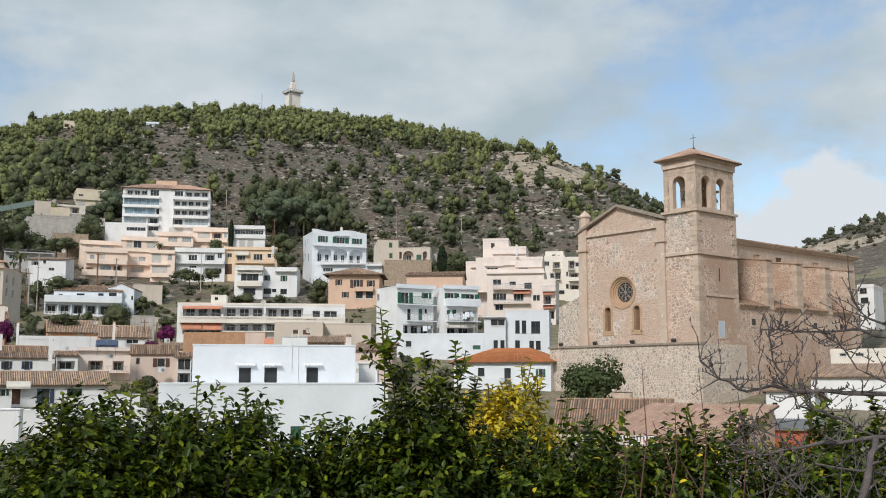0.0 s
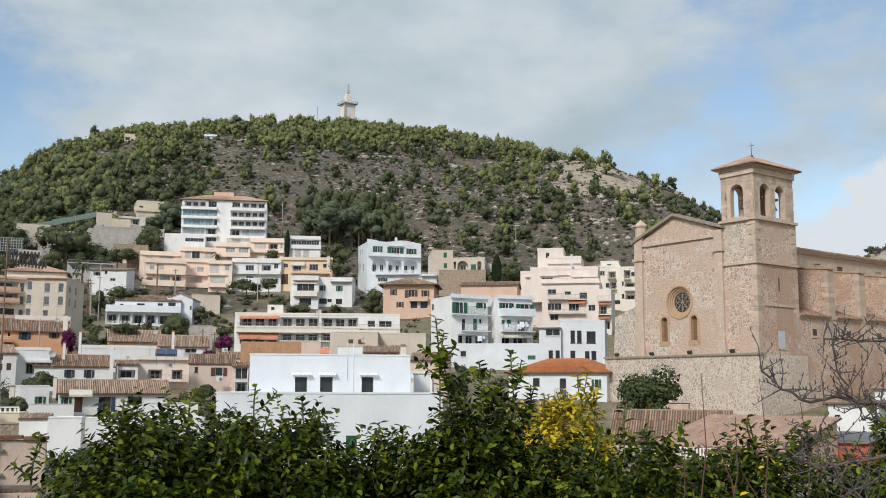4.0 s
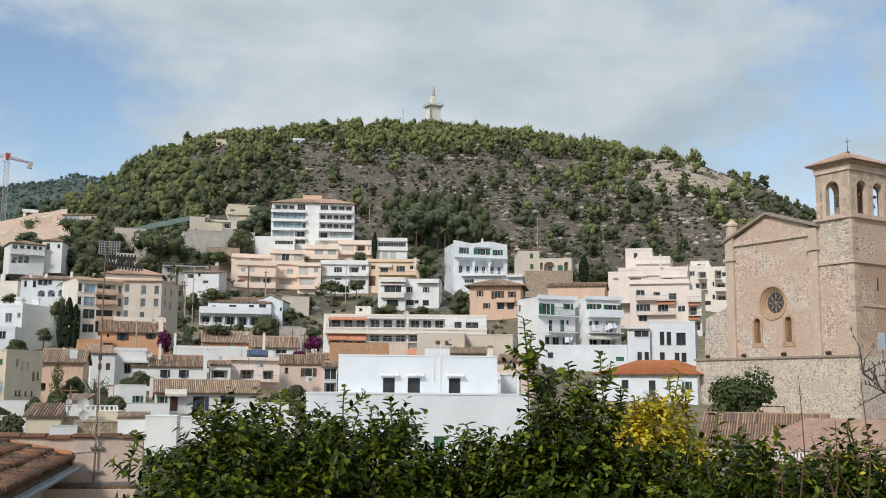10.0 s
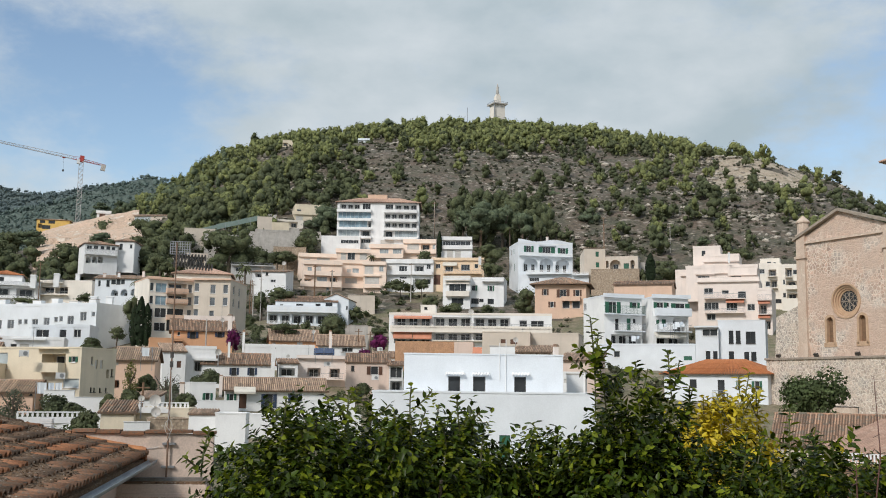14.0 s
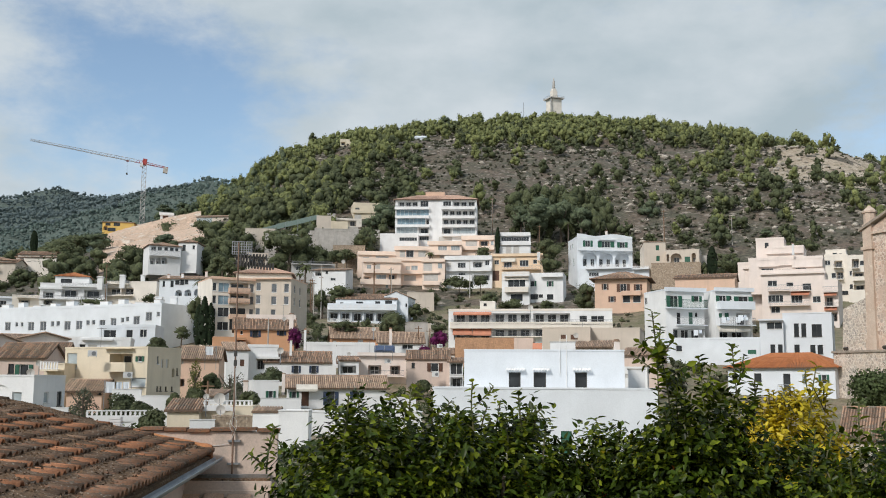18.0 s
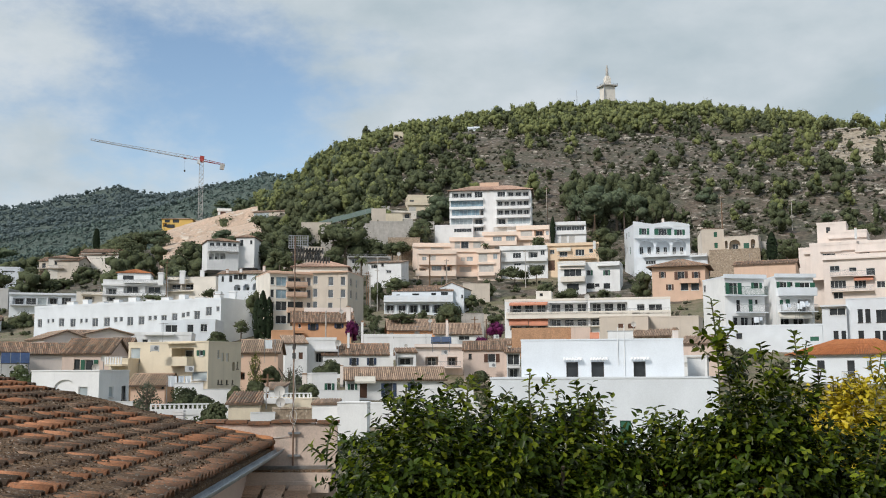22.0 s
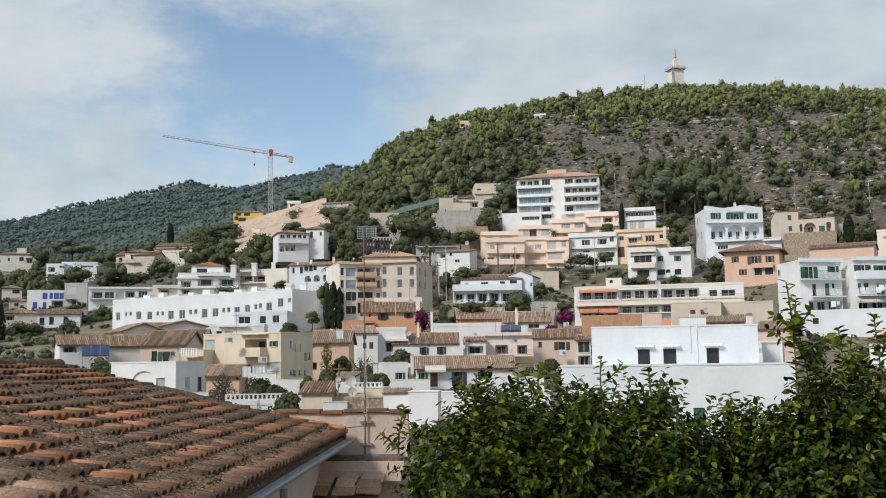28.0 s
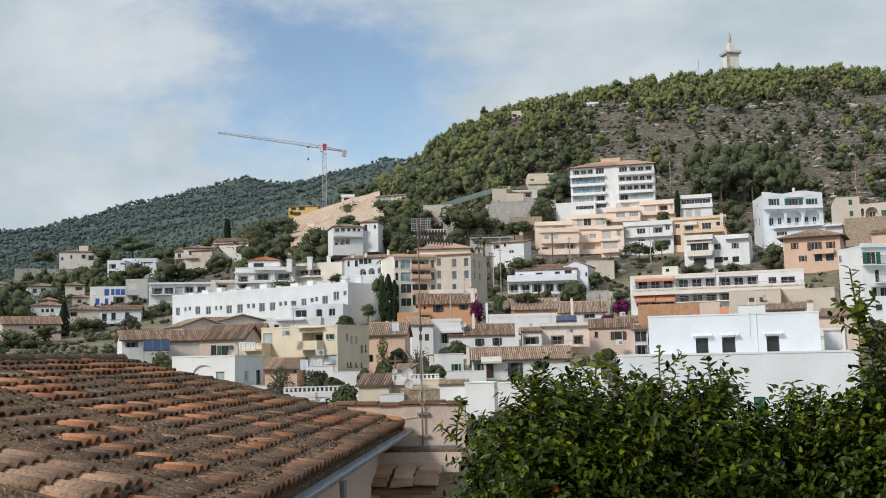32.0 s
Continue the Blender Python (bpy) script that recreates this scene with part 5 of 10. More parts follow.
house("terrace_apartments", "low pale terraces beside the apartments", (-156.10, 205.53, 17.56), 35.2, 6.18, 9.0, 2.53, "pale_cream", "flat", "F o 1.48 0.27 2.47 1.39; F r 0.98 1.99 4.95 0.90", parapet=0.2)
house("arcade_house", "long white house with arched porch and tiled roof", (-117.37, 211.51, 19.81), 15.0, 13.39, 9.0, 3.98, "skylit_white", "gx", "F wn 0.75 2.27 0.52 1.25; F wn 2.56 2.20 0.72 1.44; F wn 4.77 2.70 0.92 1.23; F w 3.57 2.65 1.12 1.22; F w 5.77 2.76 0.92 1.18; F a 3.73 0.11 1.52 1.40; F a 5.87 0.13 1.52 1.50; F a 8.11 0.24 1.32 1.50", rise=1.0, tile='roof_tile_pale')
house("round_villa", "white villa with curved glazed bay and tiled roof", (-145.00, 247.79, 31.75), 40.3, 8.61, 9.0, 5.39, "white_render", "hip", "F w 0.59 3.96 1.29 1.06; F w 2.33 4.09 1.17 1.06; F w 4.07 4.11 1.06 1.06; F w 5.59 4.13 1.07 1.06; F w 6.99 4.14 0.95 0.94; F a 0.43 0.26 1.41 1.74; F a 2.05 0.39 1.30 1.74; F a 3.56 0.52 1.30 1.75; F r 0.11 2.57 8.28 1.59; F p -0.00 2.22 8.61 0.54", base=2.6, rise=1.4)
house("round_villa", "white two-storey wing of the hillside villa", (-140.76, 252.49, 32.77), 15.1, 5.19, 8.0, 5.85, "white_render", "hip", "F wn 1.15 3.69 0.86 1.60; F w 3.90 4.03 0.73 1.14", base=2.6, rise=1.2)
house("yellow_house", "yellow house with pale roof", (-243.75, 377.68, 63.39), 22.8, 12.91, 10.0, 4.03, "yellow_render", "hip", "F wn 1.23 2.69 2.06 1.10; F wn 4.60 2.59 2.65 1.29; F wn 2.17 0.26 3.31 1.48; F o 0.48 0.57 1.61 1.79", rise=1.0, tile='roof_tile_pale', base=1.0)
house("site_hut", "white and red hut on the building site", (-232.26, 397.12, 70.86), 30.3, 5.59, 6.0, 2.55, "white_render", "flat", "F cb 1.08 0.29 2.38 1.93; F p -0.39 2.41 6.34 1.20")
house("slope_villa", "pale villa with glazed terrace above the site", (-194.26, 369.96, 63.19), 7.7, 16.20, 10.0, 3.60, "beige_render", "gx", "F gP 0.28 1.24 6.41 2.06", rise=1.2, tile='roof_tile_pale')
house("long_house", "long pale house with tiled roof and cypress", (-203.72, 272.30, 36.60), 18.8, 11.92, 9.0, 2.76, "pale_cream", "gx", "F wn 0.35 0.59 1.51 1.11; F wn 4.10 0.95 0.87 1.30; F wn 6.59 1.29 1.19 1.30", rise=1.4)
house("long_house", "low tiled house at the edge of the wood", (-209.13, 261.78, 34.01), 32.6, 8.64, 9.0, 2.49, "pale_cream", "hip", "F wn 1.75 0.53 2.23 1.33", rise=1.4)
house("hill_hut", "white tent-like hut near the hilltop", (-148.74, 508.71, 125.99), 12.3, 5.71, 6.0, 4.25, "skylit_white", "gx", "", rise=1.5, tile='skylit_white')
house("hill_house", "long pale terrace house on the upper slope", (-144.08, 507.61, 122.84), 11.9, 23.73, 7.0, 2.86, "beige_render", "flat", "", parapet=0.2)
house("hill_house", "small pale house hidden in pines", (-181.80, 485.41, 122.26), 20.5, 6.33, 7.0, 3.35, "cream_render", "flat", "F o 0.33 0.25 2.25 1.73", parapet=0.2)
house("right_house", "white house with dark window behind the church", (64.52, 155.10, 11.70), -32.6, 2.29, 8.0, 2.36, "white_render", "flat", "F wn 0.29 1.53 0.99 0.77; F gn 0.35 0.03 1.12 0.82")
house("low_roof_house", "long low house with brown tiled roof", (15.46, 94.75, -5.41), -13.3, 10.41, 9.0, 0.95, "beige_render", "gx", "", rise=2.5, tile='roof_tile', over=0.4)
house("pink_roof_house", "house with broad pink tiled roof and pierced parapet", (17.02, 82.33, -6.84), -35.8, 11.05, 12.0, 2.30, "salmon_render", "shed", "F rw 0.47 1.56 5.31 0.93", rise=2.2, tile='roof_tile_pink')
house("red_shed", "red plastered shed with corrugated roof", (29.77, 88.63, -6.33), -28.6, 4.32, 6.0, 2.11, "red_render", "shed", "", rise=0.5, tile='metal_grey')
house("white_gable", "white gable end with tiled roof", (33.43, 99.18, -2.83), -28.6, 4.51, 8.0, 1.67, "white_render", "shed", "F wn 0.57 0.34 0.48 0.36", rise=-1.0, tile='roof_tile_pale')
house("right_house", "cream house with blue-white windows", (51.20, 125.98, -0.57), -36.1, 6.88, 8.0, 3.96, "pale_cream", "flat", "F w 1.07 3.54 0.84 0.37; F w 2.91 3.51 1.07 0.40")
house("right_house", "low white house with pinkish tile roof", (44.87, 113.46, -1.60), -35.6, 8.32, 8.0, 1.91, "white_render", "shed", "", rise=1.4, tile='roof_tile_pale')
house("tiled_house", "low house with dark brown tiled roof", (-89.95, 102.13, 1.80), 47.4, 5.50, 7.0, 1.19, "white_render", "gx", "F o 0.41 0.32 1.63 0.77", rise=1.2)
house("tiled_house", "brown tiled house with chimney behind the solar panel", (-91.84, 110.70, 1.81), 43.7, 8.25, 7.0, 1.15, "pink_render", "gx", "", rise=1.4)
house("cream_house", "cream two-storey house with recessed balcony and laundry", (-56.94, 87.20, -0.64), -4.9, 9.62, 5.5, 3.91, "cream_render", "flat", "F gP 0.25 2.00 1.19 1.49; F o 5.28 1.70 2.62 1.69; F b 5.28 1.65 2.66 0.90; F sg 8.53 2.62 0.47 0.55; F gP 7.77 0.28 1.73 0.83; F wn 5.08 0.47 0.87 0.51; F p 4.82 3.83 3.32 0.04; R c 2.17 2.10 0.35 0.82; R c 2.93 2.10 0.46 0.82; R w 1.52 2.44 0.28 0.76; R an 4.02 1.20 0.43 0.87; R wn 4.78 1.38 0.26 0.72; R wn 1.60 -0.12 0.27 0.43; R wn 2.12 -0.13 0.27 0.43; R wn 3.01 -0.15 0.28 0.43; R wn 3.99 -0.17 0.25 0.44", parapet=0.15)
house("cream_house", "low cream wing with balustrade terrace", (-61.26, 85.38, -0.63), 5.7, 2.09, 4.0, 2.33, "cream_render", "flat", "F rw 0.18 1.66 1.90 0.90; F wn 0.33 0.78 0.44 0.53", parapet=0.1)
house("pink_house", "pink house with dark green door, dish and tiled roof", (-67.97, 89.13, 0.32), 19.3, 4.81, 7.0, 2.05, "dusty_pink", "gx", "F sg 2.39 0.30 0.88 1.15; F wn 1.26 0.49 0.59 1.00", rise=1.5, over=0.3)
house("tiled_house", "low brown tiled roof behind the pink house", (-68.80, 95.98, 1.86), 25.6, 2.15, 6.0, 1.08, "dusty_pink", "gx", "", rise=1.2, over=0.2)
house("arch_house", "white modern house with blind arch and glass doors", (-57.09, 72.28, -2.10), 6.3, 6.31, 5.0, 2.57, "white_render", "flat", "F gP 4.44 0.44 0.85 0.84; F n 2.13 0.48 2.15 1.40; R gP 1.62 0.37 0.77 0.93; R wn 3.74 0.09 0.77 1.22", parapet=0.12)
house("yard_wall_low", "low white yard wall beside the modern house", (-51.17, 71.70, -2.60), 25.5, 2.00, 0.3, 0.57, "white_render", "flat", "", parapet=0.04, category='wall')
house("salmon_house", "small salmon house with low tiled roof", (-56.71, 83.68, -2.14), 20.1, 3.20, 5.0, 1.32, "salmon_render", "gx", "F wn 2.88 1.04 0.24 0.21", rise=0.9, over=0.4, tile='roof_tile_pale')
house("boundary_wall", "white rendered boundary wall with stepped top", (-52.77, 84.46, -2.75), 24.0, 2.64, 0.3, 2.14, "white_render", "flat", "", parapet=0.05, category='wall')
house("boundary_wall", "white rendered boundary wall with sloping top", (-50.32, 85.36, -2.80), 22.5, 2.53, 0.3, 1.59, "white_render", "flat", "", parapet=0.05, category='wall')
house("boundary_wall", "white yard wall below a pierced balustrade", (-45.95, 72.80, -3.38), 26.3, 5.12, 0.3, 0.67, "white_render", "flat", "", parapet=0.03, category='wall')
house("yard_house", "cream shed with dark brown tiled roof", (-42.75, 77.02, -3.35), 21.0, 2.60, 4.0, 1.00, "cream_render", "shed", "", rise=0.8, over=0.25)
house("yard_house", "cream terrace house with roof terrace", (-40.15, 79.53, -3.97), 16.8, 4.46, 4.0, 2.02, "cream_render", "flat", "", parapet=0.08)
house("white_house", "small white gabled house with tiled roof", (-44.72, 85.05, -2.13), 13.7, 1.88, 4.0, 0.85, "white_render", "shed", "", rise=0.5, over=0.2, tile='roof_tile_pale')
house("stone_shed", "dark rubble stone shed wall", (-37.34, 75.35, -3.76), 32.4, 2.92, 3.0, 1.11, "rubble_stone", "flat", "", parapet=0.06)
house("boundary_wall", "short white yard wall beside the stone shed", (-39.26, 73.80, -3.53), 32.0, 1.93, 0.3, 0.64, "white_render", "flat", "", parapet=0.05, category='wall')
house("white_annex", "white yard house with tile-capped wall", (-35.09, 76.42, -3.82), 18.7, 2.03, 3.0, 1.46, "white_render", "shed", "", rise=0.25, over=0.1, tile='roof_tile_pale')
house("white_annex", "plain white box house", (-32.27, 75.48, -4.07), 17.1, 2.36, 3.0, 1.92, "white_render", "flat", "", parapet=0.08)
house("white_annex", "white house end with green window and white terrace", (-46.83, 101.84, -2.62), 30.7, 2.59, 6.0, 2.81, "white_render", "flat", "F sg 1.58 1.10 0.50 0.73", parapet=0.15)
house("terrace_wall", "white terrace parapet in front of the long house", (-43.10, 96.89, -2.44), 26.0, 4.60, 0.3, 0.95, "white_render", "flat", "", parapet=0.05, category='wall')
house("white_annex", "low white terrace wall house", (-31.89, 90.60, -3.20), 23.4, 11.27, 3.0, 0.62, "white_render", "flat", "", parapet=0.08, base=3)
house("white_annex", "white house end beside the long row", (-46.72, 101.84, -2.59), 28.6, 2.55, 5.0, 2.86, "white_render", "flat", "F sg 1.51 1.05 0.48 0.77", parapet=0.1)
house("salmon_house", "salmon house with pale tiled roof", (-58.80, 109.27, -1.24), 22.3, 4.50, 8.0, 4.00, "salmon_render", "gx", "F c 0.18 3.41 0.24 0.45; F o 0.08 0.85 0.54 0.86", rise=1.5, tile='roof_tile_pale')

# ---- the church ----
def masonry(name, tones, joint, size=0.42, bump=0.7, patch=None, plaster=None, plaster_from=0.5):
    """Rubble walling: rounded stones of several tones with pale joints, and weathered patches."""
    m = surface(name, tones[0], tones[1], size=2.5, grain=0.15, grain_size=0.1, bump=0.0, streaks=0.2, specks=patch, speck_size=5.0, speck_from=0.54)
    t = m.node_tree
    b = t.nodes["Principled BSDF"]
    old = b.inputs["Base Color"].links[0].from_socket
    geo = t.nodes.new("ShaderNodeNewGeometry")
    warp = t.nodes.new("ShaderNodeTexNoise")
    warp.inputs["Scale"].default_value = 2.2
    t.links.new(geo.outputs["Position"], warp.inputs["Vector"])
    add = t.nodes.new("ShaderNodeMix")
    add.data_type, add.blend_type = "RGBA", "LINEAR_LIGHT"
    add.inputs["Factor"].default_value = 0.12
    t.links.new(geo.outputs["Position"], add.inputs["A"])
    t.links.new(warp.outputs["Color"], add.inputs["B"])
    cells, lines = t.nodes.new("ShaderNodeTexVoronoi"), t.nodes.new("ShaderNodeTexVoronoi")
    lines.feature = "DISTANCE_TO_EDGE"
    for v in (cells, lines):
        v.inputs["Scale"].default_value = 1 / size
        t.links.new(add.outputs["Result"], v.inputs["Vector"])
    tone = t.nodes.new("ShaderNodeMapRange")
    tone.inputs["To Min"].default_value, tone.inputs["To Max"].default_value = 0.60, 1.24
    t.links.new(cells.outputs["Color"], tone.inputs["Value"])
    sc = t.nodes.new("ShaderNodeVectorMath")
    sc.operation = "SCALE"
    t.links.new(old, sc.inputs[0])
    t.links.new(tone.outputs["Result"], sc.inputs["Scale"])
    edge_f = t.nodes.new("ShaderNodeMapRange")
    edge_f.inputs["From Min"].default_value, edge_f.inputs["From Max"].default_value = 0.02, 0.13
    t.links.new(lines.outputs["Distance"], edge_f.inputs["Value"])
    mx = t.nodes.new("ShaderNodeMix")
    mx.data_type = "RGBA"
    mx.inputs["A"].default_value = (*joint, 1)
    t.links.new(edge_f.outputs["Result"], mx.inputs["Factor"])
    t.links.new(sc.outputs["Vector"], mx.inputs["B"])
    last = mx.outputs["Result"]
    if plaster:
        big = t.nodes.new("ShaderNodeTexNoise")
        big.inputs["Scale"].default_value, big.inputs["Detail"].default_value = 0.22, 6.0
        t.links.new(geo.outputs["Position"], big.inputs["Vector"])
        over = t.nodes.new("ShaderNodeMapRange")
        over.inputs["From Min"].default_value, over.inputs["From Max"].default_value = plaster_from, plaster_from + 0.09
        over.inputs["To Max"].default_value = 0.82
        t.links.new(big.outputs["Fac"], over.inputs["Value"])
        rub = t.nodes.new("ShaderNodeTexNoise")
        rub.inputs["Scale"].default_value, rub.inputs["Detail"].default_value = 1.6, 8.0
        t.links.new(geo.outputs["Position"], rub.inputs["Vector"])
        tint = t.nodes.new("ShaderNodeMix")
        tint.data_type = "RGBA"
        t.links.new(rub.outputs["Fac"], tint.inputs["Factor"])
        tint.inputs["A"].default_value = (*(c * 0.82 for c in plaster), 1)
        tint.inputs["B"].default_value = (*(c * 1.16 for c in plaster), 1)
        coat = t.nodes.new("ShaderNodeMix")
        coat.data_type = "RGBA"
        t.links.new(over.outputs["Result"], coat.inputs["Factor"])
        t.links.new(last, coat.inputs["A"])
        t.links.new(tint.outputs["Result"], coat.inputs["B"])
        last = coat.outputs["Result"]
    t.links.new(last, b.inputs["Base Color"])
    bp = t.nodes.new("ShaderNodeBump")
    bp.inputs["Strength"].default_value, bp.inputs["Distance"].default_value = bump, 0.06
    t.links.new(edge_f.outputs["Result"], bp.inputs["Height"])
    t.links.new(bp.outputs["Normal"], b.inputs["Normal"])
    return m


masonry("church_rubble", ((0.60, 0.43, 0.335), (0.55, 0.375, 0.285)), (0.76, 0.65, 0.55), 0.42, 0.7, (0.58, 0.50, 0.43), (0.60, 0.44, 0.345), 0.47)
masonry("church_pale_rubble", ((0.64, 0.53, 0.435), (0.57, 0.45, 0.36)), (0.80, 0.71, 0.61), 0.40, 0.9, (0.52, 0.455, 0.39), (0.63, 0.52, 0.425), 0.58)
# flank rubble: brown plaster patches, and stone tones darkened as its shade
masonry("church_shaded_side_rubble", ((0.53, 0.36, 0.265), (0.58, 0.43, 0.335)), (0.70, 0.57, 0.465), 0.36, 0.7, (0.47, 0.30, 0.215), (0.50, 0.335, 0.24), 0.49)
surface("ashlar", (0.60, 0.48, 0.385), (0.54, 0.41, 0.32), size=0.9, grain=0.12, grain_size=0.12, bump=0.3, streaks=0.3, specks=(0.66, 0.56, 0.46), speck_size=0.8)
surface("carved_stone", (0.54, 0.37, 0.24), (0.48, 0.32, 0.21), size=0.6, grain=0.1, grain_size=0.08, bump=0.3, streaks=0.2)
surface("grey_coping", (0.26, 0.22, 0.18), (0.36, 0.30, 0.24), size=0.5, grain=0.2, grain_size=0.1, bump=0.3)
surface("bronze", (0.16, 0.13, 0.08), rough=0.45, metal=0.8)

tone_by_object = surface("block_stone", (0.58, 0.47, 0.375), (0.52, 0.40, 0.31), size=0.5, grain=0.15, grain_size=0.08, bump=0.3, streaks=0.25)
_t = tone_by_object.node_tree
_b = _t.nodes["Principled BSDF"]
_i, _r, _s = _t.nodes.new("ShaderNodeObjectInfo"), _t.nodes.new("ShaderNodeMapRange"), _t.nodes.new("ShaderNodeVectorMath")
_s.operation = "SCALE"
_r.inputs["To Min"].default_value, _r.inputs["To Max"].default_value = 0.80, 1.15
_t.links.new(_b.inputs["Base Color"].links[0].from_socket, _s.inputs[0])
_t.links.new(_i.outputs["Random"], _r.inputs["Value"])
_t.links.new(_r.outputs["Result"], _s.inputs["Scale"])
_t.links.new(_s.outputs["Vector"], _b.inputs["Base Color"])

CHURCH = pose(30.515, 121.218, 0, 0, 0, -50)
church = thing("church", "pinkish rubble-stone church with square bell tower, rose window and buttresses", "church", CHURCH)
TAKEN.extend(((30 + 14, 128 + 14, 24), (22, 134, 16), (34, 126, 8)))


def block(name, x0, x1, y0, y1, z0, z1, material, parent=None, label=""):
    s = Shape()
    s.box(x0, x1, y0, y1, z0, z1)
    return part(name, s, material, parent or church, label)


def pierced(name, P, width, z0, z1, arches, thick, material, parent):
    """A wall with round-headed openings cut through it. arches: (left, foot, width, top)."""
    s = Shape()
    xs = sorted({0, width, *(q for a in arches for q in (a[0], a[0] + a[2]))})
    zs = sorted({z0, z1, *(q for a in arches for q in (a[1], a[3]))})
    for x0, x1 in zip(xs, xs[1:]):
        for q0, q1 in zip(zs, zs[1:]):
            if not any(a[0] < (x0 + x1) / 2 < a[0] + a[2] and a[1] < (q0 + q1) / 2 < a[3] for a in arches):
                s.prism((P(x0, q0, 0), P(x1, q0, 0), P(x1, q1, 0), P(x0, q1, 0)), P(0, 0, thick) - P(0, 0, 0))
    for u, v, w, top in arches:
        r = w / 2
        arc = [(u + r - r * math.cos(math.pi * i / 14), top - r + r * math.sin(math.pi * i / 14)) for i in range(15)]
        for half, c in ((arc[:8], (u, top)), (arc[7:], (u + w, top))):
            for p, q in zip(half, half[1:]):
                s.prism((P(*c, 0), P(*p, 0), P(*q, 0)), P(0, 0, thick) - P(0, 0, 0))
    return part(name, s, material, parent)


def build_church():
    # raised lower storey in front
    block("podium", -24.4, 0.35, -0.35, 9, -6, 4.3, "church_pale_rubble")
    block("podium_coping", -24.6, 0.5, -0.55, 0.1, 4.3, 4.55, "grey_coping")
    # west front with its gable; the rose and the lancets go through it
    s = Shape()
    x0, x1 = -18.4, -4.7
    rose, rr = (-11.7, 11.22), 1.95
    front = lambda x, z, d: Vector((x, d, z))
    lanc = [(-14.68, 6.3, 0.98, 9.4), (-9.92, 6.3, 0.98, 9.4)]
    xs = sorted({x0, x1, rose[0] - rr, rose[0] + rr, *(q for a in lanc for q in (a[0], a[0] + a[2]))})
    zs = sorted({4.5, 19.0, rose[1] - rr, rose[1] + rr, 6.3, 9.4})
    for a, b in zip(xs, xs[1:]):
        for c, d in zip(zs, zs[1:]):
            mx, mz = (a + b) / 2, (c + d) / 2
            if abs(mx - rose[0]) < rr and abs(mz - rose[1]) < rr or any(l[0] < mx < l[0] + l[2] and l[1] < mz < l[3] for l in lanc):
                continue
            s.face(front(a, c, 0), front(b, c, 0), front(b, d, 0), front(a, d, 0))
    for i in range(32):
        w0, w1 = 2 * math.pi * i / 32, 2 * math.pi * (i + 1) / 32
        p, q = [(rose[0] + rr * 0.98 * math.cos(w), rose[1] + rr * 0.98 * math.sin(w)) for w in (w0, w1)]
        c = (rose[0] + math.copysign(rr, math.cos((w0 + w1) / 2)), rose[1] + math.copysign(rr, math.sin((w0 + w1) / 2)))
        s.face(front(*p, 0), front(*q, 0), front(*c, 0))
    for l in lanc:
        r = l[2] / 2
        arc = [(l[0] + r - r * math.cos(math.pi * i / 12), l[3] - r + r * math.sin(math.pi * i / 12)) for i in range(13)]
        for half, c in ((arc[:7], (l[0], l[3])), (arc[6:], (l[0] + l[2], l[3]))):
            for p, q in zip(half, half[1:]):
                s.face(front(*c, 0), front(*p, 0), front(*q, 0))
    apex = (-12.1, 22.3)
    s.face(front(x0, 19.0, 0), front(x1, 19.0, 0), front(x1, 19.6, 0), front(*apex, 0), front(x0, 19.4, 0))
    wall_front = part("front_wall", s, "church_rubble", church)
    block("front_wall_core", x0, x1, 0.9, 1.6, 4.5, 19.0, "unlit_interior")
    # rose window: stepped rings and a dark traceried disc
    ring = Shape()
    for k, (ra, rb, d0) in enumerate(((2.15, 1.95, -0.1), (1.95, 1.72, 0.12), (1.72, 1.5, 0.30), (1.5, 1.28, 0.48))):
        for i in range(36):
            w0, w1 = 2 * math.pi * i / 36, 2 * math.pi * (i + 1) / 36
            a, b, c, d = [(rose[0] + r * math.cos(w), rose[1] + r * math.sin(w)) for r, w in ((ra, w0), (ra, w1), (rb, w1), (rb, w0))]
            ring.prism((front(*a, d0), front(*b, d0), front(*c, d0), front(*d, d0)), (0, 0.22, 0))
    rw = part("rose_window", ring, "carved_stone", church, "round rose window with stepped stone mouldings")
    disc = Shape()
    disc.prism([front(rose[0] + 1.3 * math.cos(2 * math.pi * i / 32), rose[1] + 1.3 * math.sin(2 * math.pi * i / 32), 0.62) for i in range(32)], (0, 0.05, 0))
    part("pane", disc, "window_glass", rw)
    tr = Shape()
    for i in range(8):
        w = math.pi * 2 * i / 8
        tr.tube([front(rose[0], rose[1], 0.6), front(rose[0] + 1.28 * math.cos(w), rose[1] + 1.28 * math.sin(w), 0.6)], [0.05, 0.05], 5)
        cx, cz = rose[0] + 0.85 * math.cos(w + 0.39), rose[1] + 0.85 * math.sin(w + 0.39)
        tr.tube([front(cx + 0.25 * math.cos(q), cz + 0.25 * math.sin(q), 0.6) for q in [2 * math.pi * j / 10 for j in range(11)]], [0.04] * 11, 4)
    part("tracery", tr, "grey_coping", rw)
    for l in lanc:
        f = Shape()
        for u0, u1, z0, z1 in ((l[0] - 0.3, l[0], l[1] - 0.35, l[3] - l[2] / 2), (l[0] + l[2], l[0] + l[2] + 0.3, l[1] - 0.35, l[3] - l[2] / 2), (l[0] - 0.45, l[0] + l[2] + 0.45, l[1] - 0.55, l[1] - 0.02)):
            f.box(u0, u1, -0.08, 0.5, z0, z1)
        r, cx, cz = l[2] / 2, l[0] + l[2] / 2, l[3] - l[2] / 2
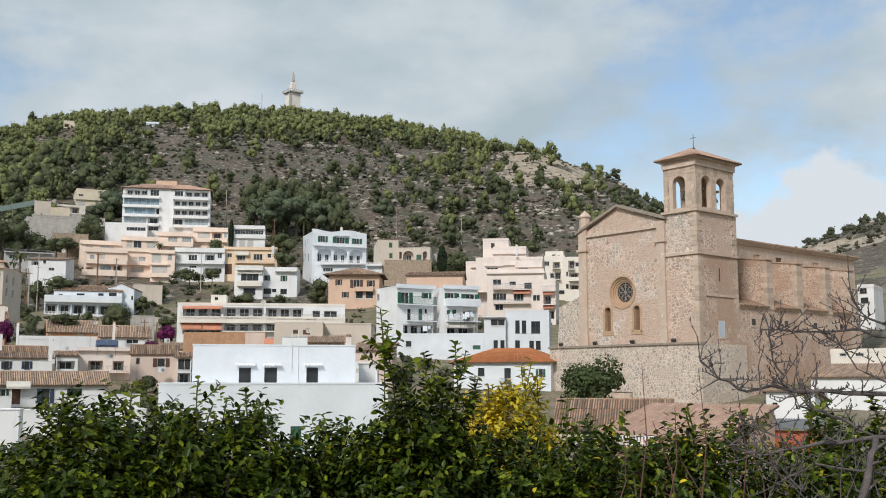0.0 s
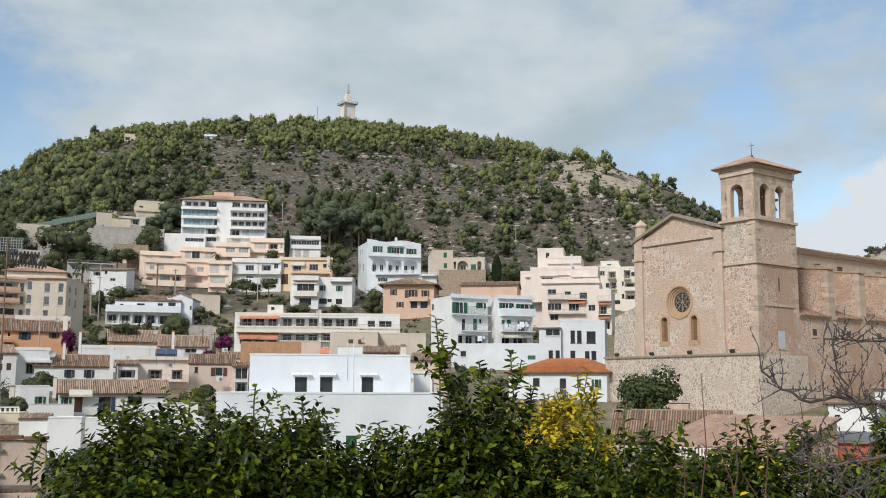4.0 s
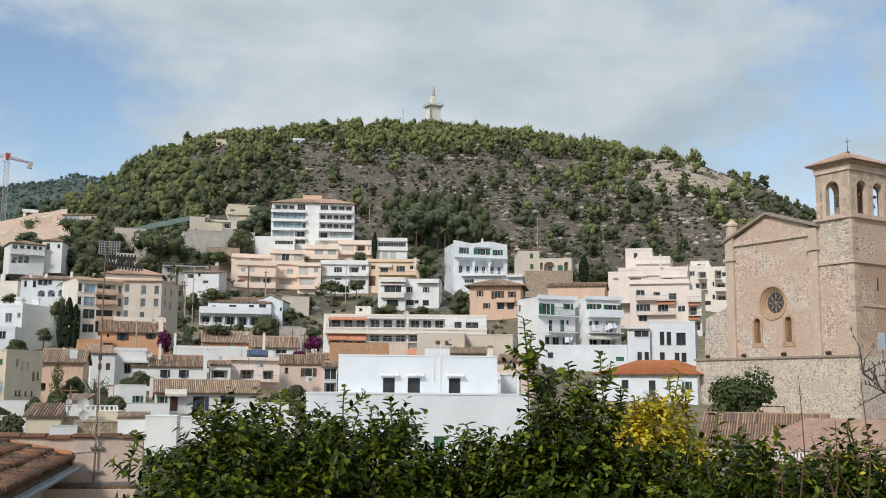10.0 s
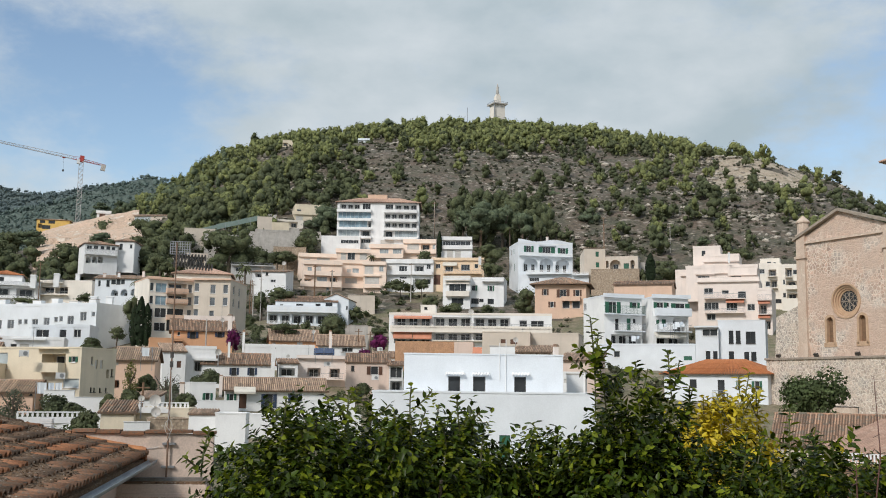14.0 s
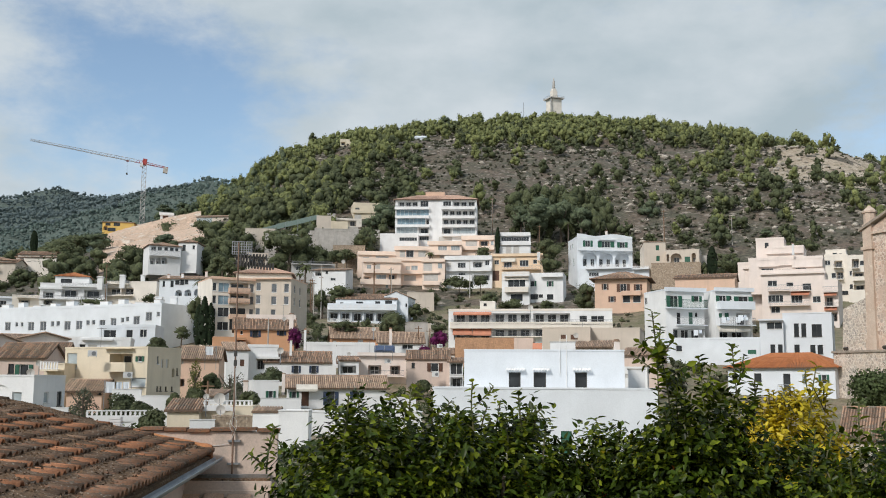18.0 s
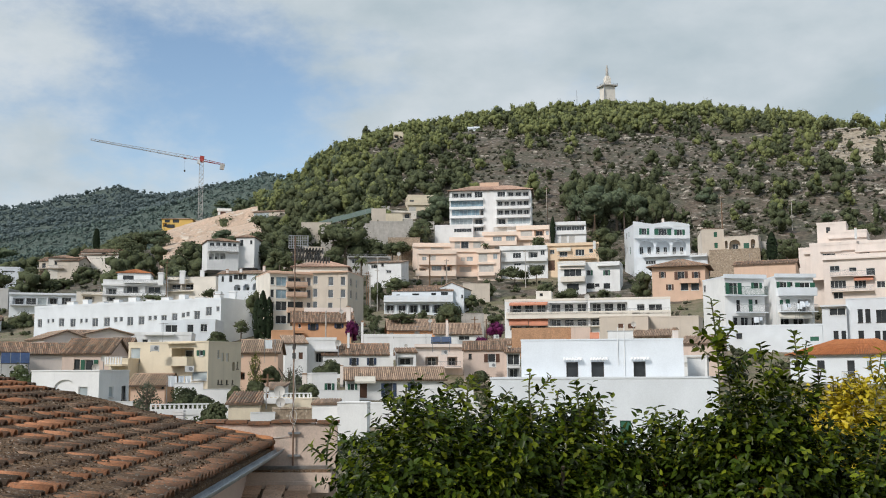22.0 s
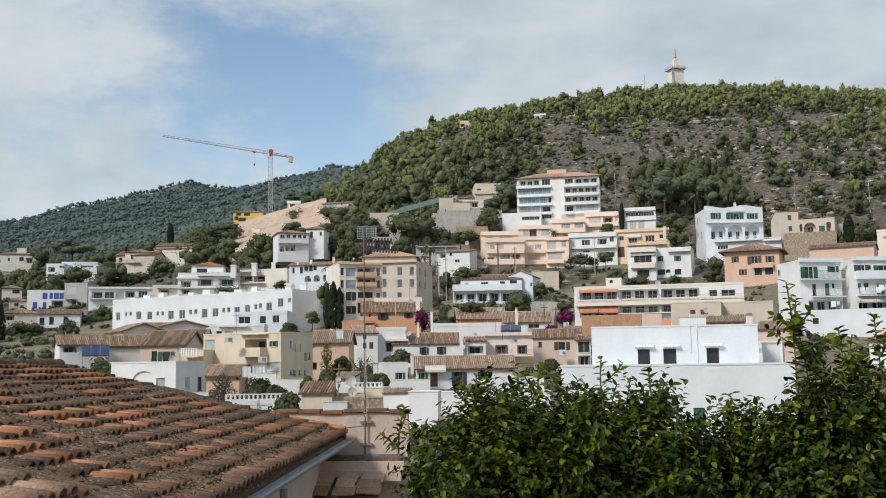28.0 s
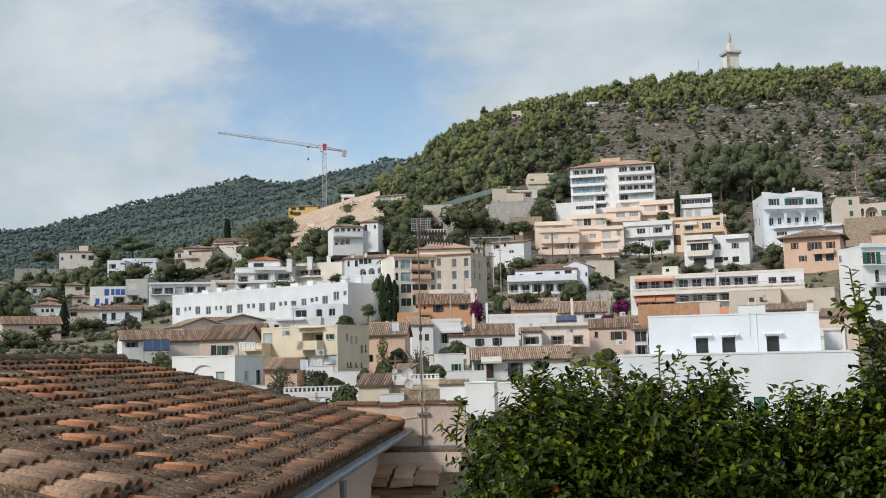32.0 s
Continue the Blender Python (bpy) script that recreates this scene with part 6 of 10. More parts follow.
        for i in range(12):
            w0, w1 = math.pi * i / 12, math.pi * (i + 1) / 12
            a, b, c, d = [(cx + q * math.cos(w), cz + q * math.sin(w)) for q, w in ((r + 0.3, w0), (r + 0.3, w1), (r, w1), (r, w0))]
            f.prism((front(*a, -0.08), front(*b, -0.08), front(*c, -0.08), front(*d, -0.08)), (0, 0.58, 0))
        lw = part("lancet_window", f, "carved_stone", church)
        g = Shape()
        g.box(l[0], l[0] + l[2], 0.42, 0.46, l[1], l[3])
        part("pane", g, "timber", lw)
    # cornices and gable copings
    block("cornice", x0 - 0.5, x1, -0.28, 0.0, 18.85, 19.15, "ashlar")
    for (xa, za), (xb, zb) in (((x0 - 0.9, 19.35), apex), (apex, (x1 + 0.3, 19.75))):
        c = Shape()
        c.prism((front(xa, za, -0.55), front(xb, zb, -0.55), front(xb, zb + 0.35, -0.55), front(xa, za + 0.35, -0.55)), (0, 1.6, 0))
        part("gable_coping", c, "grey_coping", church)
    # pilasters and the corner pinnacle
    for xa, xb, top in ((x0 - 0.5, x0 + 0.85, 20.2), (x1 - 1.2, x1 + 0.02, 19.7)):
        block("pilaster", xa, xb, -0.3, 0.6, 4.5, top, "ashlar")
        block("pilaster_base", xa - 0.15, xb + 0.15, -0.42, 0.0, 4.56, 6.0, "ashlar")
        block("pilaster_cap", xa - 0.2, xb + 0.2, -0.5, 0.4, 17.0, 17.35, "ashlar")
    p = Shape()
    p.lathe([(0.75, 20.2), (0.75, 21.6), (0.9, 21.65), (0.9, 21.85), (0.1, 22.6)], 8, (x0 + 0.15, 0.4))
    part("pinnacle", p, "ashlar", church)
    # low side wing on the far side
    s = Shape()
    s.face(front(-23.4, 4.4, 0.2), front(x0, 4.4, 0.2), front(x0, 11.4, 0.2), front(-23.0, 9.9, 0.2))
    s.face(front(-23.4, 4.4, 0.2), (-23.4, 9, 4.4), (-23.0, 9, 9.9), front(-23.0, 9.9, 0.2))
    s.face(front(-23.0, 9.9, 0.2), front(x0, 11.4, 0.2), (x0, 9, 11.4), (-23.0, 9, 9.9))
    part("side_wing", s, "church_pale_rubble", church)
    # floodlights on the ledge
    for x in (-22.3, -16.2, -10.0, -3.6):
        f = Shape()
        f.box(-0.28, 0.28, -0.16, 0.16, 0.12, 0.5, pose(x, -0.25, 4.55, 25))
        f.box(-0.05, 0.05, -0.05, 0.05, 4.5, 4.75, pose(x, -0.25, 0))
        part("floodlight", f, "dark_frame", church)
    # bell tower
    W, D = 4.85, 8.1
    tower = part("tower", Shape(), "church_rubble", church, "square bell tower of rubble with pale quoins")
    # each stage's side takes a darker rubble than its front, shade by colour
    for a, z0, z1, m1, m2 in ((0.0, 4.5, 15.2, "church_rubble", "church_shaded_side_rubble"), (0.08, 15.2, 20.5, "church_pale_rubble", "church_rubble")):
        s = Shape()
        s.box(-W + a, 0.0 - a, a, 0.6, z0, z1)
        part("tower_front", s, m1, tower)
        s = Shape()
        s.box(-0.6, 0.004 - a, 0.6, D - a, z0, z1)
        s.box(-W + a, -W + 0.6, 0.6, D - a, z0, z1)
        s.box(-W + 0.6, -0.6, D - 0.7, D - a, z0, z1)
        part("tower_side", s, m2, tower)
    s = Shape()
    s.box(-0.7, 0.003, -0.003, 8.0, -6, 4.5)
    part("tower_foot", s, "church_shaded_side_rubble", tower)
    # dressed corner stones
    for k in range(26):
        z = 4.55 + k * 0.61
        if 15.0 < z < 15.3:
            continue
        ln = 0.95 if k % 2 else 0.55
        q = Shape()
        q.box(-ln, 0.035, -0.035, 1.5 - ln, z, z + 0.58)
        part("quoin", q, "block_stone", tower)
        q = Shape()
        q.box(-0.1, 0.03, D - (1.5 - ln), D + 0.03, z, z + 0.58)
        part("quoin", q, "block_stone", tower)
    for z, o in ((15.1, 0.22), (20.35, 0.25)):
        s = Shape()
        s.box(-W - o, o, -o, D + o, z, z + 0.3)
        part("string_course", s, "ashlar", tower)
    s = Shape()
    s.box(-0.1, 0.12, 1.2, 7.2, 10.1, 10.4)
    part("string_course", s, "ashlar", tower)
    s = Shape()
    s.box(-0.1, 0.1, 0.3, 8.0, 4.2, 4.4)
    part("string_course", s, "ashlar", tower)
    # belfry
    a = 0.12
    pierced("belfry_wall", lambda u, v, d: Vector((-W + a + u, a + d, v)), W - 2 * a, 20.6, 26.3, [(1.25, 20.95, 1.85, 24.95)], 0.7, "ashlar", tower)
    pierced("belfry_wall", lambda u, v, d: Vector((-a - d, a + u, v)), D - 2 * a, 20.6, 26.3, [(1.25, 20.95, 1.95, 24.95), (4.25, 20.95, 1.95, 24.95)], 0.7, "ashlar", tower)
    pierced("belfry_wall", lambda u, v, d: Vector((-W + a + d, a + u, v)), D - 2 * a, 20.6, 26.3, [(1.25, 20.95, 1.95, 24.95), (4.25, 20.95, 1.95, 24.95)], 0.7, "ashlar", tower)
    pierced("belfry_wall", lambda u, v, d: Vector((-W + a + u, D - a - d, v)), W - 2 * a, 20.6, 26.3, [(1.25, 20.95, 1.85, 24.95)], 0.7, "ashlar", tower)
    rng = random.Random(4)
    for k in range(11):
        z = 20.75 + k * 0.48
        for face, span, gaps in (("f", W, ((1.25, 3.1),)), ("s", D, ((1.25, 3.2), (4.25, 6.2)))):
            u = 0.0
            while u < span - 0.2:
                ln = min(rng.uniform(0.55, 0.95), span - u)
                if z < 24.9 and any(u + ln > q0 - 0.0 and u < q1 + 0.24 for q0, q1 in gaps):
                    u += 0.25
                    continue
                q = Shape()
                o = rng.uniform(0.012, 0.04)
                if face == "f":
                    q.box(-W + u + 0.012, -W + u + ln - 0.012, a - o, a + 0.1, z + 0.012, z + 0.468)
                else:
                    q.box(-a - 0.1, -a + o, u + 0.012, u + ln - 0.012, z + 0.012, z + 0.468)
                part("block", q, "block_stone", tower)
                u += ln
    for x, y in ((-W / 2, 1.4), (-1.3, 2.4), (-1.3, 5.5)):
        b = Shape()
        b.lathe([(0.55, 22.1), (0.52, 22.2), (0.36, 22.6), (0.3, 23.0), (0.2, 23.2), (0.05, 23.25)], 12, (x, y))
        bell = part("bell", b, "bronze", tower)
        y2 = Shape()
        y2.box(x - 0.75, x + 0.75, y - 0.14, y + 0.14, 23.2, 23.5)
        part("yoke", y2, "timber", bell)
    s = Shape()
    s.box(-W - 0.1, 0.1, -0.1, D + 0.1, 26.0, 26.86)
    s.box(-W - 0.45, 0.45, -0.45, D + 0.45, 26.85, 27.1)
    part("tower_cornice", s, "ashlar", tower)
    for i in range(12):
        for x0c, y0c, dx in ((-W + 0.2 + i * 0.4, -0.28, True), (0.0, 0.2 + i * 0.66, False)):
            b = Shape()
            b.box(x0c, x0c + (0.16 if dx else 0.28), y0c, y0c + (0.28 if dx else 0.16), 26.62, 26.85)
            part("corbel", b, "ashlar", tower)
    sl, rb = Shape(), Shape()
    e = 0.75
    c = [(-W - e, -e, 27.1), (e, -e, 27.1), (e, D + e, 27.1), (-W - e, D + e, 27.1)]
    r0, r1 = (-W / 2, 2.6, 28.7), (-W / 2, D - 2.6, 28.7)
    for i, (p, q) in enumerate(((r0, r0), (r1, r0), (r1, r1), (r0, r1))):
        tiled_slope(sl, rb, c[i], c[(i + 1) % 4], p, q, 0.26)
    for q, r in zip(c, (r0, r0, r1, r1)):
        rb.tube([q, r], [0.12, 0.12])
    roof = part("tower_roof", sl, "tile_gap_shade", tower)
    tagged(part("roof_tiles", rb, "roof_tile_pink", roof), kind="stuff")
    cr = Shape()
    m = (-W / 2, 3.2)
    cr.lathe([(0.28, 28.5), (0.22, 28.9), (0.06, 29.0)], 8, m)
    cr.tube([(*m, 28.9), (*m, 30.7)], [0.04, 0.03])
    cr.tube([(m[0] - 0.4, m[1], 30.2), (m[0] + 0.4, m[1], 30.2)], [0.03, 0.03])
    part("cross", cr, "dark_frame", tower)
    # shuttered and walled-up openings in the tower's flank
    for y0, y1, z0, z1, mat, nm in ((3.75, 5.0, 5.25, 7.2, "pale_blue_render", "blue_shutter"), (3.55, 5.25, 1.05, 2.75, "timber", "window")):
        f = Shape()
        f.box(-0.05, 0.09, y0 - 0.12, y1 + 0.12, z0 - 0.25, z0)
        fr = part(nm, f, "ashlar", tower)
        g = Shape()
        for k in range(7):
            zz = z0 + (z1 - z0) * k / 7
            g.box(0.0, 0.05, y0, y1, zz + 0.02, zz + (z1 - z0) / 7 - 0.02)
        g.box(-0.05, 0.02, y0, y1, z0, z1)
        part("panel", g, mat, fr)
    # a dark plate on the wall, its colour giving the slit's inner darkness
    sl2 = Shape()
    sl2.box(-0.05, 0.03, 4.15, 4.35, 12.0, 13.6)
    part("slit_window", sl2, "unlit_interior", tower)
    # nave, buttresses, aisle
    N0, N1 = 8.1, 45.5
    holes = [(4.0 + N0, 16.2), (10.5 + N0, 16.2), (16.0 + N0, 16.2), (25.5 + N0, 16.3)]
    s = Shape()
    xs = sorted({N0 - 4, N1, *(q for h in holes for q in (h[0], h[0] + 1.5))})
    for a0, a1 in zip(xs, xs[1:]):
        cut = any(h[0] <= (a0 + a1) / 2 <= h[0] + 1.5 for h in holes)
        for z0, z1 in (((-4, 15.7), (16.9, 18.2)) if cut else ((-4, 18.2),)):
            s.face((-4.5, a0, z0), (-4.5, a1, z0), (-4.5, a1, z1), (-4.5, a0, z1))
        if cut:
            s.face((-4.9, a0, 15.7), (-4.9, a1, 15.7), (-4.9, a1, 16.9), (-4.9, a0, 16.9))
            for q in (a0, a1):
                s.face((-4.5, q, 15.7), (-4.9, q, 15.7), (-4.9, q, 16.9), (-4.5, q, 16.9))
    s.face((-4.5, N1, -4), (-18, N1, -4), (-18, N1, 18.2), (-4.5, N1, 18.2))
    part("nave_wall", s, "ashlar", church)
    for h in holes:
        p = Shape()
        p.box(-4.62, -4.56, h[0] + 0.15, h[0] + 1.35, 15.8, 16.8)
        part("blocked_window", p, "brown_paint" if h[0] > 23 and h[0] < 25 else "carved_stone", church)
    s = Shape()
    s.box(-4.6, -4.15, N0, N1 + 0.4, 18.0, 18.2)
    s.box(-4.6, -3.95, N0, N1 + 0.6, 18.2, 18.45)
    part("nave_cornice", s, "ashlar", church)
    sl, rb = Shape(), Shape()
    tiled_slope(sl, rb, (-3.8, N0, 18.5), (-3.8, N1 + 0.7, 18.5), (-11.5, N1 + 0.7, 19.9), (-11.5, N0, 19.9), 0.3)
    tiled_slope(sl, rb, (-19, N1 + 0.7, 18.5), (-19, N0, 18.5), (-11.5, N0, 19.9), (-11.5, N1 + 0.7, 19.9), 0.6)
    nroof = part("nave_roof", sl, "roof_tile_pale", church)
    tagged(part("roof_tiles", rb, "roof_tile_pale", nroof), kind="stuff")
    for v in (15.9, 23.0, 30.2, 36.6):
        b = Shape()
        b.prism([(0.0, v - 1.3, -4), (-4.5, v - 1.3, -4), (-4.5, v - 1.3, 15.9), (0.0, v - 1.3, 15.4)], (0, 1.3, 0))
        bt = part("buttress", b, "church_shaded_side_rubble", church)
        c = Shape()
        c.prism([(0.15, v - 1.42, 15.4), (-4.5, v - 1.42, 15.95), (-4.5, v - 1.42, 16.15), (0.15, v - 1.42, 15.6)], (0, 1.55, 0))
        part("tile_cap", c, "roof_tile_pale", bt)
        for k in range(16):
            q = Shape()
            ln = 0.9 if k % 2 else 0.5
            q.box(-ln, 0.03, v - 1.33, v + 0.03, 4.6 + k * 0.66, 4.6 + k * 0.66 + 0.62)
            part("quoin", q, "block_stone", bt)
    s = Shape()
    s.box(-4.4, -0.02, 8.0, 38.0, -5, 9.3)
    part("aisle_wall", s, "church_shaded_side_rubble", church)
    last = 8.1
    for v in (14.6, 21.7, 28.9, 35.3):
        sl, rb = Shape(), Shape()
        tiled_slope(sl, rb, (0.35, last, 9.3), (0.35, v, 9.3), (-4.5, v, 11.0), (-4.5, last, 11.0), 0.28)
        ar = part("aisle_roof", sl, "roof_tile", church)
        tagged(part("roof_tiles", rb, "roof_tile", ar), kind="stuff")
        w = Shape()
        w.box(-0.1, 0.06, (last + v) / 2 - 0.9, (last + v) / 2 + 0.5, 6.6, 8.0)
        wn = part("small_window", w, "ashlar", church)
        # dark plate in place of a hole, coloured as its shade
        w = Shape()
        w.box(0.0, 0.08, (last + v) / 2 - 0.6, (last + v) / 2 + 0.2, 6.9, 7.7)
        part("opening", w, "unlit_interior", wn)
        last = v + 1.3
    s = Shape()
    s.box(-0.05, 0.12, 8.0, 38.0, 9.0, 9.3)
    part("aisle_cornice", s, "ashlar", church)
    # door in the podium
    d = Shape()
    d.box(-13.4, -11.2, -0.42, -0.352, -5.6, -2.5)
    door = part("door", d, "door_wood", church, "brown wooden door")
    for k in range(5):
        d = Shape()
        d.box(-13.36 + k * 0.44, -12.98 + k * 0.44, -0.45, -0.422, -5.5, -2.56)
        part("board", d, "door_wood", door)
    d = Shape()
    d.box(-14.2, -13.42, -0.5, -0.352, -5.8, -2.45)
    d.box(-11.18, -10.4, -0.5, -0.352, -5.8, -2.45)
    d.box(-14.2, -10.4, -0.5, -0.352, -2.45, -1.6)
    part("door_surround", d, "ashlar", church)
    d = Shape()
    d.tube([(-24.4, -0.4, -3.9), (-14.3, -0.4, -3.6), (-14.3, -0.4, -1.45), (-10.2, -0.4, -1.45), (-10.2, -0.4, -5.0), (0.2, -0.4, -5.1)], [0.06] * 6, 6)
    part("cable_duct", d, "dark_frame", church)


surface("door_wood", (0.33, 0.19, 0.09), (0.27, 0.15, 0.07), size=0.4, grain=0.15, grain_size=0.05)
build_church()


# ---- the monument on the summit ----
def monument():
    d, a = 660.0, radians(8.62)
    x, y = -math.sin(a) * d, math.cos(a) * d
    z = ground_z(x, y)
    top = d * math.tan(radians(15.85))
    e = thing("hilltop_monument", "pale square tower with platform and a statue on top", "monument", pose(x, y, 0, 0, 0, 38))
    s = Shape()
    s.box(-3.7, 3.7, -3.7, 3.7, z - 3, top)
    part("shaft", s, "pale_cream", e)
    s = Shape()
    s.box(-5.1, 5.1, -5.1, 5.1, top, top + 0.8)
    part("platform", s, "concrete", e)
    for k in range(4):
        r = Shape()
        r.box(-5.0, 5.0, -5.05, -4.95, top + 1.6, top + 1.75, pose(0, 0, 0, 0, 0, 90 * k))
        for i in range(7):
            r.box(-5.0 + i * 1.63, -4.88 + i * 1.63, -5.05, -4.95, top + 0.8, top + 1.6, pose(0, 0, 0, 0, 0, 90 * k))
        part("railing", r, "rail_metal", e)
    s = Shape()
    s.box(-1.75, 1.75, -1.75, 1.75, top + 0.8, top + 6.2)
    s.box(-1.2, 1.2, -1.2, 1.2, top + 6.2, top + 7.6)
    part("pedestal", s, "pale_cream", e)
    f = Shape()
    f.lathe([(0.85, top + 7.6), (1.0, top + 9), (0.8, top + 11), (0.95, top + 12.4), (0.4, top + 13.4), (0.5, top + 14.1), (0.3, top + 14.9)], 10)
    solid("statue", f, "concrete", "plain grey draped stone figure on a pedestal", "statue", pose(x, y, 0, 0, 0, 38), smooth=True)
    s = Shape()
    s.box(-4.9, -4.4, -4.6, -4.2, z, top)
    part("ladder", s, "rail_metal", e)
    m = Shape()
    mx, my = -math.sin(radians(10.35)) * 655, math.cos(radians(10.35)) * 655
    mz = ground_z(mx, my)
    m.tube([(mx, my, mz), (mx, my, 655 * math.tan(radians(15.75)))], [0.25, 0.15], 5)
    for k in range(8):
        m.box(mx - 0.5, mx + 0.5, my - 0.1, my + 0.1, mz + 6 + k * 2.0, mz + 6.2 + k * 2.0)
    solid("radio_mast", m, "metal_grey", "thin grey lattice radio mast on the hilltop", "mast")


monument()


# ---- trees ----
RNG = np.random.default_rng(7)


def icosphere(split):
    """Corners and triangles of a unit ball."""
    bm = bmesh.new()
    bmesh.ops.create_icosphere(bm, subdivisions=split, radius=1.0)
    v = np.array([tuple(q.co) for q in bm.verts])
    f = np.array([[q.index for q in t.verts] for t in bm.faces])
    bm.free()
    return v, f


BALLS = {1: icosphere(1), 2: icosphere(2)}


def quads_for(n):
    return np.arange(n * 4).reshape(-1, 4)


def leafy_crown(centre, radii, rng, lobes=7, fringe=50, size=0.3, split=1, spread=0.56):
    """A crown of uneven boughs with loose sprays of leaves standing off them: corners and triangles."""
    bv, bf = BALLS[split]
    radii, c = np.array(radii, float), np.array(centre, float)
    d = rng.normal(size=(lobes, 3))
    d /= np.linalg.norm(d, axis=1)[:, None]
    at = d * spread * rng.uniform(0.45, 1.0, (lobes, 1)) ** 0.5
    at[0] = 0.0
    at[:, :2] *= np.clip(1.0 - 0.45 * at[:, 2:], 0.4, 1.3)
    big = rng.uniform(0.32, 0.50, (lobes, 1)) * np.array([1.0, 1.0, 0.92])
    big[0] = 0.5
    v = bv[None] * (0.66 + rng.normal(size=(lobes, len(bv), 1)) * 0.12) * big[:, None] + at[:, None]
    tris = (bf[None] + (np.arange(lobes) * len(bv))[:, None, None]).reshape(-1, 3)
    pick = rng.integers(0, lobes, fringe)
    e = rng.normal(size=(fringe, 3)) + at[pick] * 0.9
    e /= np.linalg.norm(e, axis=1)[:, None]
    p = (at[pick] + e * big[pick] * rng.uniform(0.66, 1.14, (fringe, 1))) * radii + c
    n = e + rng.normal(size=(fringe, 3)) * 0.42 + np.array([0, 0, 0.2])
    u = np.cross(n, rng.normal(size=(fringe, 3)))
    u /= np.linalg.norm(u, axis=1)[:, None]
    w = np.cross(n / np.linalg.norm(n, axis=1)[:, None], u)
    s = size * rng.uniform(0.6, 1.3, (fringe, 1))
    t = s * rng.uniform(0.5, 1.0, (fringe, 1))
    card = np.stack([p - u * s - w * t * 0.6, p + u * s * 0.7 - w * t, p + u * s + w * t * 0.7, p - u * s * 0.8 + w * t], 1).reshape(-1, 3)
    q = (np.array([[0, 1, 2], [0, 2, 3]])[None] + (np.arange(fringe) * 4)[:, None, None]).reshape(-1, 3)
    body = v.reshape(-1, 3) * radii + c
    return np.concatenate([body, card]), np.concatenate([tris, q + len(body)])


def crown_mesh(name, crowns, material):
    n, vs, fs = 0, [], []
    for v, f in crowns:
        vs.append(v)
        fs.append(f + n)
        n += len(v)
    me = mesh_of(name, np.concatenate(vs), np.concatenate(fs), material)
    me.shade_smooth()
    return me


def free(x, y, margin=0.0):
    return all((x - a) ** 2 + (y - b) ** 2 > (r + margin) ** 2 for a, b, r in TAKEN)


def in_view_of_house(x, y, reach=70.0):
    """Gardens in front of the houses stay open."""
    r, az = math.hypot(x, y), math.atan2(-x, y)
    for a, b, rad in TAKEN:
        rh = math.hypot(a, b)
        if rh - reach < r < rh and abs(math.atan2(-a, b) - az) < rad / rh * 1.05:
            return True
    return False


def wood(name, label, material, az0, az1, r0, r1, count, height, lobes, fringe, size, keep, seed, kind="stuff", lift=0.42, reach=70.0, wide=(0.36, 0.52), hollow=False):
    """A wood of many crowns as one piece of stuff. keep(az, r, x, y) gives the chance that a tree stands there."""
    rng = np.random.default_rng(seed)
    crowns = []
    tries = 0
    while len(crowns) < count and tries < count * 12:
        tries += 1
        az, r = rng.uniform(az0, az1), math.sqrt(rng.uniform(r0 * r0, r1 * r1))
        x, y = -math.sin(radians(az)) * r, math.cos(radians(az)) * r
        if rng.uniform() > keep(az, r, x, y) or not free(x, y, 1.5) or (height > 4 and r < 520 and in_view_of_house(x, y, reach)) or on_site(x, y, ground_z(x, y)):
            continue
        h = height * rng.uniform(0.5, 1.3)
        w = h * rng.uniform(*wide)
        v, f = leafy_crown((x, y, ground_z(x, y) + h * lift), (w, w, h * 0.6), rng, lobes, fringe, size * rng.uniform(0.8, 1.2))
        crowns.append((v, f[lobes * 20:] if hollow else f))
    if crowns:
        solid(name, crown_mesh(name, crowns, material), material, label, "trees", kind=kind)


def patchy(x, y, scale, lo, hi):
    return min(max((noise.fractal(Vector((x, y, 3)) / scale, 1, 2, 3) - lo) / (hi - lo), 0), 1)


def crest(az):
    """Where the closed belt of pines along the hilltop begins, in metres out."""
    return float(np.interp(az, (-9, -5, -1, 3, 8, 14, 19, 24), (572, 548, 515, 492, 478, 470, 440, 400)))


def on_hill(az, r, x, y):
    """Light green pines: a closed belt on the crest, a wooded flank, and a loose tongue of trees down the right slope."""
    if r > crest(az):
        return 1.0
    if az > 20.5:
        return 0.55
    if -4.2 < az < 2.5 and r > 395:
        return 0.34 * patchy(x, y, 40, -0.25, 0.2)
    if -9 < az < -3.5 and r > 415:
        return 0.08
    return 0.03 + 0.06 * patchy(x, y, 45, 0.0, 0.35)


def on_hill_dark(az, r, x, y):
    """Dark holm oaks and pines: the flank, a few clumps, and single round trees on the open slope."""
    if r > crest(az):
        return 0.30
    if az > 16.5:
        return 0.75
    if -9 < az < -3.5 and r > 415:
        return 0.10
    if -4.2 < az < 2.5:
        return 0.10 + 0.30 * patchy(x + 300, y, 40, 0.0, 0.3)
    return 0.05 + 0.22 * patchy(x + 300, y, 40, 0.12, 0.4)


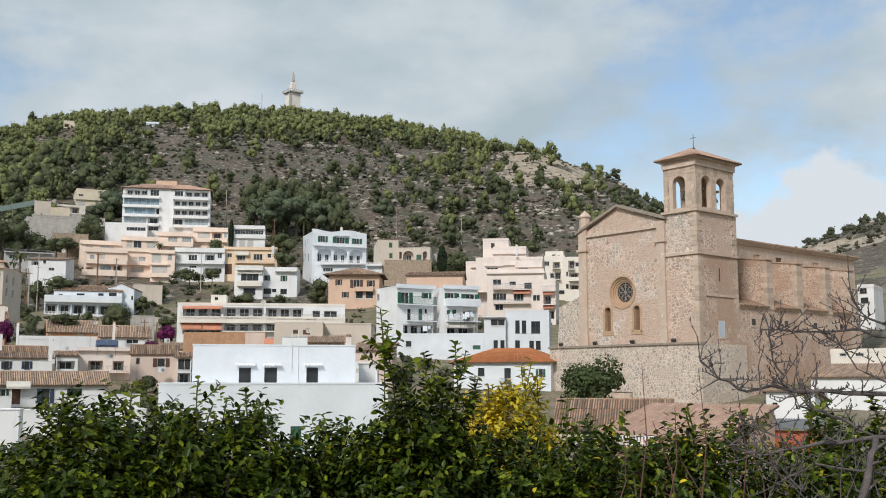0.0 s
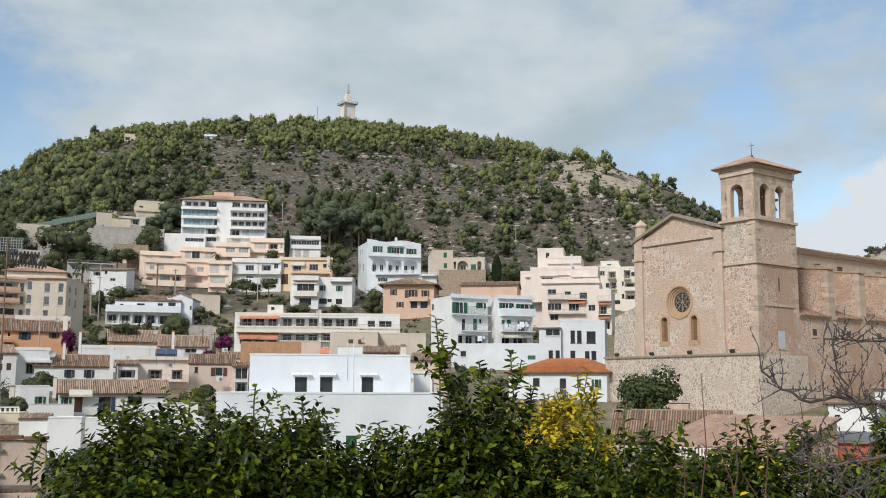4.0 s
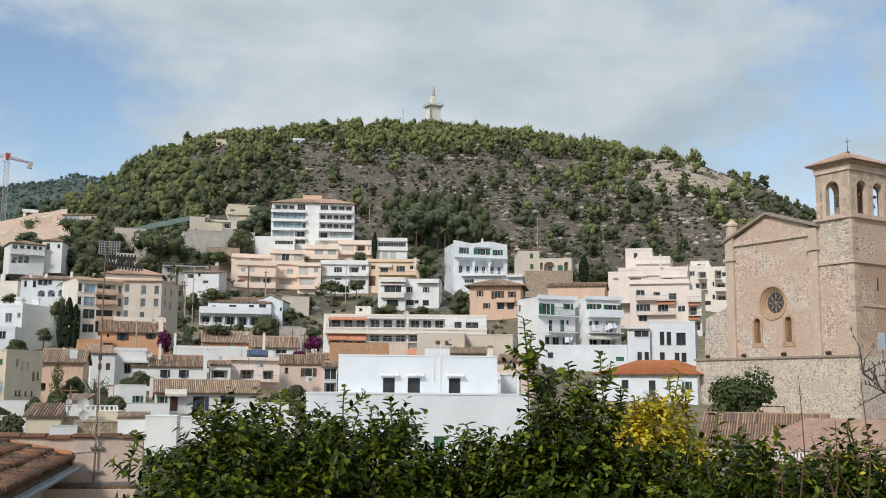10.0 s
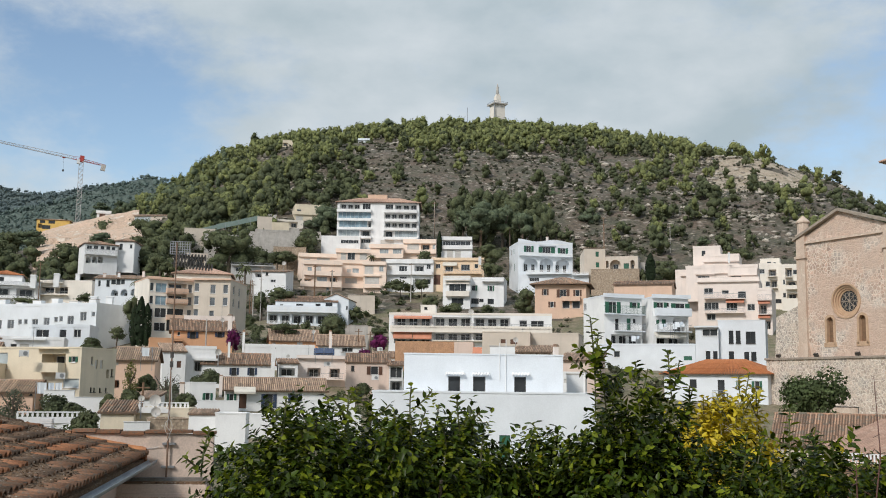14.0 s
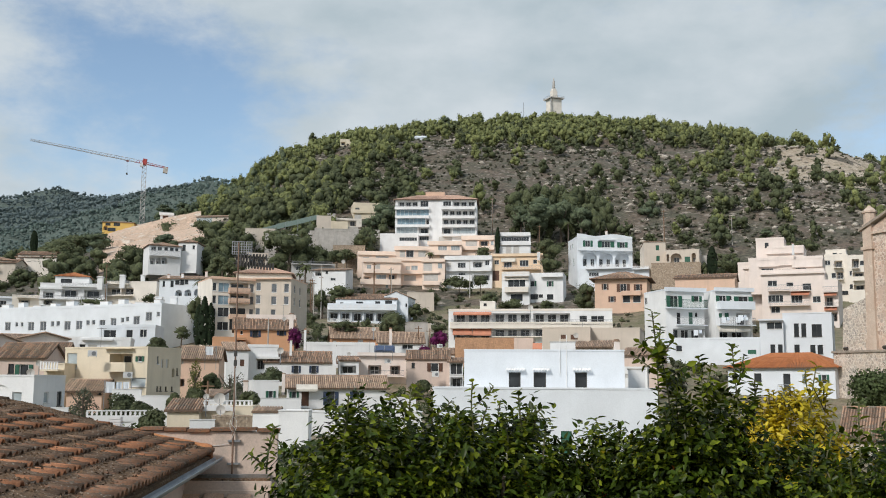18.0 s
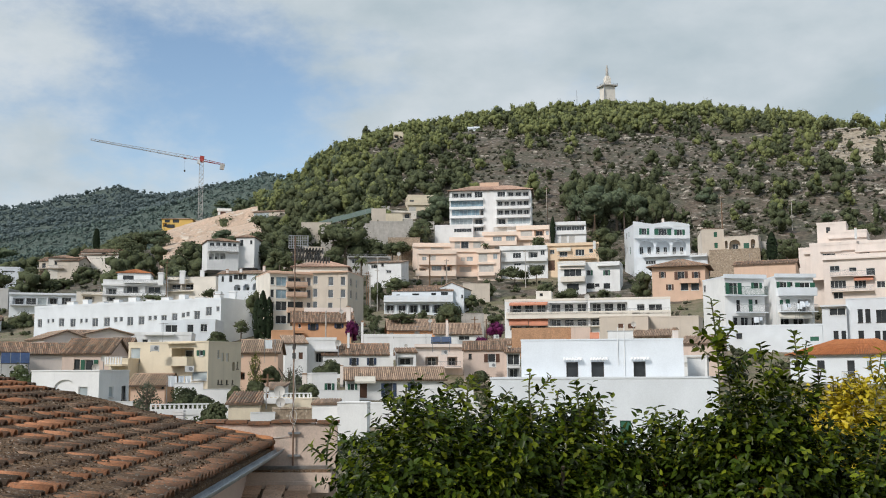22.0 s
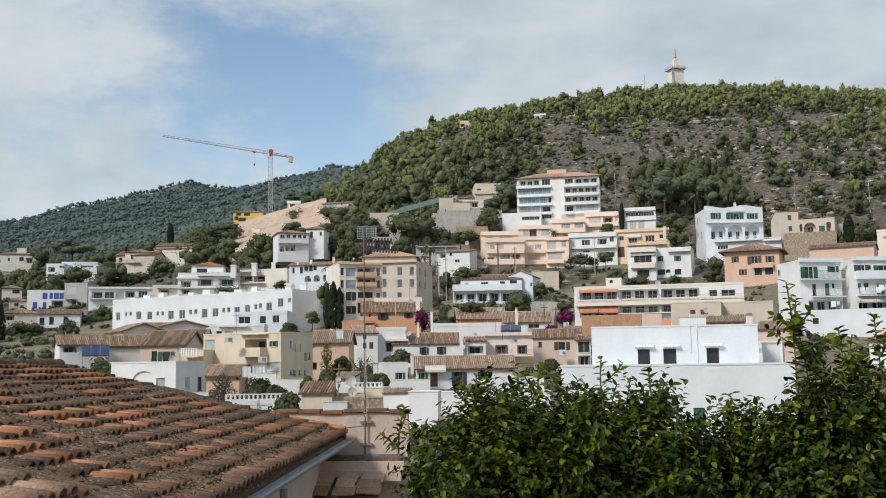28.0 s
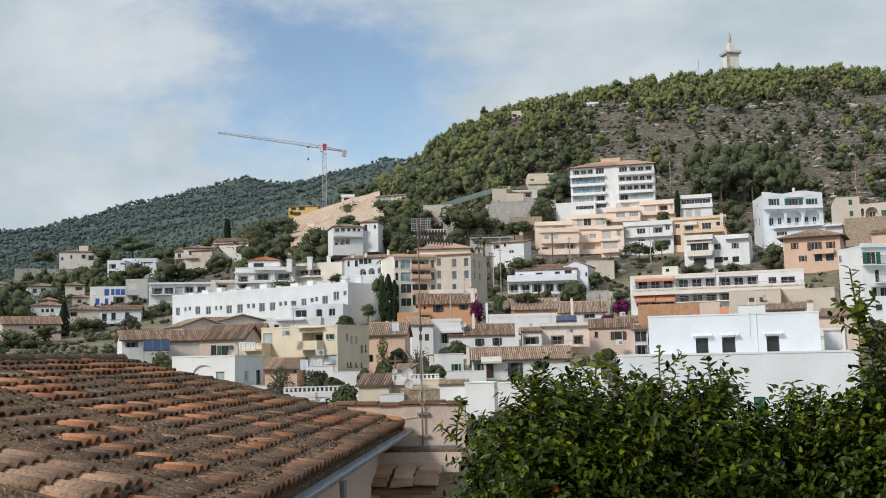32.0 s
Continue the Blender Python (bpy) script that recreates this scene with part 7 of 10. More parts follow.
def rocks(name, label, material, az0, az1, r0, r1, count, low, high, keep, seed):
    """Weathered blocks lying half sunk in the slope, in rough ledges."""
    rng = np.random.default_rng(seed)
    bv, bf = BALLS[1]
    out, made = [], 0
    for _ in range(count * 14):
        if made == count:
            break
        az, r = rng.uniform(az0, az1), math.sqrt(rng.uniform(r0 * r0, r1 * r1))
        x, y = -math.sin(radians(az)) * r, math.cos(radians(az)) * r
        ledge = noise.noise(Vector((x / 60, y / 16, 5)))
        if rng.uniform() > keep(az, r) * (0.12 + 0.88 * min(max((ledge - 0.05) * 4, 0), 1)) or not free(x, y, 1.0):
            continue
        w = low + (high - low) * rng.uniform() ** 2
        q = bv * (1 + rng.uniform(-0.4, 0.25, bv.shape)) * np.array([w * rng.uniform(0.8, 1.9), w * 0.8, w * rng.uniform(0.3, 0.8)])
        a = radians(az) + rng.normal() * 0.9
        q = q @ np.array([[math.cos(a), math.sin(a), 0], [-math.sin(a), math.cos(a), 0], [0, 0, 1]])
        out.append((q + np.array([x, y, ground_z(x, y) + 0.1 * w]), bf))
        made += 1
    v = np.concatenate([q for q, _ in out])
    f = np.concatenate([t + i * len(bv) for i, (_, t) in enumerate(out)])
    solid(name, mesh_of(name, v, f, material), material, label, "rocks", kind="stuff")


surface("limestone", (0.46, 0.415, 0.355), (0.32, 0.28, 0.23), size=1.6, grain=0.3, grain_size=0.3, bump=0.6, island=0.25, specks=(0.20, 0.17, 0.13), speck_size=0.7, speck_from=0.6)
wood("pine_wood", "green pine trees crowding the crest of the stony hill", "pine_leaves", -10, 29, 335, 640, 1600, 8.2, 7, 92, 0.29, on_hill, 1, lift=0.46)
wood("dark_pine_wood", "dark green pines and holm oaks on the hillside", "dark_leaves", -13, 30, 330, 610, 880, 6.8, 7, 92, 0.28, on_hill_dark, 2, wide=(0.42, 0.62))
wood("hill_shrubs", "low grey-green shrubs between the rocks", "shrub_leaves", -28, 30, 330, 600, 7000, 2.0, 1, 12, 0.28, lambda az, r, x, y: 0.2 if (-9 < az < -3.2 and 405 < r < 575) or az < -14 else 0.2 + 0.6 * patchy(x, y, 22, -0.25, 0.25), 3, lift=0.2, wide=(0.6, 1.2))
rocks("hill_rocks", "pale limestone blocks and ledges on the dry slope", "limestone", -12, 22, 335, 600, 4200, 0.25, 1.5, lambda az, r: 1.0 if az < 0 else 0.6, 41)
wood("pine_clump", "dense stand of tall dark pines behind the hillside villas", "dark_leaves", 5.8, 11.0, 338, 376, 46, 11.5, 9, 200, 0.24, lambda az, r, x, y: 1.0, 16, reach=0.0, wide=(0.34, 0.46))
wood("slope_trees", "dark pines and garden trees among the hillside houses", "dark_leaves", 19, 52, 255, 470, 520, 8.4, 8, 100, 0.26, lambda az, r, x, y: 0 if (27.5 < az < 34.6 and 345 < r < 480) or (19.3 < az < 25.5 and 265 < r < 350) else 0.35 + 0.6 * patchy(x, y, 40, -0.1, 0.25), 4, reach=42.0, wide=(0.42, 0.62))
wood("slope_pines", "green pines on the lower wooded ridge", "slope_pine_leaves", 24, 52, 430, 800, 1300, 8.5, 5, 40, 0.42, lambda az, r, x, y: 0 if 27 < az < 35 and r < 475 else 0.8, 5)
wood("town_shrubs", "garden shrubs and hedges between the houses", "dark_leaves", -4, 50, 130, 340, 800, 2.4, 3, 40, 0.18, lambda az, r, x, y: 0.8, 6, lift=0.25, wide=(0.6, 1.0))
wood("town_bushes", "grey-green bushes on the terraced slope", "shrub_leaves", -4, 50, 130, 340, 1100, 1.6, 2, 26, 0.16, lambda az, r, x, y: 0.8, 8, lift=0.25, wide=(0.6, 1.0))
wood("far_forest", "dense dark forest on the distant mountain, tinted for haze", "far_forest", 20, 54, 900, 1560, 6500, 9.5, 1, 8, 0.95, lambda az, r, x, y: 0.9, 9, wide=(0.5, 0.8))
wood("mountain_forest", "forest on the furthest mountain, blued for haze", "hazy_mountain_leaves", 28, 54, 1500, 2300, 5200, 12, 1, 6, 1.5, lambda az, r, x, y: 0.9, 15, wide=(0.6, 0.9))
wood("ridge_pines", "dark pines along the bare rocky ridge behind the church", "dark_leaves", -28, -15, 440, 540, 46, 7.0, 8, 50, 0.3, lambda az, r, x, y: 0.2 + 0.8 * (r > 485), 12)
wood("ridge_bushes", "round green bushes on the bare rocky slope", "shrub_leaves", -28, -15, 340, 500, 90, 4.0, 6, 40, 0.28, lambda az, r, x, y: 0.7, 13, lift=0.3, wide=(0.6, 0.9))

foliage("garden_leaves", (0.10, 0.13, 0.05), (0.07, 0.095, 0.035), island=0.45, gloss=0.7, through_leaf=0.3)
wood("garden_bushes", "green garden bushes between the near houses", "garden_leaves", 12, 52, 48, 132, 330, 2.4, 5, 260, 0.10, lambda az, r, x, y: 0.9, 21, lift=0.25, wide=(0.5, 0.75), hollow=True)


# ---- single trees ----
TREE_KINDS = {
    "dark": ("dark_leaves", "dark green evergreen tree with a dense rounded crown", "tree"),
    "pine": ("slope_pine_leaves", "green pine tree with an uneven spreading crown", "pine tree"),
    "bush": ("dark_leaves", "green garden bush with rounded leafy crown", "bush"),
    "olive": ("olive_leaves", "grey-green olive tree with loose crown", "olive tree"),
    "purple": ("flower_purple", "bougainvillea covered in purple flowers", "shrub"),
    "cypress": ("cypress_leaves", "tall narrow dark green cypress", "cypress"),
    "palm": ("palm_leaves", "palm tree with arching fronds on a rough trunk", "palm tree"),
    "gum": ("dark_leaves", "lone tall tree with sparse crown on the skyline", "tree"),
    "autumn": ("autumn_leaves", "slender tree with thinning yellow-green autumn foliage", "tree"),
    "bare": ("olive_leaves", "grey-brown shrub with few leaves remaining", "shrub"),
    "fir": ("garden_leaves", "bushy green tree in front of the church wall", "tree"),
}
TREE_COUNT = [0]


def tree(kind, x, y, z, h, w):
    TREE_COUNT[0] += 1
    rng = np.random.default_rng(100 + TREE_COUNT[0])
    leaf, label, cat = TREE_KINDS[kind]
    name = {"olive tree": "olive_tree", "palm tree": "palm_tree", "pine tree": "pine_tree"}.get(cat, cat)
    e = thing(name, label, cat, pose(x, y, z), "garden trees")
    low = min(ground_z(x, y) - z, 0) - 0.3
    t = Shape()
    if kind == "palm":
        t.tube([(0, 0, low), (0.1, 0, h * 0.4), (0, 0, h * 0.8)], [0.3, 0.22, 0.2], 7)
        part("trunk", t, "bark", e)
        f = Shape()
        for i in range(16):
            a = 2 * math.pi * i / 16 + rng.uniform(-0.2, 0.2)
            up = rng.uniform(-0.1, 0.9)
            ln = w * rng.uniform(0.42, 0.58)
            p = [Vector((0, 0, h * 0.8)) + Vector((math.cos(a) * ln * s, math.sin(a) * ln * s, ln * (up * s - 0.9 * s * s))) for s in (0, 0.35, 0.7, 1.0)]
            side = Vector((-math.sin(a), math.cos(a), 0)) * ln * 0.13
            for q, r, k0, k1 in zip(p, p[1:], (0.3, 1, 0.8), (1, 0.8, 0.1)):
                f.face(q - side * k0 - Vector((0, 0, 0.1 * k0)), r - side * k1 - Vector((0, 0, 0.1 * k1)), r, q)
                f.face(q, r, r + side * k1 - Vector((0, 0, 0.1 * k1)), q + side * k0 - Vector((0, 0, 0.1 * k0)))
        part("crown", f, leaf, e)
        return
    if kind == "cypress":
        t.tube([(0, 0, low), (0, 0, h * 0.3)], [0.16, 0.12], 6)
        part("trunk", t, "bark", e)
        n = 420
        s = rng.uniform(0, 1, n)
        a = rng.uniform(0, 2 * math.pi, n)
        r = w * 0.5 * np.sin(np.clip(s * 0.93 + 0.07, 0, 1) * math.pi) ** 0.6 * rng.uniform(0.7, 1.05, n)
        p = np.stack([np.cos(a) * r, np.sin(a) * r, s * h], 1)
        u = np.stack([-np.sin(a), np.cos(a), np.zeros(n)], 1) * 0.16 * w
        up = np.stack([np.cos(a) * 0.12, np.sin(a) * 0.12, np.ones(n)], 1) * 0.055 * h
        v = np.stack([p - u, p + u, p + u * 0.3 + up, p - u * 0.3 + up], 1).reshape(-1, 3)
        part("crown", mesh_of("crown", v, quads_for(n), leaf), leaf, e)
        return
    stem = 0.18 if kind in ("bush", "purple", "fir", "bare") else 0.3
    t.tube([(0, 0, low), (0.1, 0.05, h * stem), (0, 0, h * 0.6)], [0.035 * h + 0.05, 0.028 * h + 0.04, 0.05], 7)
    for k in range(4):
        a = k * 1.6 + rng.uniform(0, 1)
        t.tube([(0.05, 0, h * stem), (math.cos(a) * w * 0.2, math.sin(a) * w * 0.2, h * 0.55), (math.cos(a) * w * 0.33, math.sin(a) * w * 0.33, h * 0.75)], [0.02 * h + 0.03, 0.015 * h + 0.02, 0.02], 5)
    part("trunk", t, "bark", e)
    size = max(0.09, w * 0.026)
    foot = max(low, -1.0) + 0.2 if stem < 0.2 else h * (0.12 if kind in ("pine", "gum") else 0.0)
    if kind in ("bare", "autumn"):
        size *= 0.55
        foot = max(low, -1.5)
    wide = 0.66 if kind in ("fir", "pine") else 0.56
    sparse, near = kind in ("bare", "autumn"), math.hypot(x, y) < 140
    lobes, sprays = (6, 900) if sparse else (15, 4200 if near else 620)
    crown = leafy_crown((0, 0, (foot + h) / 2), (w * wide * 1.12, w * wide * 1.12, (h - foot) * 0.58), rng, lobes, sprays, size * (1.5 if sparse else 1.1 if near else 1.0), 1, 0.6)
    if sparse or near:
        crown = (crown[0], crown[1][lobes * 20:])
    part("crown", crown_mesh("crown", [crown], leaf), leaf, e)


tree("dark", -119.6, 280.6, 35.2, 11.7, 9.1)
tree("dark", -113.3, 277.8, 34.2, 6.8, 7.8)
tree("dark", -103.2, 292.3, 40.2, 7.2, 6.8)
tree("pine", -110.2, 332.2, 51.4, 11.9, 10.5)
tree("bush", -70.6, 252.8, 19.9, 4.8, 4.7)
tree("palm", -106.5, 254.6, 27.3, 5.4, 5.0)
tree("palm", -82.0, 291.7, 37.1, 2.5, 3.6)
tree("bush", -65.1, 289.8, 37.6, 2.8, 4.7)
tree("cypress", -63.8, 303.4, 40.0, 7.6, 1.5)
tree("bush", -67.6, 270.4, 26.8, 3.0, 8.4)
tree("bush", -61.9, 271.7, 27.6, 2.4, 5.0)
tree("pine", -112.5, 328.2, 51.2, 6.7, 6.2)
tree("dark", -106.3, 285.9, 36.7, 3.8, 6.1)
tree("dark", -109.7, 276.0, 32.9, 4.5, 7.1)
tree("pine", -55.5, 330.4, 48.8, 13.9, 13.4)
tree("pine", -48.6, 333.5, 49.2, 13.0, 9.4)
tree("pine", -62.2, 334.3, 51.8, 8.6, 8.2)
tree("pine", -41.7, 332.4, 48.7, 10.6, 8.0)
tree("cypress", -62.2, 296.5, 39.1, 7.7, 1.5)
tree("dark", -45.5, 289.4, 35.1, 7.1, 8.8)
tree("dark", -43.0, 277.2, 30.2, 6.2, 6.2)
tree("palm", -43.2, 312.0, 43.8, 7.7, 4.4)
tree("dark", -33.1, 308.2, 45.5, 6.6, 4.3)
tree("dark", -28.4, 308.7, 45.6, 6.0, 4.3)
tree("bush", -30.1, 249.0, 19.1, 5.8, 6.3)
tree("bush", -54.7, 250.3, 19.7, 4.3, 4.6)
tree("bush", -49.4, 251.4, 19.3, 2.3, 6.7)
tree("bush", -40.3, 251.2, 19.3, 1.8, 4.1)
tree("dark", -20.2, 290.3, 33.7, 4.4, 4.7)
tree("cypress", -0.3, 271.5, 28.2, 7.4, 2.7)
tree("dark", -2.3, 276.0, 28.1, 4.7, 3.3)
tree("pine", -37.3, 394.9, 72.1, 6.1, 5.6)
tree("pine", -21.4, 364.4, 57.5, 8.2, 6.6)
tree("pine", -12.9, 407.0, 71.4, 8.0, 7.3)
tree("cypress", -0.2, 256.2, 26.3, 7.5, 2.6)
tree("dark", 3.0, 263.4, 26.5, 6.9, 5.8)
tree("dark", 5.9, 265.1, 27.2, 5.9, 4.2)
tree("dark", 24.2, 289.0, 35.5, 4.7, 7.0)
tree("pine", 16.1, 324.6, 44.8, 3.3, 3.9)
tree("dark", 22.7, 334.2, 46.5, 5.5, 6.0)
tree("dark", -7.5, 324.9, 43.2, 5.3, 6.5)
tree("bush", -55.9, 173.9, 8.7, 4.1, 5.1)
tree("purple", -66.7, 155.8, 6.2, 3.1, 2.4)
tree("purple", -45.7, 169.3, 6.9, 2.0, 3.2)
tree("purple", -44.0, 154.0, 4.8, 1.1, 1.9)
tree("bush", -64.6, 172.4, 9.4, 1.5, 5.2)
tree("bush", -60.1, 172.5, 9.4, 2.6, 2.2)
tree("bush", -36.6, 126.8, -0.5, 1.2, 2.1)
tree("dark", -119.0, 272.2, 33.2, 11.7, 12.5)
tree("dark", -112.8, 278.0, 33.7, 7.3, 7.2)
tree("dark", -103.3, 292.3, 37.5, 10.1, 6.2)
tree("palm", -97.8, 233.9, 22.3, 7.9, 4.1)
tree("palm", -100.0, 235.9, 22.5, 5.9, 3.1)
tree("bush", -86.7, 229.6, 19.5, 4.2, 7.4)
tree("bush", -91.1, 228.9, 18.0, 4.7, 4.4)
tree("bush", -85.5, 194.0, 13.3, 3.4, 4.7)
tree("bush", -69.3, 217.3, 12.3, 3.9, 5.7)
tree("bush", -80.7, 215.4, 11.4, 2.7, 6.0)
tree("bush", -84.7, 209.6, 10.9, 2.7, 4.1)
tree("bush", -88.0, 212.6, 13.8, 2.3, 3.7)
tree("bush", -70.8, 252.8, 19.7, 4.7, 3.7)
tree("purple", -70.6, 164.5, 7.0, 2.6, 2.1)
tree("bush", -69.7, 234.4, 15.9, 3.9, 4.4)
tree("bush", -57.6, 212.4, 10.8, 2.6, 4.0)
tree("dark", -139.0, 273.8, 35.1, 10.4, 11.0)
tree("dark", -140.3, 268.6, 33.4, 9.0, 9.1)
tree("dark", -120.8, 267.0, 30.9, 5.3, 6.4)
tree("dark", -106.2, 277.4, 34.6, 4.8, 5.9)
tree("dark", -113.0, 226.0, 25.4, 5.5, 6.6)
tree("dark", -116.5, 226.2, 26.6, 5.6, 5.6)
tree("cypress", -89.6, 167.7, 6.8, 8.5, 2.1)
tree("cypress", -88.6, 168.2, 6.8, 7.4, 1.7)
tree("cypress", -91.4, 169.0, 6.9, 7.1, 1.9)
tree("bush", -93.6, 172.3, 11.2, 5.7, 3.3)
tree("dark", -92.3, 164.5, 7.6, 2.6, 3.4)
tree("bush", -82.8, 140.3, 4.8, 1.9, 2.9)
tree("cypress", -163.9, 161.4, 3.5, 9.7, 2.3)
tree("cypress", -220.0, 291.4, 42.8, 7.3, 2.0)
tree("dark", -248.1, 225.2, 18.6, 7.4, 8.0)
tree("dark", -350.6, 332.8, 45.4, 5.9, 10.6)
tree("dark", -302.7, 317.9, 41.0, 8.4, 11.4)
tree("pine", -308.1, 341.7, 46.6, 9.8, 14.7)
tree("dark", -235.9, 262.8, 26.2, 7.8, 11.3)
tree("dark", -201.6, 248.6, 23.7, 5.9, 12.8)
tree("dark", -198.4, 257.5, 26.6, 7.4, 7.8)
tree("dark", -166.5, 191.2, 8.6, 6.1, 6.6)
tree("dark", -163.8, 192.4, 8.8, 6.3, 5.1)
tree("dark", -165.4, 168.5, 6.2, 4.9, 8.0)
tree("dark", -155.9, 149.6, 5.4, 2.6, 5.2)
tree("bush", -152.2, 137.4, 2.9, 4.3, 6.1)
tree("bush", -148.6, 138.4, 2.8, 3.0, 4.9)
tree("bush", -149.1, 159.2, 2.8, 3.7, 6.5)
tree("olive", -152.9, 169.2, 5.4, 5.6, 4.1)
tree("dark", -255.3, 268.3, 28.2, 6.0, 8.1)
tree("dark", -237.3, 236.5, 18.3, 3.8, 6.0)
tree("dark", -242.9, 216.0, 16.0, 4.8, 5.2)
tree("dark", -222.7, 230.0, 16.2, 4.2, 5.1)
tree("bush", -185.3, 179.7, 9.7, 2.9, 3.6)
tree("bush", -184.4, 205.5, 15.0, 1.8, 3.3)
tree("cypress", -219.8, 291.5, 42.8, 7.3, 1.9)
tree("dark", -188.7, 264.7, 27.8, 11.9, 13.0)
tree("dark", -202.8, 266.7, 28.4, 6.6, 8.0)
tree("dark", -164.8, 262.7, 29.4, 10.9, 11.2)
tree("dark", -138.9, 262.6, 29.7, 8.7, 9.5)
tree("dark", -169.6, 265.6, 30.9, 6.3, 7.6)
tree("pine", -209.5, 311.8, 45.2, 6.8, 9.8)
tree("palm", -111.2, 206.0, 18.9, 4.7, 3.7)
tree("bush", -136.1, 203.2, 16.3, 2.8, 7.3)
tree("bush", -126.4, 210.5, 19.1, 1.5, 3.9)
tree("dark", -215.6, 307.6, 45.2, 6.4, 9.8)
tree("dark", -146.8, 256.0, 30.5, 4.8, 5.9)
tree("dark", -131.5, 258.6, 29.2, 4.1, 6.4)
tree("pine", -169.5, 289.1, 41.5, 6.1, 7.4)
tree("dark", -178.2, 283.7, 37.5, 5.9, 11.4)
tree("dark", -217.1, 375.4, 57.6, 9.4, 13.0)
tree("dark", -195.5, 363.3, 55.3, 9.5, 11.5)
tree("pine", -220.0, 330.1, 47.1, 8.8, 8.7)
tree("dark", -164.5, 314.7, 42.0, 11.3, 8.5)
tree("pine", -243.8, 352.2, 53.0, 5.8, 9.4)
tree("dark", -200.3, 281.0, 38.5, 5.3, 10.3)
tree("pine", -255.2, 451.2, 85.5, 4.1, 5.2)
tree("pine", -268.8, 456.8, 85.5, 4.5, 7.4)
tree("pine", -246.9, 455.8, 84.9, 6.2, 8.3)
tree("cypress", -219.5, 291.7, 42.4, 7.6, 1.9)
tree("cypress", -211.7, 272.5, 37.2, 3.9, 1.1)
tree("gum", -219.1, 529.8, 133.4, 9.4, 5.7)
tree("pine", -153.2, 574.9, 151.4, 7.9, 8.3)
tree("dark", -143.5, 502.9, 123.0, 5.8, 7.3)
tree("pine", -220.6, 505.6, 120.5, 4.2, 4.4)
tree("palm", -135.5, 500.3, 121.3, 5.2, 3.1)
tree("fir", 16.3, 110.8, -2.3, 4.9, 5.3)
tree("dark", -126.3, 279.9, 38.4, 7.8, 10.4)
tree("dark", -122.3, 284.9, 39.0, 6.7, 8.7)
tree("dark", -107.0, 306.9, 44.2, 7.1, 7.8)
tree("dark", -156.9, 296.0, 43.4, 9.6, 12.7)
tree("dark", -143.7, 286.0, 39.4, 6.1, 10.2)
tree("dark", -153.1, 281.0, 36.5, 8.5, 8.3)
tree("autumn", -53.5, 98.5, -1.0, 3.5, 2.1)
tree("bare", -48.5, 96.6, -1.4, 3.1, 3.4)
tree("bush", -45.8, 84.5, -1.8, 1.4, 1.6)
tree("bush", -41.0, 85.8, -1.8, 1.0, 1.7)
tree("bush", -50.3, 79.5, -2.7, 1.7, 2.7)
tree("bush", -48.3, 79.6, -2.7, 1.1, 1.9)
tree("bare", -50.1, 73.7, -2.9, 2.7, 2.8)
tree("bush", -42.8, 72.4, -3.4, 1.2, 2.0)
tree("bush", -48.4, 105.5, 0.2, 1.4, 2.4)
tree("bush", -48.3, 85.4, -1.7, 0.7, 1.3)
tree("bush", -44.1, 92.0, -1.8, 1.1, 1.9)
tree("autumn", -33.4, 113.2, -0.6, 1.1, 1.5)
tree("dark", -53.0, 101.0, -1.1, 2.2, 1.9)
tree("bush", -66.1, 112.1, 4.0, 1.4, 2.4)
tree("bush", -52.3, 163.9, 8.5, 3.8, 4.2)
tree("bush", -59.9, 161.3, 9.3, 1.3, 4.2)
tree("purple", -62.3, 145.3, 6.4, 2.3, 1.8)
tree("bush", -61.7, 153.1, 7.7, 2.1, 1.8)
tree("purple", -41.2, 144.3, 4.7, 1.0, 2.0)
tree("purple", -43.1, 159.3, 6.9, 1.7, 2.8)
tree("bush", -48.6, 107.6, 0.5, 1.2, 2.4)


# ---- fittings on and between the houses ----
def utility_pole(x, y, z, h):
    e = thing("utility_pole", "weathered wooden utility pole", "pole", pose(x, y, z), "utility poles")
    s = Shape()
    s.tube([(0, 0, min(ground_z(x, y) - z, 0) - 0.3), (0, 0, h)], [0.13, 0.09], 7)
    part("shaft", s, "concrete" if int(abs(x) * 10) % 2 else "timber", e)
    s = Shape()
    s.box(-0.6, 0.6, -0.05, 0.05, h - 0.5, h - 0.4)
    part("crossarm", s, "timber", e)


def ac_unit(x, y, z, yaw):
    e = thing("air_conditioner", "white outdoor air conditioning unit on a wall", "air conditioner", pose(x, y, z, 0, 0, yaw))
    s = Shape()
    s.box(-0.42, 0.42, -0.5, -0.2, -0.28, 0.28)
    part("casing", s, "white_frame", e)
    s = Shape()
    s.prism([(0.12 + 0.2 * math.cos(2 * math.pi * i / 16), -0.525, 0.2 * math.sin(2 * math.pi * i / 16)) for i in range(16)], (0, 0.025, 0))
    part("fan_grille", s, "metal_grey", e)
    s = Shape()
    s.box(-0.4, -0.34, -0.5, 0.1, -0.34, -0.285)
    s.box(0.34, 0.4, -0.5, 0.1, -0.34, -0.285)
    part("bracket", s, "metal_grey", e)


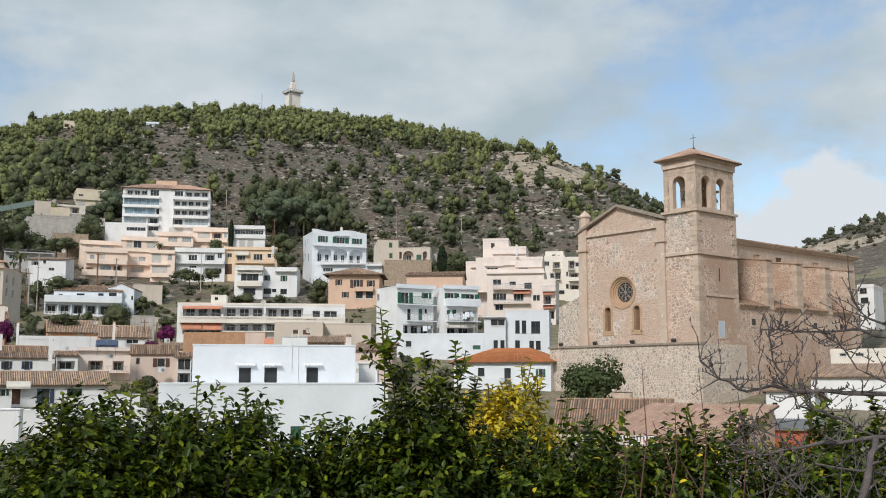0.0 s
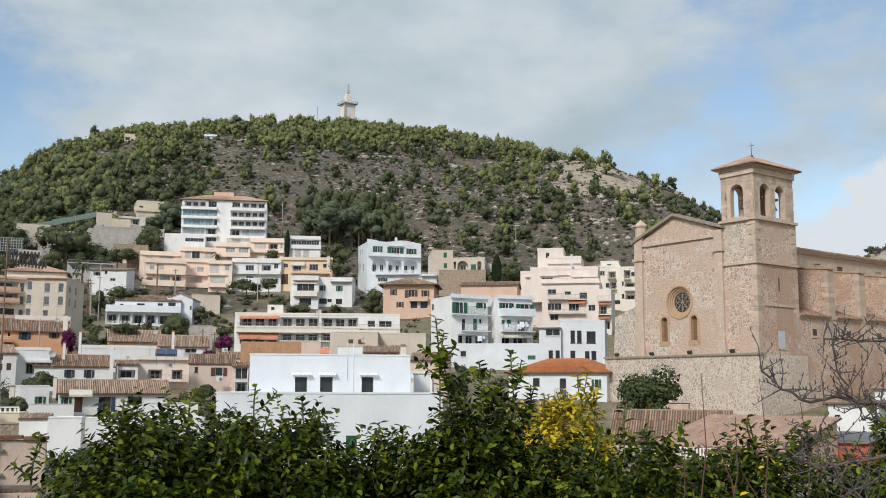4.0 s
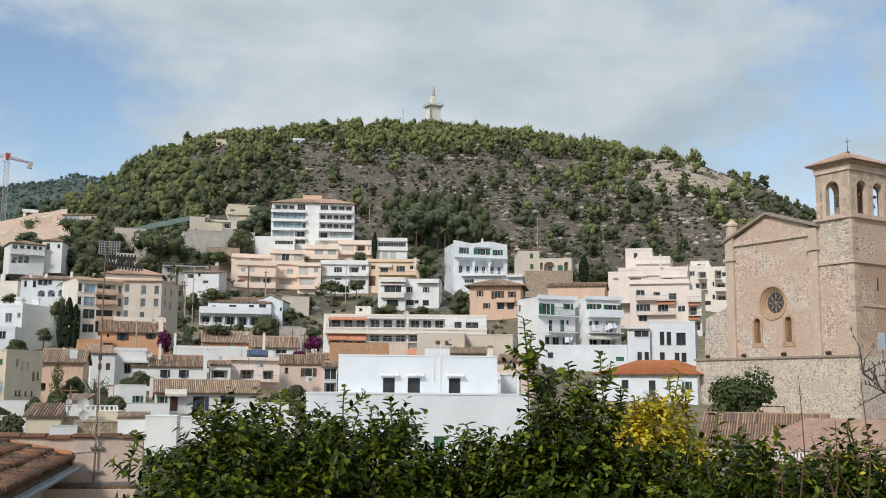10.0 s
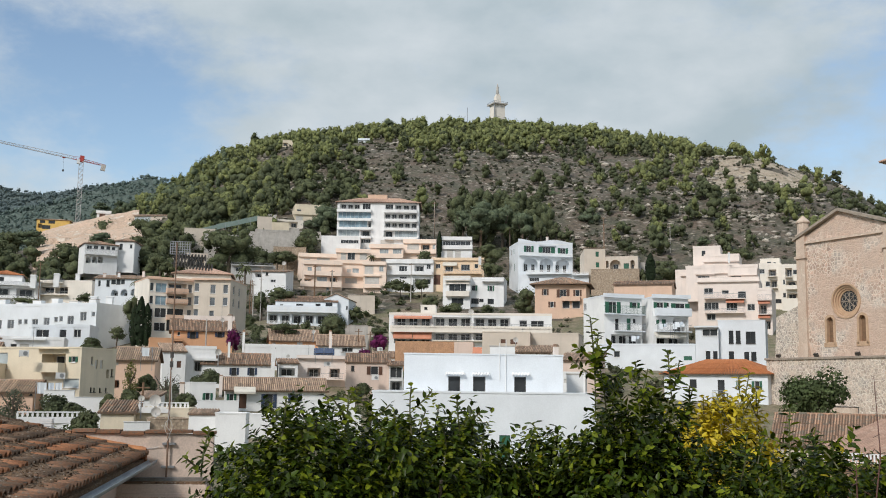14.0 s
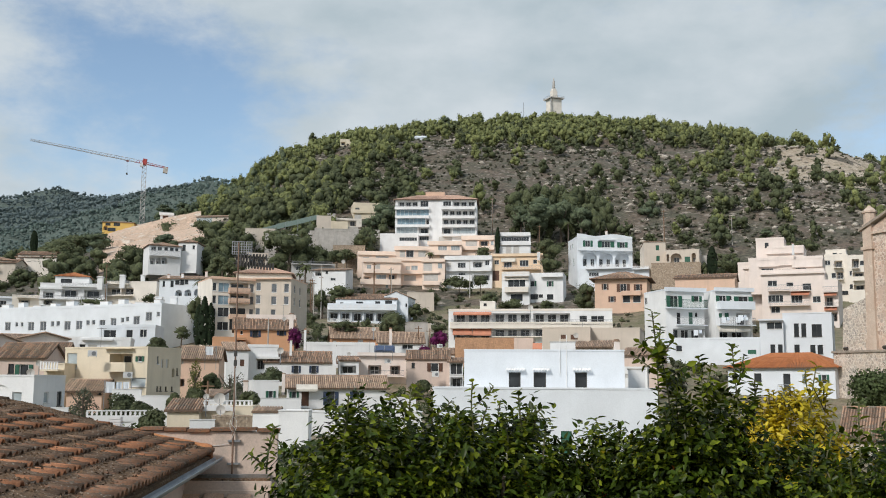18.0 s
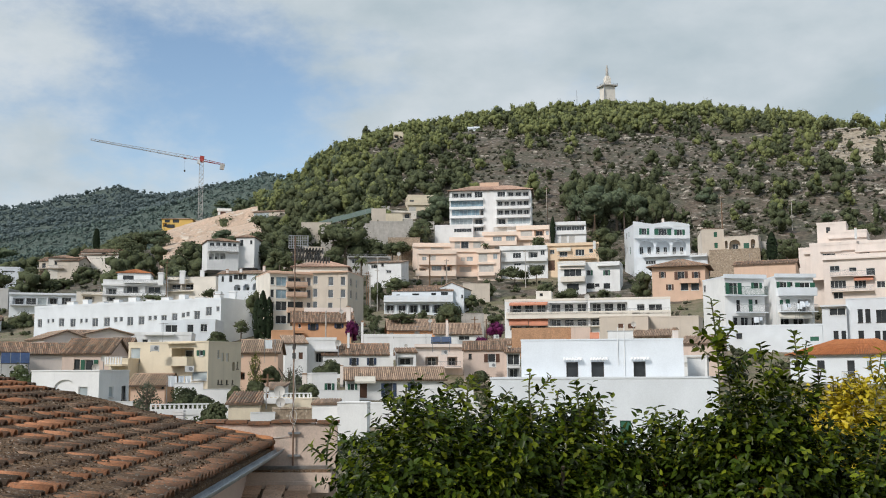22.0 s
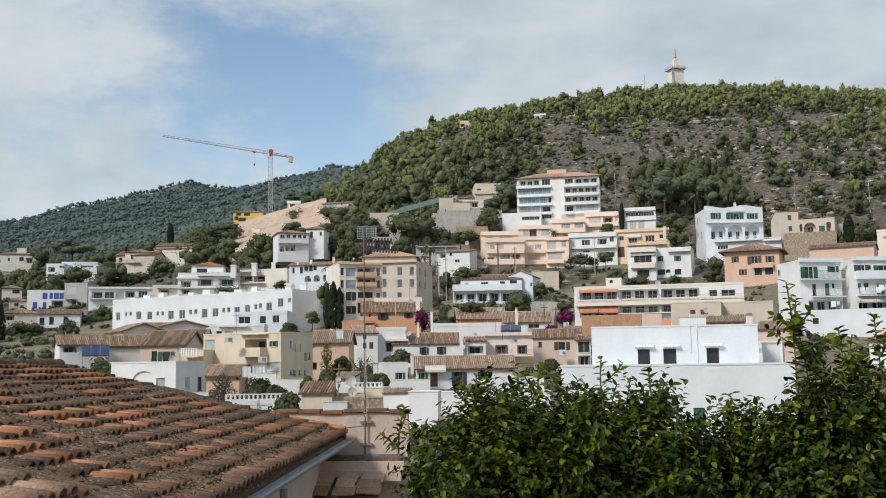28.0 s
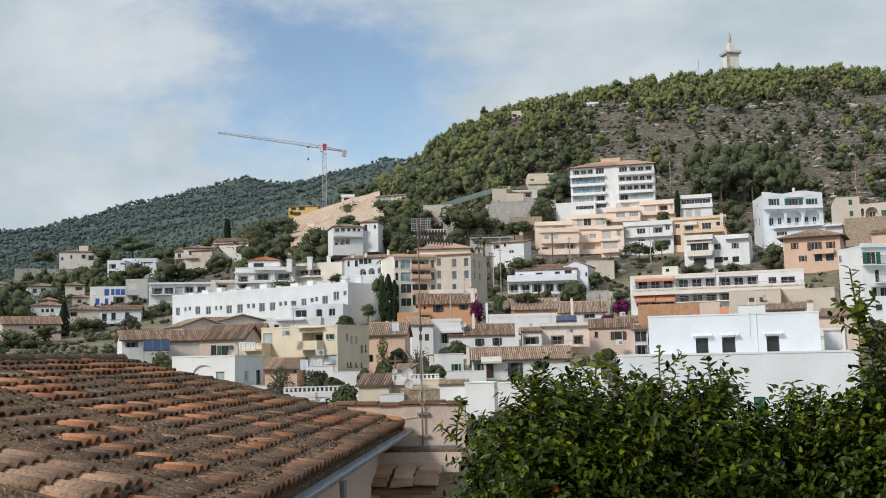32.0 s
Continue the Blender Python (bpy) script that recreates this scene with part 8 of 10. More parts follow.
def dish(x, y, z, r, yaw):
    e = thing("satellite_dish", "pale satellite dish on a short post", "satellite dish", pose(x, y, z, 0, 0, yaw))
    s = Shape()
    rings = 5
    for i in range(rings):
        for k in range(14):
            def q(a, b):
                rr, w = r * a / rings, 2 * math.pi * b / 14
                return (rr * math.cos(w), -0.25 + 0.28 * r * (a / rings) ** 2 * -1, rr * math.sin(w))
            s.face(q(i, k), q(i + 1, k), q(i + 1, k + 1), q(i, k + 1))
    part("reflector", s, "blind", e)
    s = Shape()
    s.tube([(0, -0.2, -0.1), (0, 0.1, -0.2), (0, 0.1, -r - 1.4)], [0.04, 0.04, 0.05], 6)
    s.tube([(0, -0.25, -r * 0.9), (0, -0.25 - r * 0.8, 0)], [0.02, 0.02], 5)
    part("arm", s, "metal_grey", e)


def chimney(x, y, z, w, h):
    e = thing("chimney", "rendered chimney with a small cap", "chimney", pose(x, y, z, 0, 0, 20))
    s = Shape()
    s.box(-w / 2, w / 2, -w / 2, w / 2, -1.6, h * 0.82)
    part("flue", s, "white_render" if w > 0.9 or int(abs(x)) % 2 else "pink_render", e)
    s = Shape()
    s.box(-w * 0.62, w * 0.62, -w * 0.62, w * 0.62, h * 0.82, h * 0.9)
    s.box(-w * 0.5, w * 0.5, -w * 0.5, w * 0.5, h * 0.9, h)
    part("cap", s, "white_render" if w > 0.9 else "roof_tile", e)


def solar_panel(x, y, z, w, h, yaw):
    e = thing("solar_collector", "dark blue tilted solar panel on a roof", "solar panel", pose(x, y, z, 0, 0, yaw))
    lift = h / 2
    s = Shape()
    s.prism([(-w / 2, -0.6, -lift), (w / 2, -0.6, -lift), (w / 2, 0.9, lift), (-w / 2, 0.9, lift)], (0, 0.05, -0.06))
    part("frame", s, "metal_grey", e)
    n = max(2, round(w / 1.1))
    for i in range(n):
        a, b = -w / 2 + w * i / n + 0.04, -w / 2 + w * (i + 1) / n - 0.04
        p = Shape()
        p.prism([(a, -0.605, -lift + 0.06), (b, -0.605, -lift + 0.06), (b, 0.86, lift - 0.02), (a, 0.86, lift - 0.02)], (0, -0.01, 0.02))
        part("panel", p, "solar_cell", e)
    s = Shape()
    for q in (-w / 2 + 0.1, w / 2 - 0.1):
        s.box(q - 0.03, q + 0.03, 0.8, 0.86, -lift - 1.2, lift - 0.05)
        s.box(q - 0.03, q + 0.03, -0.55, -0.49, -lift - 1.2, -lift)
    part("stand", s, "metal_grey", e)


def garden_wall(x0, y0, x1, y1, z0, z1):
    g = min(ground_z(x0, y0), ground_z(x1, y1), z0)
    slab_wall("pale weathered retaining wall on the slope", x0, y0, x1, y1, g - 0.5, z1, 0.4, ("beige_render", "concrete", "concrete")[int(abs(x0 * 3)) % 3] if math.hypot(x0, y0) > 130 else "white_render", 0.08)


def fence(x0, y0, x1, y1, z0, z1):
    n = math.hypot(x1 - x0, y1 - y0)
    e = thing("site_fence", "green netting fence along the slope", "fence", pose(x0, y0, z0, 0, 0, math.degrees(math.atan2(y1 - y0, x1 - x0))))
    rise = z1 - z0
    s = Shape()
    s.prism([(0, 0, -0.3), (n, 0, rise - 0.3), (n, 0, rise + 1.3), (0, 0, 1.3)], (0, 0.04, 0))
    part("netting", s, "green_net", e)
    for i in range(int(n / 4) + 1):
        p = Shape()
        q = i * 4 / n
        p.tube([(i * 4, -0.05, rise * q - 2.5), (i * 4, -0.05, rise * q + 1.4)], [0.06, 0.06], 6)
        part("post", p, "metal_grey", e)


def balustrade(x0, y0, x1, y1, z0, z1):
    n = math.hypot(x1 - x0, y1 - y0)
    e = thing("balustrade", "white pierced balustrade of open concrete blocks", "balustrade", pose(x0, y0, z0, 0, 0, math.degrees(math.atan2(y1 - y0, x1 - x0))))
    h = max(z1 - z0, 0.5)
    s = Shape()
    s.box(0, n, -0.1, 0.12, h - 0.1, h)
    part("top_rail", s, "white_render", e)
    s = Shape()
    s.box(0, n, -0.1, 0.12, -0.4, 0.08)
    part("base_rail", s, "white_render", e)
    k = int(n / 0.34)
    for i in range(k + 1):
        p = Shape()
        q = min(i * n / k, n - 0.12)
        p.prism([(q, -0.05, 0.082), (q + 0.12, -0.05, 0.082), (q + 0.16, -0.05, h * 0.5), (q + 0.12, -0.05, h - 0.102), (q, -0.05, h - 0.102), (q - 0.04, -0.05, h * 0.5)], (0, 0.1, 0))
        part("block", p, "white_render", e)


def roof_box(x, y, z, w, h, yaw):
    e = thing("roof_box", "white rendered water tank housing with grey lid", "roof structure", pose(x, y, z, 0, 0, yaw))
    s = Shape()
    s.box(-w / 2, w / 2, 0, 1.2, -2.5, h * 0.9)
    part("housing", s, "white_render", e)
    s = Shape()
    s.box(-w / 2 - 0.06, w / 2 + 0.06, -0.06, 1.26, h * 0.9, h)
    part("lid", s, "concrete", e)


def laundry(x0, y0, x1, y1, z0, z1):
    n = math.hypot(x1 - x0, y1 - y0)
    e = thing("washing_line", "washing line hung with white and coloured laundry", "laundry", pose(x0, y0, z0, 0, 0, math.degrees(math.atan2(y1 - y0, x1 - x0))))
    top = z1 - z0
    s = Shape()
    s.tube([(0, 0, top), (n / 2, 0, top - 0.08), (n, 0, top)], [0.012] * 3, 4)
    part("line", s, "metal_grey", e)
    for q in (0, n):
        p = Shape()
        p.tube([(q, 0, -2.0), (q, 0, top + 0.05)], [0.03, 0.03], 5)
        part("post", p, "metal_grey", e)
    rng = np.random.default_rng(5)
    q = 0.1
    k = 0
    while q < n - 0.6:
        w = rng.uniform(0.35, 0.9)
        d = rng.uniform(0.6, 1.1)
        c = Shape()
        m = 5
        for i in range(m):
            a, b = q + w * i / m, q + w * (i + 1) / m
            f0, f1 = 0.06 * math.sin(i * 2.1), 0.06 * math.sin((i + 1) * 2.1)
            c.prism([(a, f0, top - 0.04 - d), (b, f1, top - 0.04 - d), (b, 0, top - 0.04), (a, 0, top - 0.04)], (0, 0.012, 0))
        part("cloth", c, ("skylit_white", "pale_blue_render", "skylit_white", "flower_purple", "skylit_white")[k % 5], e)
        q += w + rng.uniform(0.04, 0.2)
        k += 1


surface("solar_cell", (0.03, 0.06, 0.14), (0.02, 0.04, 0.10), size=0.5, rough=0.15, grain=0.05, bump=0.0)
surface("green_net", (0.17, 0.235, 0.21), (0.21, 0.27, 0.24), size=1.0, rough=0.9, grain=0.2)
utility_pole(-15.3, 334.7, 51.1, 5.8)
utility_pole(-52.8, 315.6, 46.0, 4.2)
utility_pole(-71.7, 332.4, 57.6, 5.1)
utility_pole(-71.6, 332.4, 57.8, 5.1)
utility_pole(-89.0, 261.3, 25.3, 7.4)
utility_pole(-84.1, 261.0, 25.0, 6.3)
utility_pole(-64.1, 268.5, 25.5, 8.4)
utility_pole(-94.1, 235.4, 18.1, 8.5)
utility_pole(-96.9, 237.2, 19.4, 6.0)
utility_pole(-90.7, 227.1, 18.1, 10.3)
utility_pole(-92.0, 224.7, 17.0, 7.8)
utility_pole(-57.6, 196.8, 6.4, 6.1)
utility_pole(-55.5, 197.4, 6.8, 4.5)
utility_pole(-68.8, 165.3, 6.2, 3.4)
utility_pole(-64.5, 155.1, 5.6, 3.2)
utility_pole(-46.8, 160.0, 5.4, 4.1)
utility_pole(-45.0, 160.5, 5.7, 3.4)
utility_pole(-49.9, 155.0, 6.6, 2.0)
utility_pole(-84.8, 262.7, 25.4, 6.1)
utility_pole(-89.2, 261.3, 25.3, 7.5)
utility_pole(-137.8, 209.7, 22.6, 5.0)
utility_pole(-14.6, 324.7, 49.5, 3.7)
utility_pole(6.1, 334.9, 48.6, 5.1)
utility_pole(-98.9, 233.5, 21.3, 4.6)
utility_pole(-99.0, 232.4, 21.2, 3.5)
utility_pole(-98.6, 234.6, 21.3, 4.6)
utility_pole(-95.8, 232.8, 21.4, 4.2)
utility_pole(-92.3, 226.4, 16.6, 7.6)
utility_pole(-97.6, 231.1, 20.4, 4.9)
ac_unit(-43.29, 133.14, 3.13, 18)
ac_unit(-35.74, 130.18, 1.32, 15)
ac_unit(-40.40, 149.64, 5.80, 15)
dish(-19.53, 148.09, 7.20, 0.39, 8)
dish(-42.83, 84.01, -2.32, 0.39, 27)
dish(-47.31, 89.67, -1.28, 0.31, 28)
dish(-55.22, 124.34, 4.29, 0.42, 24)
dish(-94.79, 252.49, 32.15, 0.53, 21)
dish(-53.79, 157.78, 8.86, 0.29, 19)
dish(-52.79, 143.74, 4.44, 0.27, 20)
dish(-67.76, 153.78, 10.46, 0.33, 24)
dish(-32.82, 185.66, 14.22, 0.50, 10)
chimney(-13.28, 143.14, 4.68, 0.57, 1.72)
chimney(-49.38, 128.86, 3.98, 0.44, 1.24)
chimney(-49.44, 128.89, 3.99, 0.39, 1.10)
chimney(-46.32, 105.31, 0.37, 0.28, 0.60)
chimney(-49.94, 155.01, 6.66, 0.39, 1.95)
chimney(-135.66, 213.19, 23.75, 1.21, 1.62)
chimney(-139.83, 210.47, 23.29, 1.21, 1.51)
chimney(-131.75, 215.62, 24.45, 0.91, 1.11)
chimney(-103.28, 180.65, 15.67, 1.25, 1.25)
chimney(-107.74, 182.68, 16.23, 1.27, 0.93)
chimney(-117.39, 186.17, 15.31, 2.20, 0.97)
chimney(-125.07, 188.34, 15.36, 1.81, 0.81)
chimney(-133.25, 190.03, 15.24, 1.86, 0.74)
chimney(-139.62, 190.38, 15.23, 1.89, 0.75)
chimney(-66.19, 153.05, 10.33, 0.67, 1.00)
chimney(15.96, 219.42, 28.51, 0.35, 0.88)
chimney(-119.43, 212.42, 24.68, 0.58, 0.68)
chimney(-114.72, 215.00, 25.33, 0.58, 0.68)
chimney(-122.14, 210.87, 24.34, 0.58, 0.68)
chimney(-28.98, 287.54, 42.69, 0.58, 0.81)
chimney(-47.63, 283.02, 36.61, 0.69, 0.92)
solar_panel(-47.81, 145.47, 5.21, 3.06, 1.04, 18)
solar_panel(-87.52, 101.59, 2.30, 3.23, 1.35, 41)
solar_panel(-54.34, 165.21, 6.07, 3.30, 1.04, 18)
garden_wall(-129.8, 311.0, -114.0, 317.1, 47.34, 51.91)
garden_wall(-132.5, 327.2, -126.9, 329.4, 57.39, 58.92)
garden_wall(-3.6, 280.5, -0.6, 280.5, 33.42, 34.84)
garden_wall(-115.5, 319.8, -108.2, 322.3, 50.11, 51.49)
garden_wall(-64.6, 210.4, -58.5, 212.1, 11.64, 12.98)
garden_wall(-51.4, 167.6, -47.7, 168.7, 9.34, 10.58)
garden_wall(-325.7, 294.3, -305.5, 315.2, 34.94, 39.04)
garden_wall(-169.2, 440.3, -158.1, 444.4, 96.19, 98.92)
garden_wall(-156.0, 451.3, -149.4, 453.5, 100.00, 102.37)
garden_wall(-147.8, 460.2, -139.3, 462.8, 101.96, 103.70)
garden_wall(-124.9, 559.6, -115.6, 561.6, 121.64, 123.01)
garden_wall(-159.2, 386.2, -152.9, 388.8, 80.37, 83.73)
garden_wall(-257.2, 395.5, -240.2, 406.0, 62.59, 70.41)
garden_wall(-34.1, 99.0, -29.6, 100.5, -3.82, -1.36)
slab_wall("grey concrete terrace wall below the hillside villa", -123.2, 301.5, -108.4, 307.2, 38, 49.2, 0.4, "concrete", 0.3, "terrace_wall")
slab_wall("stained concrete retaining wall on the terraced slope", -121.5, 290.5, -106.8, 296.3, 35, 44.7, 0.4, "beige_render", 0.25, "terrace_wall")
slab_wall("low rubble terrace wall on the slope", -111.0, 286.5, -101.8, 289.6, 33, 41.6, 0.4, "rubble_stone", 0.1, "terrace_wall")
slab_wall("beige rendered terrace wall beside the green fence", -125.5, 312.0, -117.0, 315.4, 42, 53.6, 0.4, "cream_render", 0.12, "terrace_wall")
fence(-143.1, 316.1, -130.2, 321.6, 52.53, 56.21)
fence(-146.4, 301.4, -125.9, 310.5, 47.92, 54.15)
laundry(-57.3, 107.8, -56.2, 108.4, 3.57, 4.27)
laundry(3.9, 187.0, 6.1, 186.9, 10.95, 12.53)
laundry(-3.8, 187.0, -1.8, 187.0, 8.69, 10.00)
utility_pole(-15.0, 329.7, 50.2, 5.8)
garden_wall(-120.8, 287.7, -103.3, 294.5, 43.35, 46.61)
garden_wall(-133.4, 286.5, -119.5, 292.6, 43.47, 45.93)
garden_wall(-125.1, 307.6, -120.7, 309.4, 52.12, 54.64)
garden_wall(-145.0, 296.5, -136.4, 300.6, 47.98, 49.53)
garden_wall(-75.3, 246.8, -68.7, 248.7, 19.61, 23.15)
garden_wall(-68.3, 219.7, -63.5, 221.1, 10.41, 13.31)
ac_unit(-56.82, 84.81, 2.70, 34)
ac_unit(-53.54, 85.75, 0.72, 32)
dish(-65.34, 88.60, 1.87, 0.32, 36)
dish(-64.75, 86.54, 0.93, 0.38, 37)
dish(-39.18, 76.66, -2.15, 0.39, 27)
dish(-40.19, 78.39, -1.26, 0.47, 27)
dish(-41.15, 77.88, -1.11, 0.25, 28)
dish(-53.22, 156.23, 8.79, 0.31, 19)
dish(-54.77, 123.44, 4.22, 0.36, 24)
laundry(-54.7, 83.8, -52.7, 85.1, -0.43, 0.11)
laundry(-59.2, 111.3, -58.1, 111.9, 3.69, 4.36)
chimney(-44.30, 100.74, 0.68, 0.33, 0.45)
chimney(-45.86, 119.55, 4.57, 0.43, 0.81)
chimney(-46.05, 142.81, 7.14, 0.34, 1.12)
chimney(-57.70, 138.51, 6.39, 0.34, 1.68)
chimney(-42.22, 87.43, -0.44, 0.40, 0.72)
balustrade(-48.1, 71.4, -43.8, 74.1, -2.67, -2.47)
balustrade(-41.8, 78.7, -38.2, 80.5, -1.92, -1.63)
utility_pole(-42.0, 79.7, -1.0, 1.2)
utility_pole(-65.9, 143.7, 7.5, 2.5)
solar_panel(-41.26, 125.43, 4.61, 2.34, 0.79, 18)
utility_pole(-57.7, 138.5, 4.9, 2.9)
chimney(-8.30, 89.62, 2.96, 0.40, 1.01)
chimney(-55.58, 128.56, 5.37, 0.31, 0.52)
garden_wall(-52.0, 170.3, -47.9, 171.5, 9.17, 10.55)
ac_unit(-41.12, 126.53, 2.98, 18)
ac_unit(-33.85, 123.49, 1.26, 15)
laundry(3.5, 188.0, 6.0, 187.9, 10.68, 12.26)
laundry(1.0, 188.0, 3.2, 188.0, 11.56, 12.26)
for i in range(11):
    q = i * 4.3 - 21.5
    roof_box(-123.91 + q * math.cos(radians(-8.8)) + 0.6, 173.45 + q * math.sin(radians(-8.8)) + 2.2, 14.3, 1.5 + 0.5 * (i % 2), 1.05 + 0.35 * (i % 3), -8.8)
roof_box(-13.78, 95.01, 3.20, 2.33, 0.90, 8)
roof_box(-6.66, 89.75, 0.62, 1.43, 0.84, 4)


# ---- building site and crane ----
def crane():
    a, d = radians(31.62), 470.0
    x, y = -math.sin(a) * d, math.cos(a) * d
    z = d * math.tan(radians(7.0))
    top = d * math.tan(radians(11.75)) - z
    e = thing("tower_crane", "tower crane with grey lattice mast and red jib root", "crane", pose(x, y, z, 0, 0, 31.6))
    s = Shape()
    w = 0.9
    for sx in (-w, w):
        for sy in (-w, w):
            s.box(sx - 0.1, sx + 0.1, sy - 0.1, sy + 0.1, -3, top)
    n = int(top / 2.0)
    for i in range(n):
        z0, z1 = i * 2.0, i * 2.0 + 2.0
        for q in (-w, w):
            s.tube([(-w, q, z0), (w, q, z1)], [0.07, 0.07], 4)
            s.tube([(q, -w, z1), (q, w, z0)], [0.07, 0.07], 4)
            s.tube([(-w, q, z0), (w, q, z0)], [0.06, 0.06], 4)
    part("mast", s, "crane_grey", e)
    jib = Matrix.Translation((0, 0, top)) @ Matrix.Rotation(radians(8.5), 4, "Y")

    def lattice(x0, x1, mat, nm, hgt):
        q = Shape()
        pts = lambda px, py, pz: tuple(jib @ Vector((px, py, pz)))
        for py, pz in ((-0.6, 0), (0.6, 0), (0, hgt)):
            q.tube([pts(x0, py, pz), pts(x1, py, pz * 0.55)], [0.11, 0.09], 5)
        k = int(abs(x1 - x0) / 1.6)
        for i in range(k):
            b0, b1 = x0 + (x1 - x0) * i / k, x0 + (x1 - x0) * (i + 0.5) / k
            b2 = x0 + (x1 - x0) * (i + 1) / k
            hh = hgt * (1 - 0.45 * (i + 0.5) / k)
            for py in (-0.6, 0.6):
                q.tube([pts(b0, py, 0), pts(b1, 0, hh)], [0.05, 0.05], 4)
                q.tube([pts(b1, 0, hh), pts(b2, py, 0)], [0.05, 0.05], 4)
        return part(nm, q, mat, e)

    lattice(-4, -49, "crane_grey", "jib", 1.3)
    lattice(0.5, -4, "crane_red", "jib_root", 1.8)
    lattice(0.5, 10.5, "crane_red", "counter_jib", 1.0)
    c = Shape()
    c.box(8.5, 10.5, -0.9, 0.9, -2.2, 0.3, jib)
    part("counterweight", c, "concrete", e)
    c = Shape()
    c.box(-0.9, 0.9, -0.9, 0.9, -0.6, 2.2, jib)
    part("slewing_head", c, "crane_red", e)
    c = Shape()
    c.box(-1.9, -0.6, -1.6, -0.5, -1.6, 0.2, Matrix.Translation((0, 0, top)))
    part("cab", c, "white_frame", e)
    h = Shape()
    h.box(-8, -6.8, -0.5, 0.5, -0.5, 0.0, jib)
    trolley = part("trolley", h, "crane_red", e)
    h = Shape()
    p = jib @ Vector((-7.4, 0, -0.5))
    h.tube([p, p - Vector((0, 0, 5.2))], [0.04, 0.04], 4)
    h.box(p.x - 0.35, p.x + 0.35, p.y - 0.25, p.y + 0.25, p.z - 6.0, p.z - 5.1)
    part("hook", h, "dark_frame", trolley)


def earth_bank():
    """The raw cut slope of the site, pale rock and orange earth with fallen lumps, and a level bench behind it."""
    v, n, m = [], 70, 18
    for i in range(n):
        az = 33.8 - 5.3 * i / (n - 1)
        low = 7.40 + 0.10 * (33.8 - az)
        high = 7.65 + 1.72 * ((33.8 - az) / 5.3) ** 0.8
        for j in range(m):
            f = min(j / (m - 4), 1.0)
            r = 418 + 22 * f + (9 * (j - m + 4) if j > m - 4 else 0)
            z = r * math.tan(radians(low - 0.7 * (j == 0) + (high - low) * f))
            x, y = -math.sin(radians(az)) * r, math.cos(radians(az)) * r
            k = 0.9 * noise.noise(Vector((x, y, z * 2)) / 2.2) + 1.3 * noise.noise(Vector((x, y, z)) / 7)
            v.append((x + k * 0.6, y - k * 0.8, z + 0.3 * k))
    q = [(i * m + j, (i + 1) * m + j, (i + 1) * m + j + 1, i * m + j + 1) for i in range(n - 1) for j in range(m - 1)]
    solid("earth_bank", mesh_of("earth_bank", v, q, "site_soil"), "site_soil", "raw cut bank of pale rock and orange earth", "earth bank", kind="structure", smooth=True)


earth_bank()
surface("crane_grey", (0.46, 0.45, 0.44), rough=0.6, grain=0.1, bump=0.05)
surface("crane_red", (0.42, 0.06, 0.05), rough=0.5, grain=0.1, bump=0.05)
crane()


# ---- the near tiled roof ----
EAVE = Vector((-8.227, 15.685, -1.15))
ALONG = Vector((0.344, -0.939, 0.0)).normalized()
UP = Vector((-0.939, -0.344, 0.0)).normalized()
PITCH = math.tan(radians(13.5))
RIDGE, NEAR_END = 4.9, 9.5


def roof_point(s, k, lift=0.0):
    """s metres from the far verge along the eave, k metres up the slope in plan."""
    return EAVE + ALONG * s + UP * k + Vector((0, 0, k * PITCH + lift))


def tile_material(name, base, other, lichen, amount):
    m = surface(name, base, other, size=0.25, rough=0.9, grain=0.22, grain_size=0.02, bump=0.5, specks=lichen, speck_size=0.035, speck_from=amount)
    t = m.node_tree
    b = t.nodes["Principled BSDF"]
    info = t.nodes.new("ShaderNodeObjectInfo")
    src = b.inputs["Base Color"].links[0].from_socket
    rng = t.nodes.new("ShaderNodeMapRange")
    rng.inputs["To Min"].default_value, rng.inputs["To Max"].default_value = 0.75, 1.2
    t.links.new(info.outputs["Random"], rng.inputs["Value"])
    sc = t.nodes.new("ShaderNodeVectorMath")
    sc.operation = "SCALE"
    t.links.new(src, sc.inputs[0])
    t.links.new(rng.outputs["Result"], sc.inputs["Scale"])
    t.links.new(sc.outputs["Vector"], b.inputs["Base Color"])
    return m


tile_material("clay_orange", (0.47, 0.22, 0.12), (0.39, 0.175, 0.092), (0.24, 0.17, 0.12), 0.60)
tile_material("clay_brown", (0.30, 0.155, 0.09), (0.23, 0.13, 0.085), (0.17, 0.14, 0.11), 0.54)
tile_material("clay_dark", (0.175, 0.112, 0.076), (0.13, 0.090, 0.064), (0.30, 0.25, 0.20), 0.58)
tile_material("clay_pale", (0.44, 0.275, 0.18), (0.34, 0.215, 0.14), (0.23, 0.175, 0.13), 0.55)
tile_material("clay_flat", (0.56, 0.38, 0.27), (0.47, 0.30, 0.20), (0.33, 0.25, 0.19), 0.58)
surface("moss_bed", (0.138, 0.094, 0.062), (0.185, 0.118, 0.074), size=0.5, rough=1.0, grain=0.55, grain_size=0.03, bump=1.0, specks=(0.36, 0.31, 0.26), speck_size=0.035, speck_from=0.60)
for nm in ("clay_orange", "clay_brown", "clay_dark", "clay_pale", "moss_bed"):
    MATS[nm].node_tree.nodes["Principled BSDF"].inputs["Specular IOR Level"].default_value = 0.1


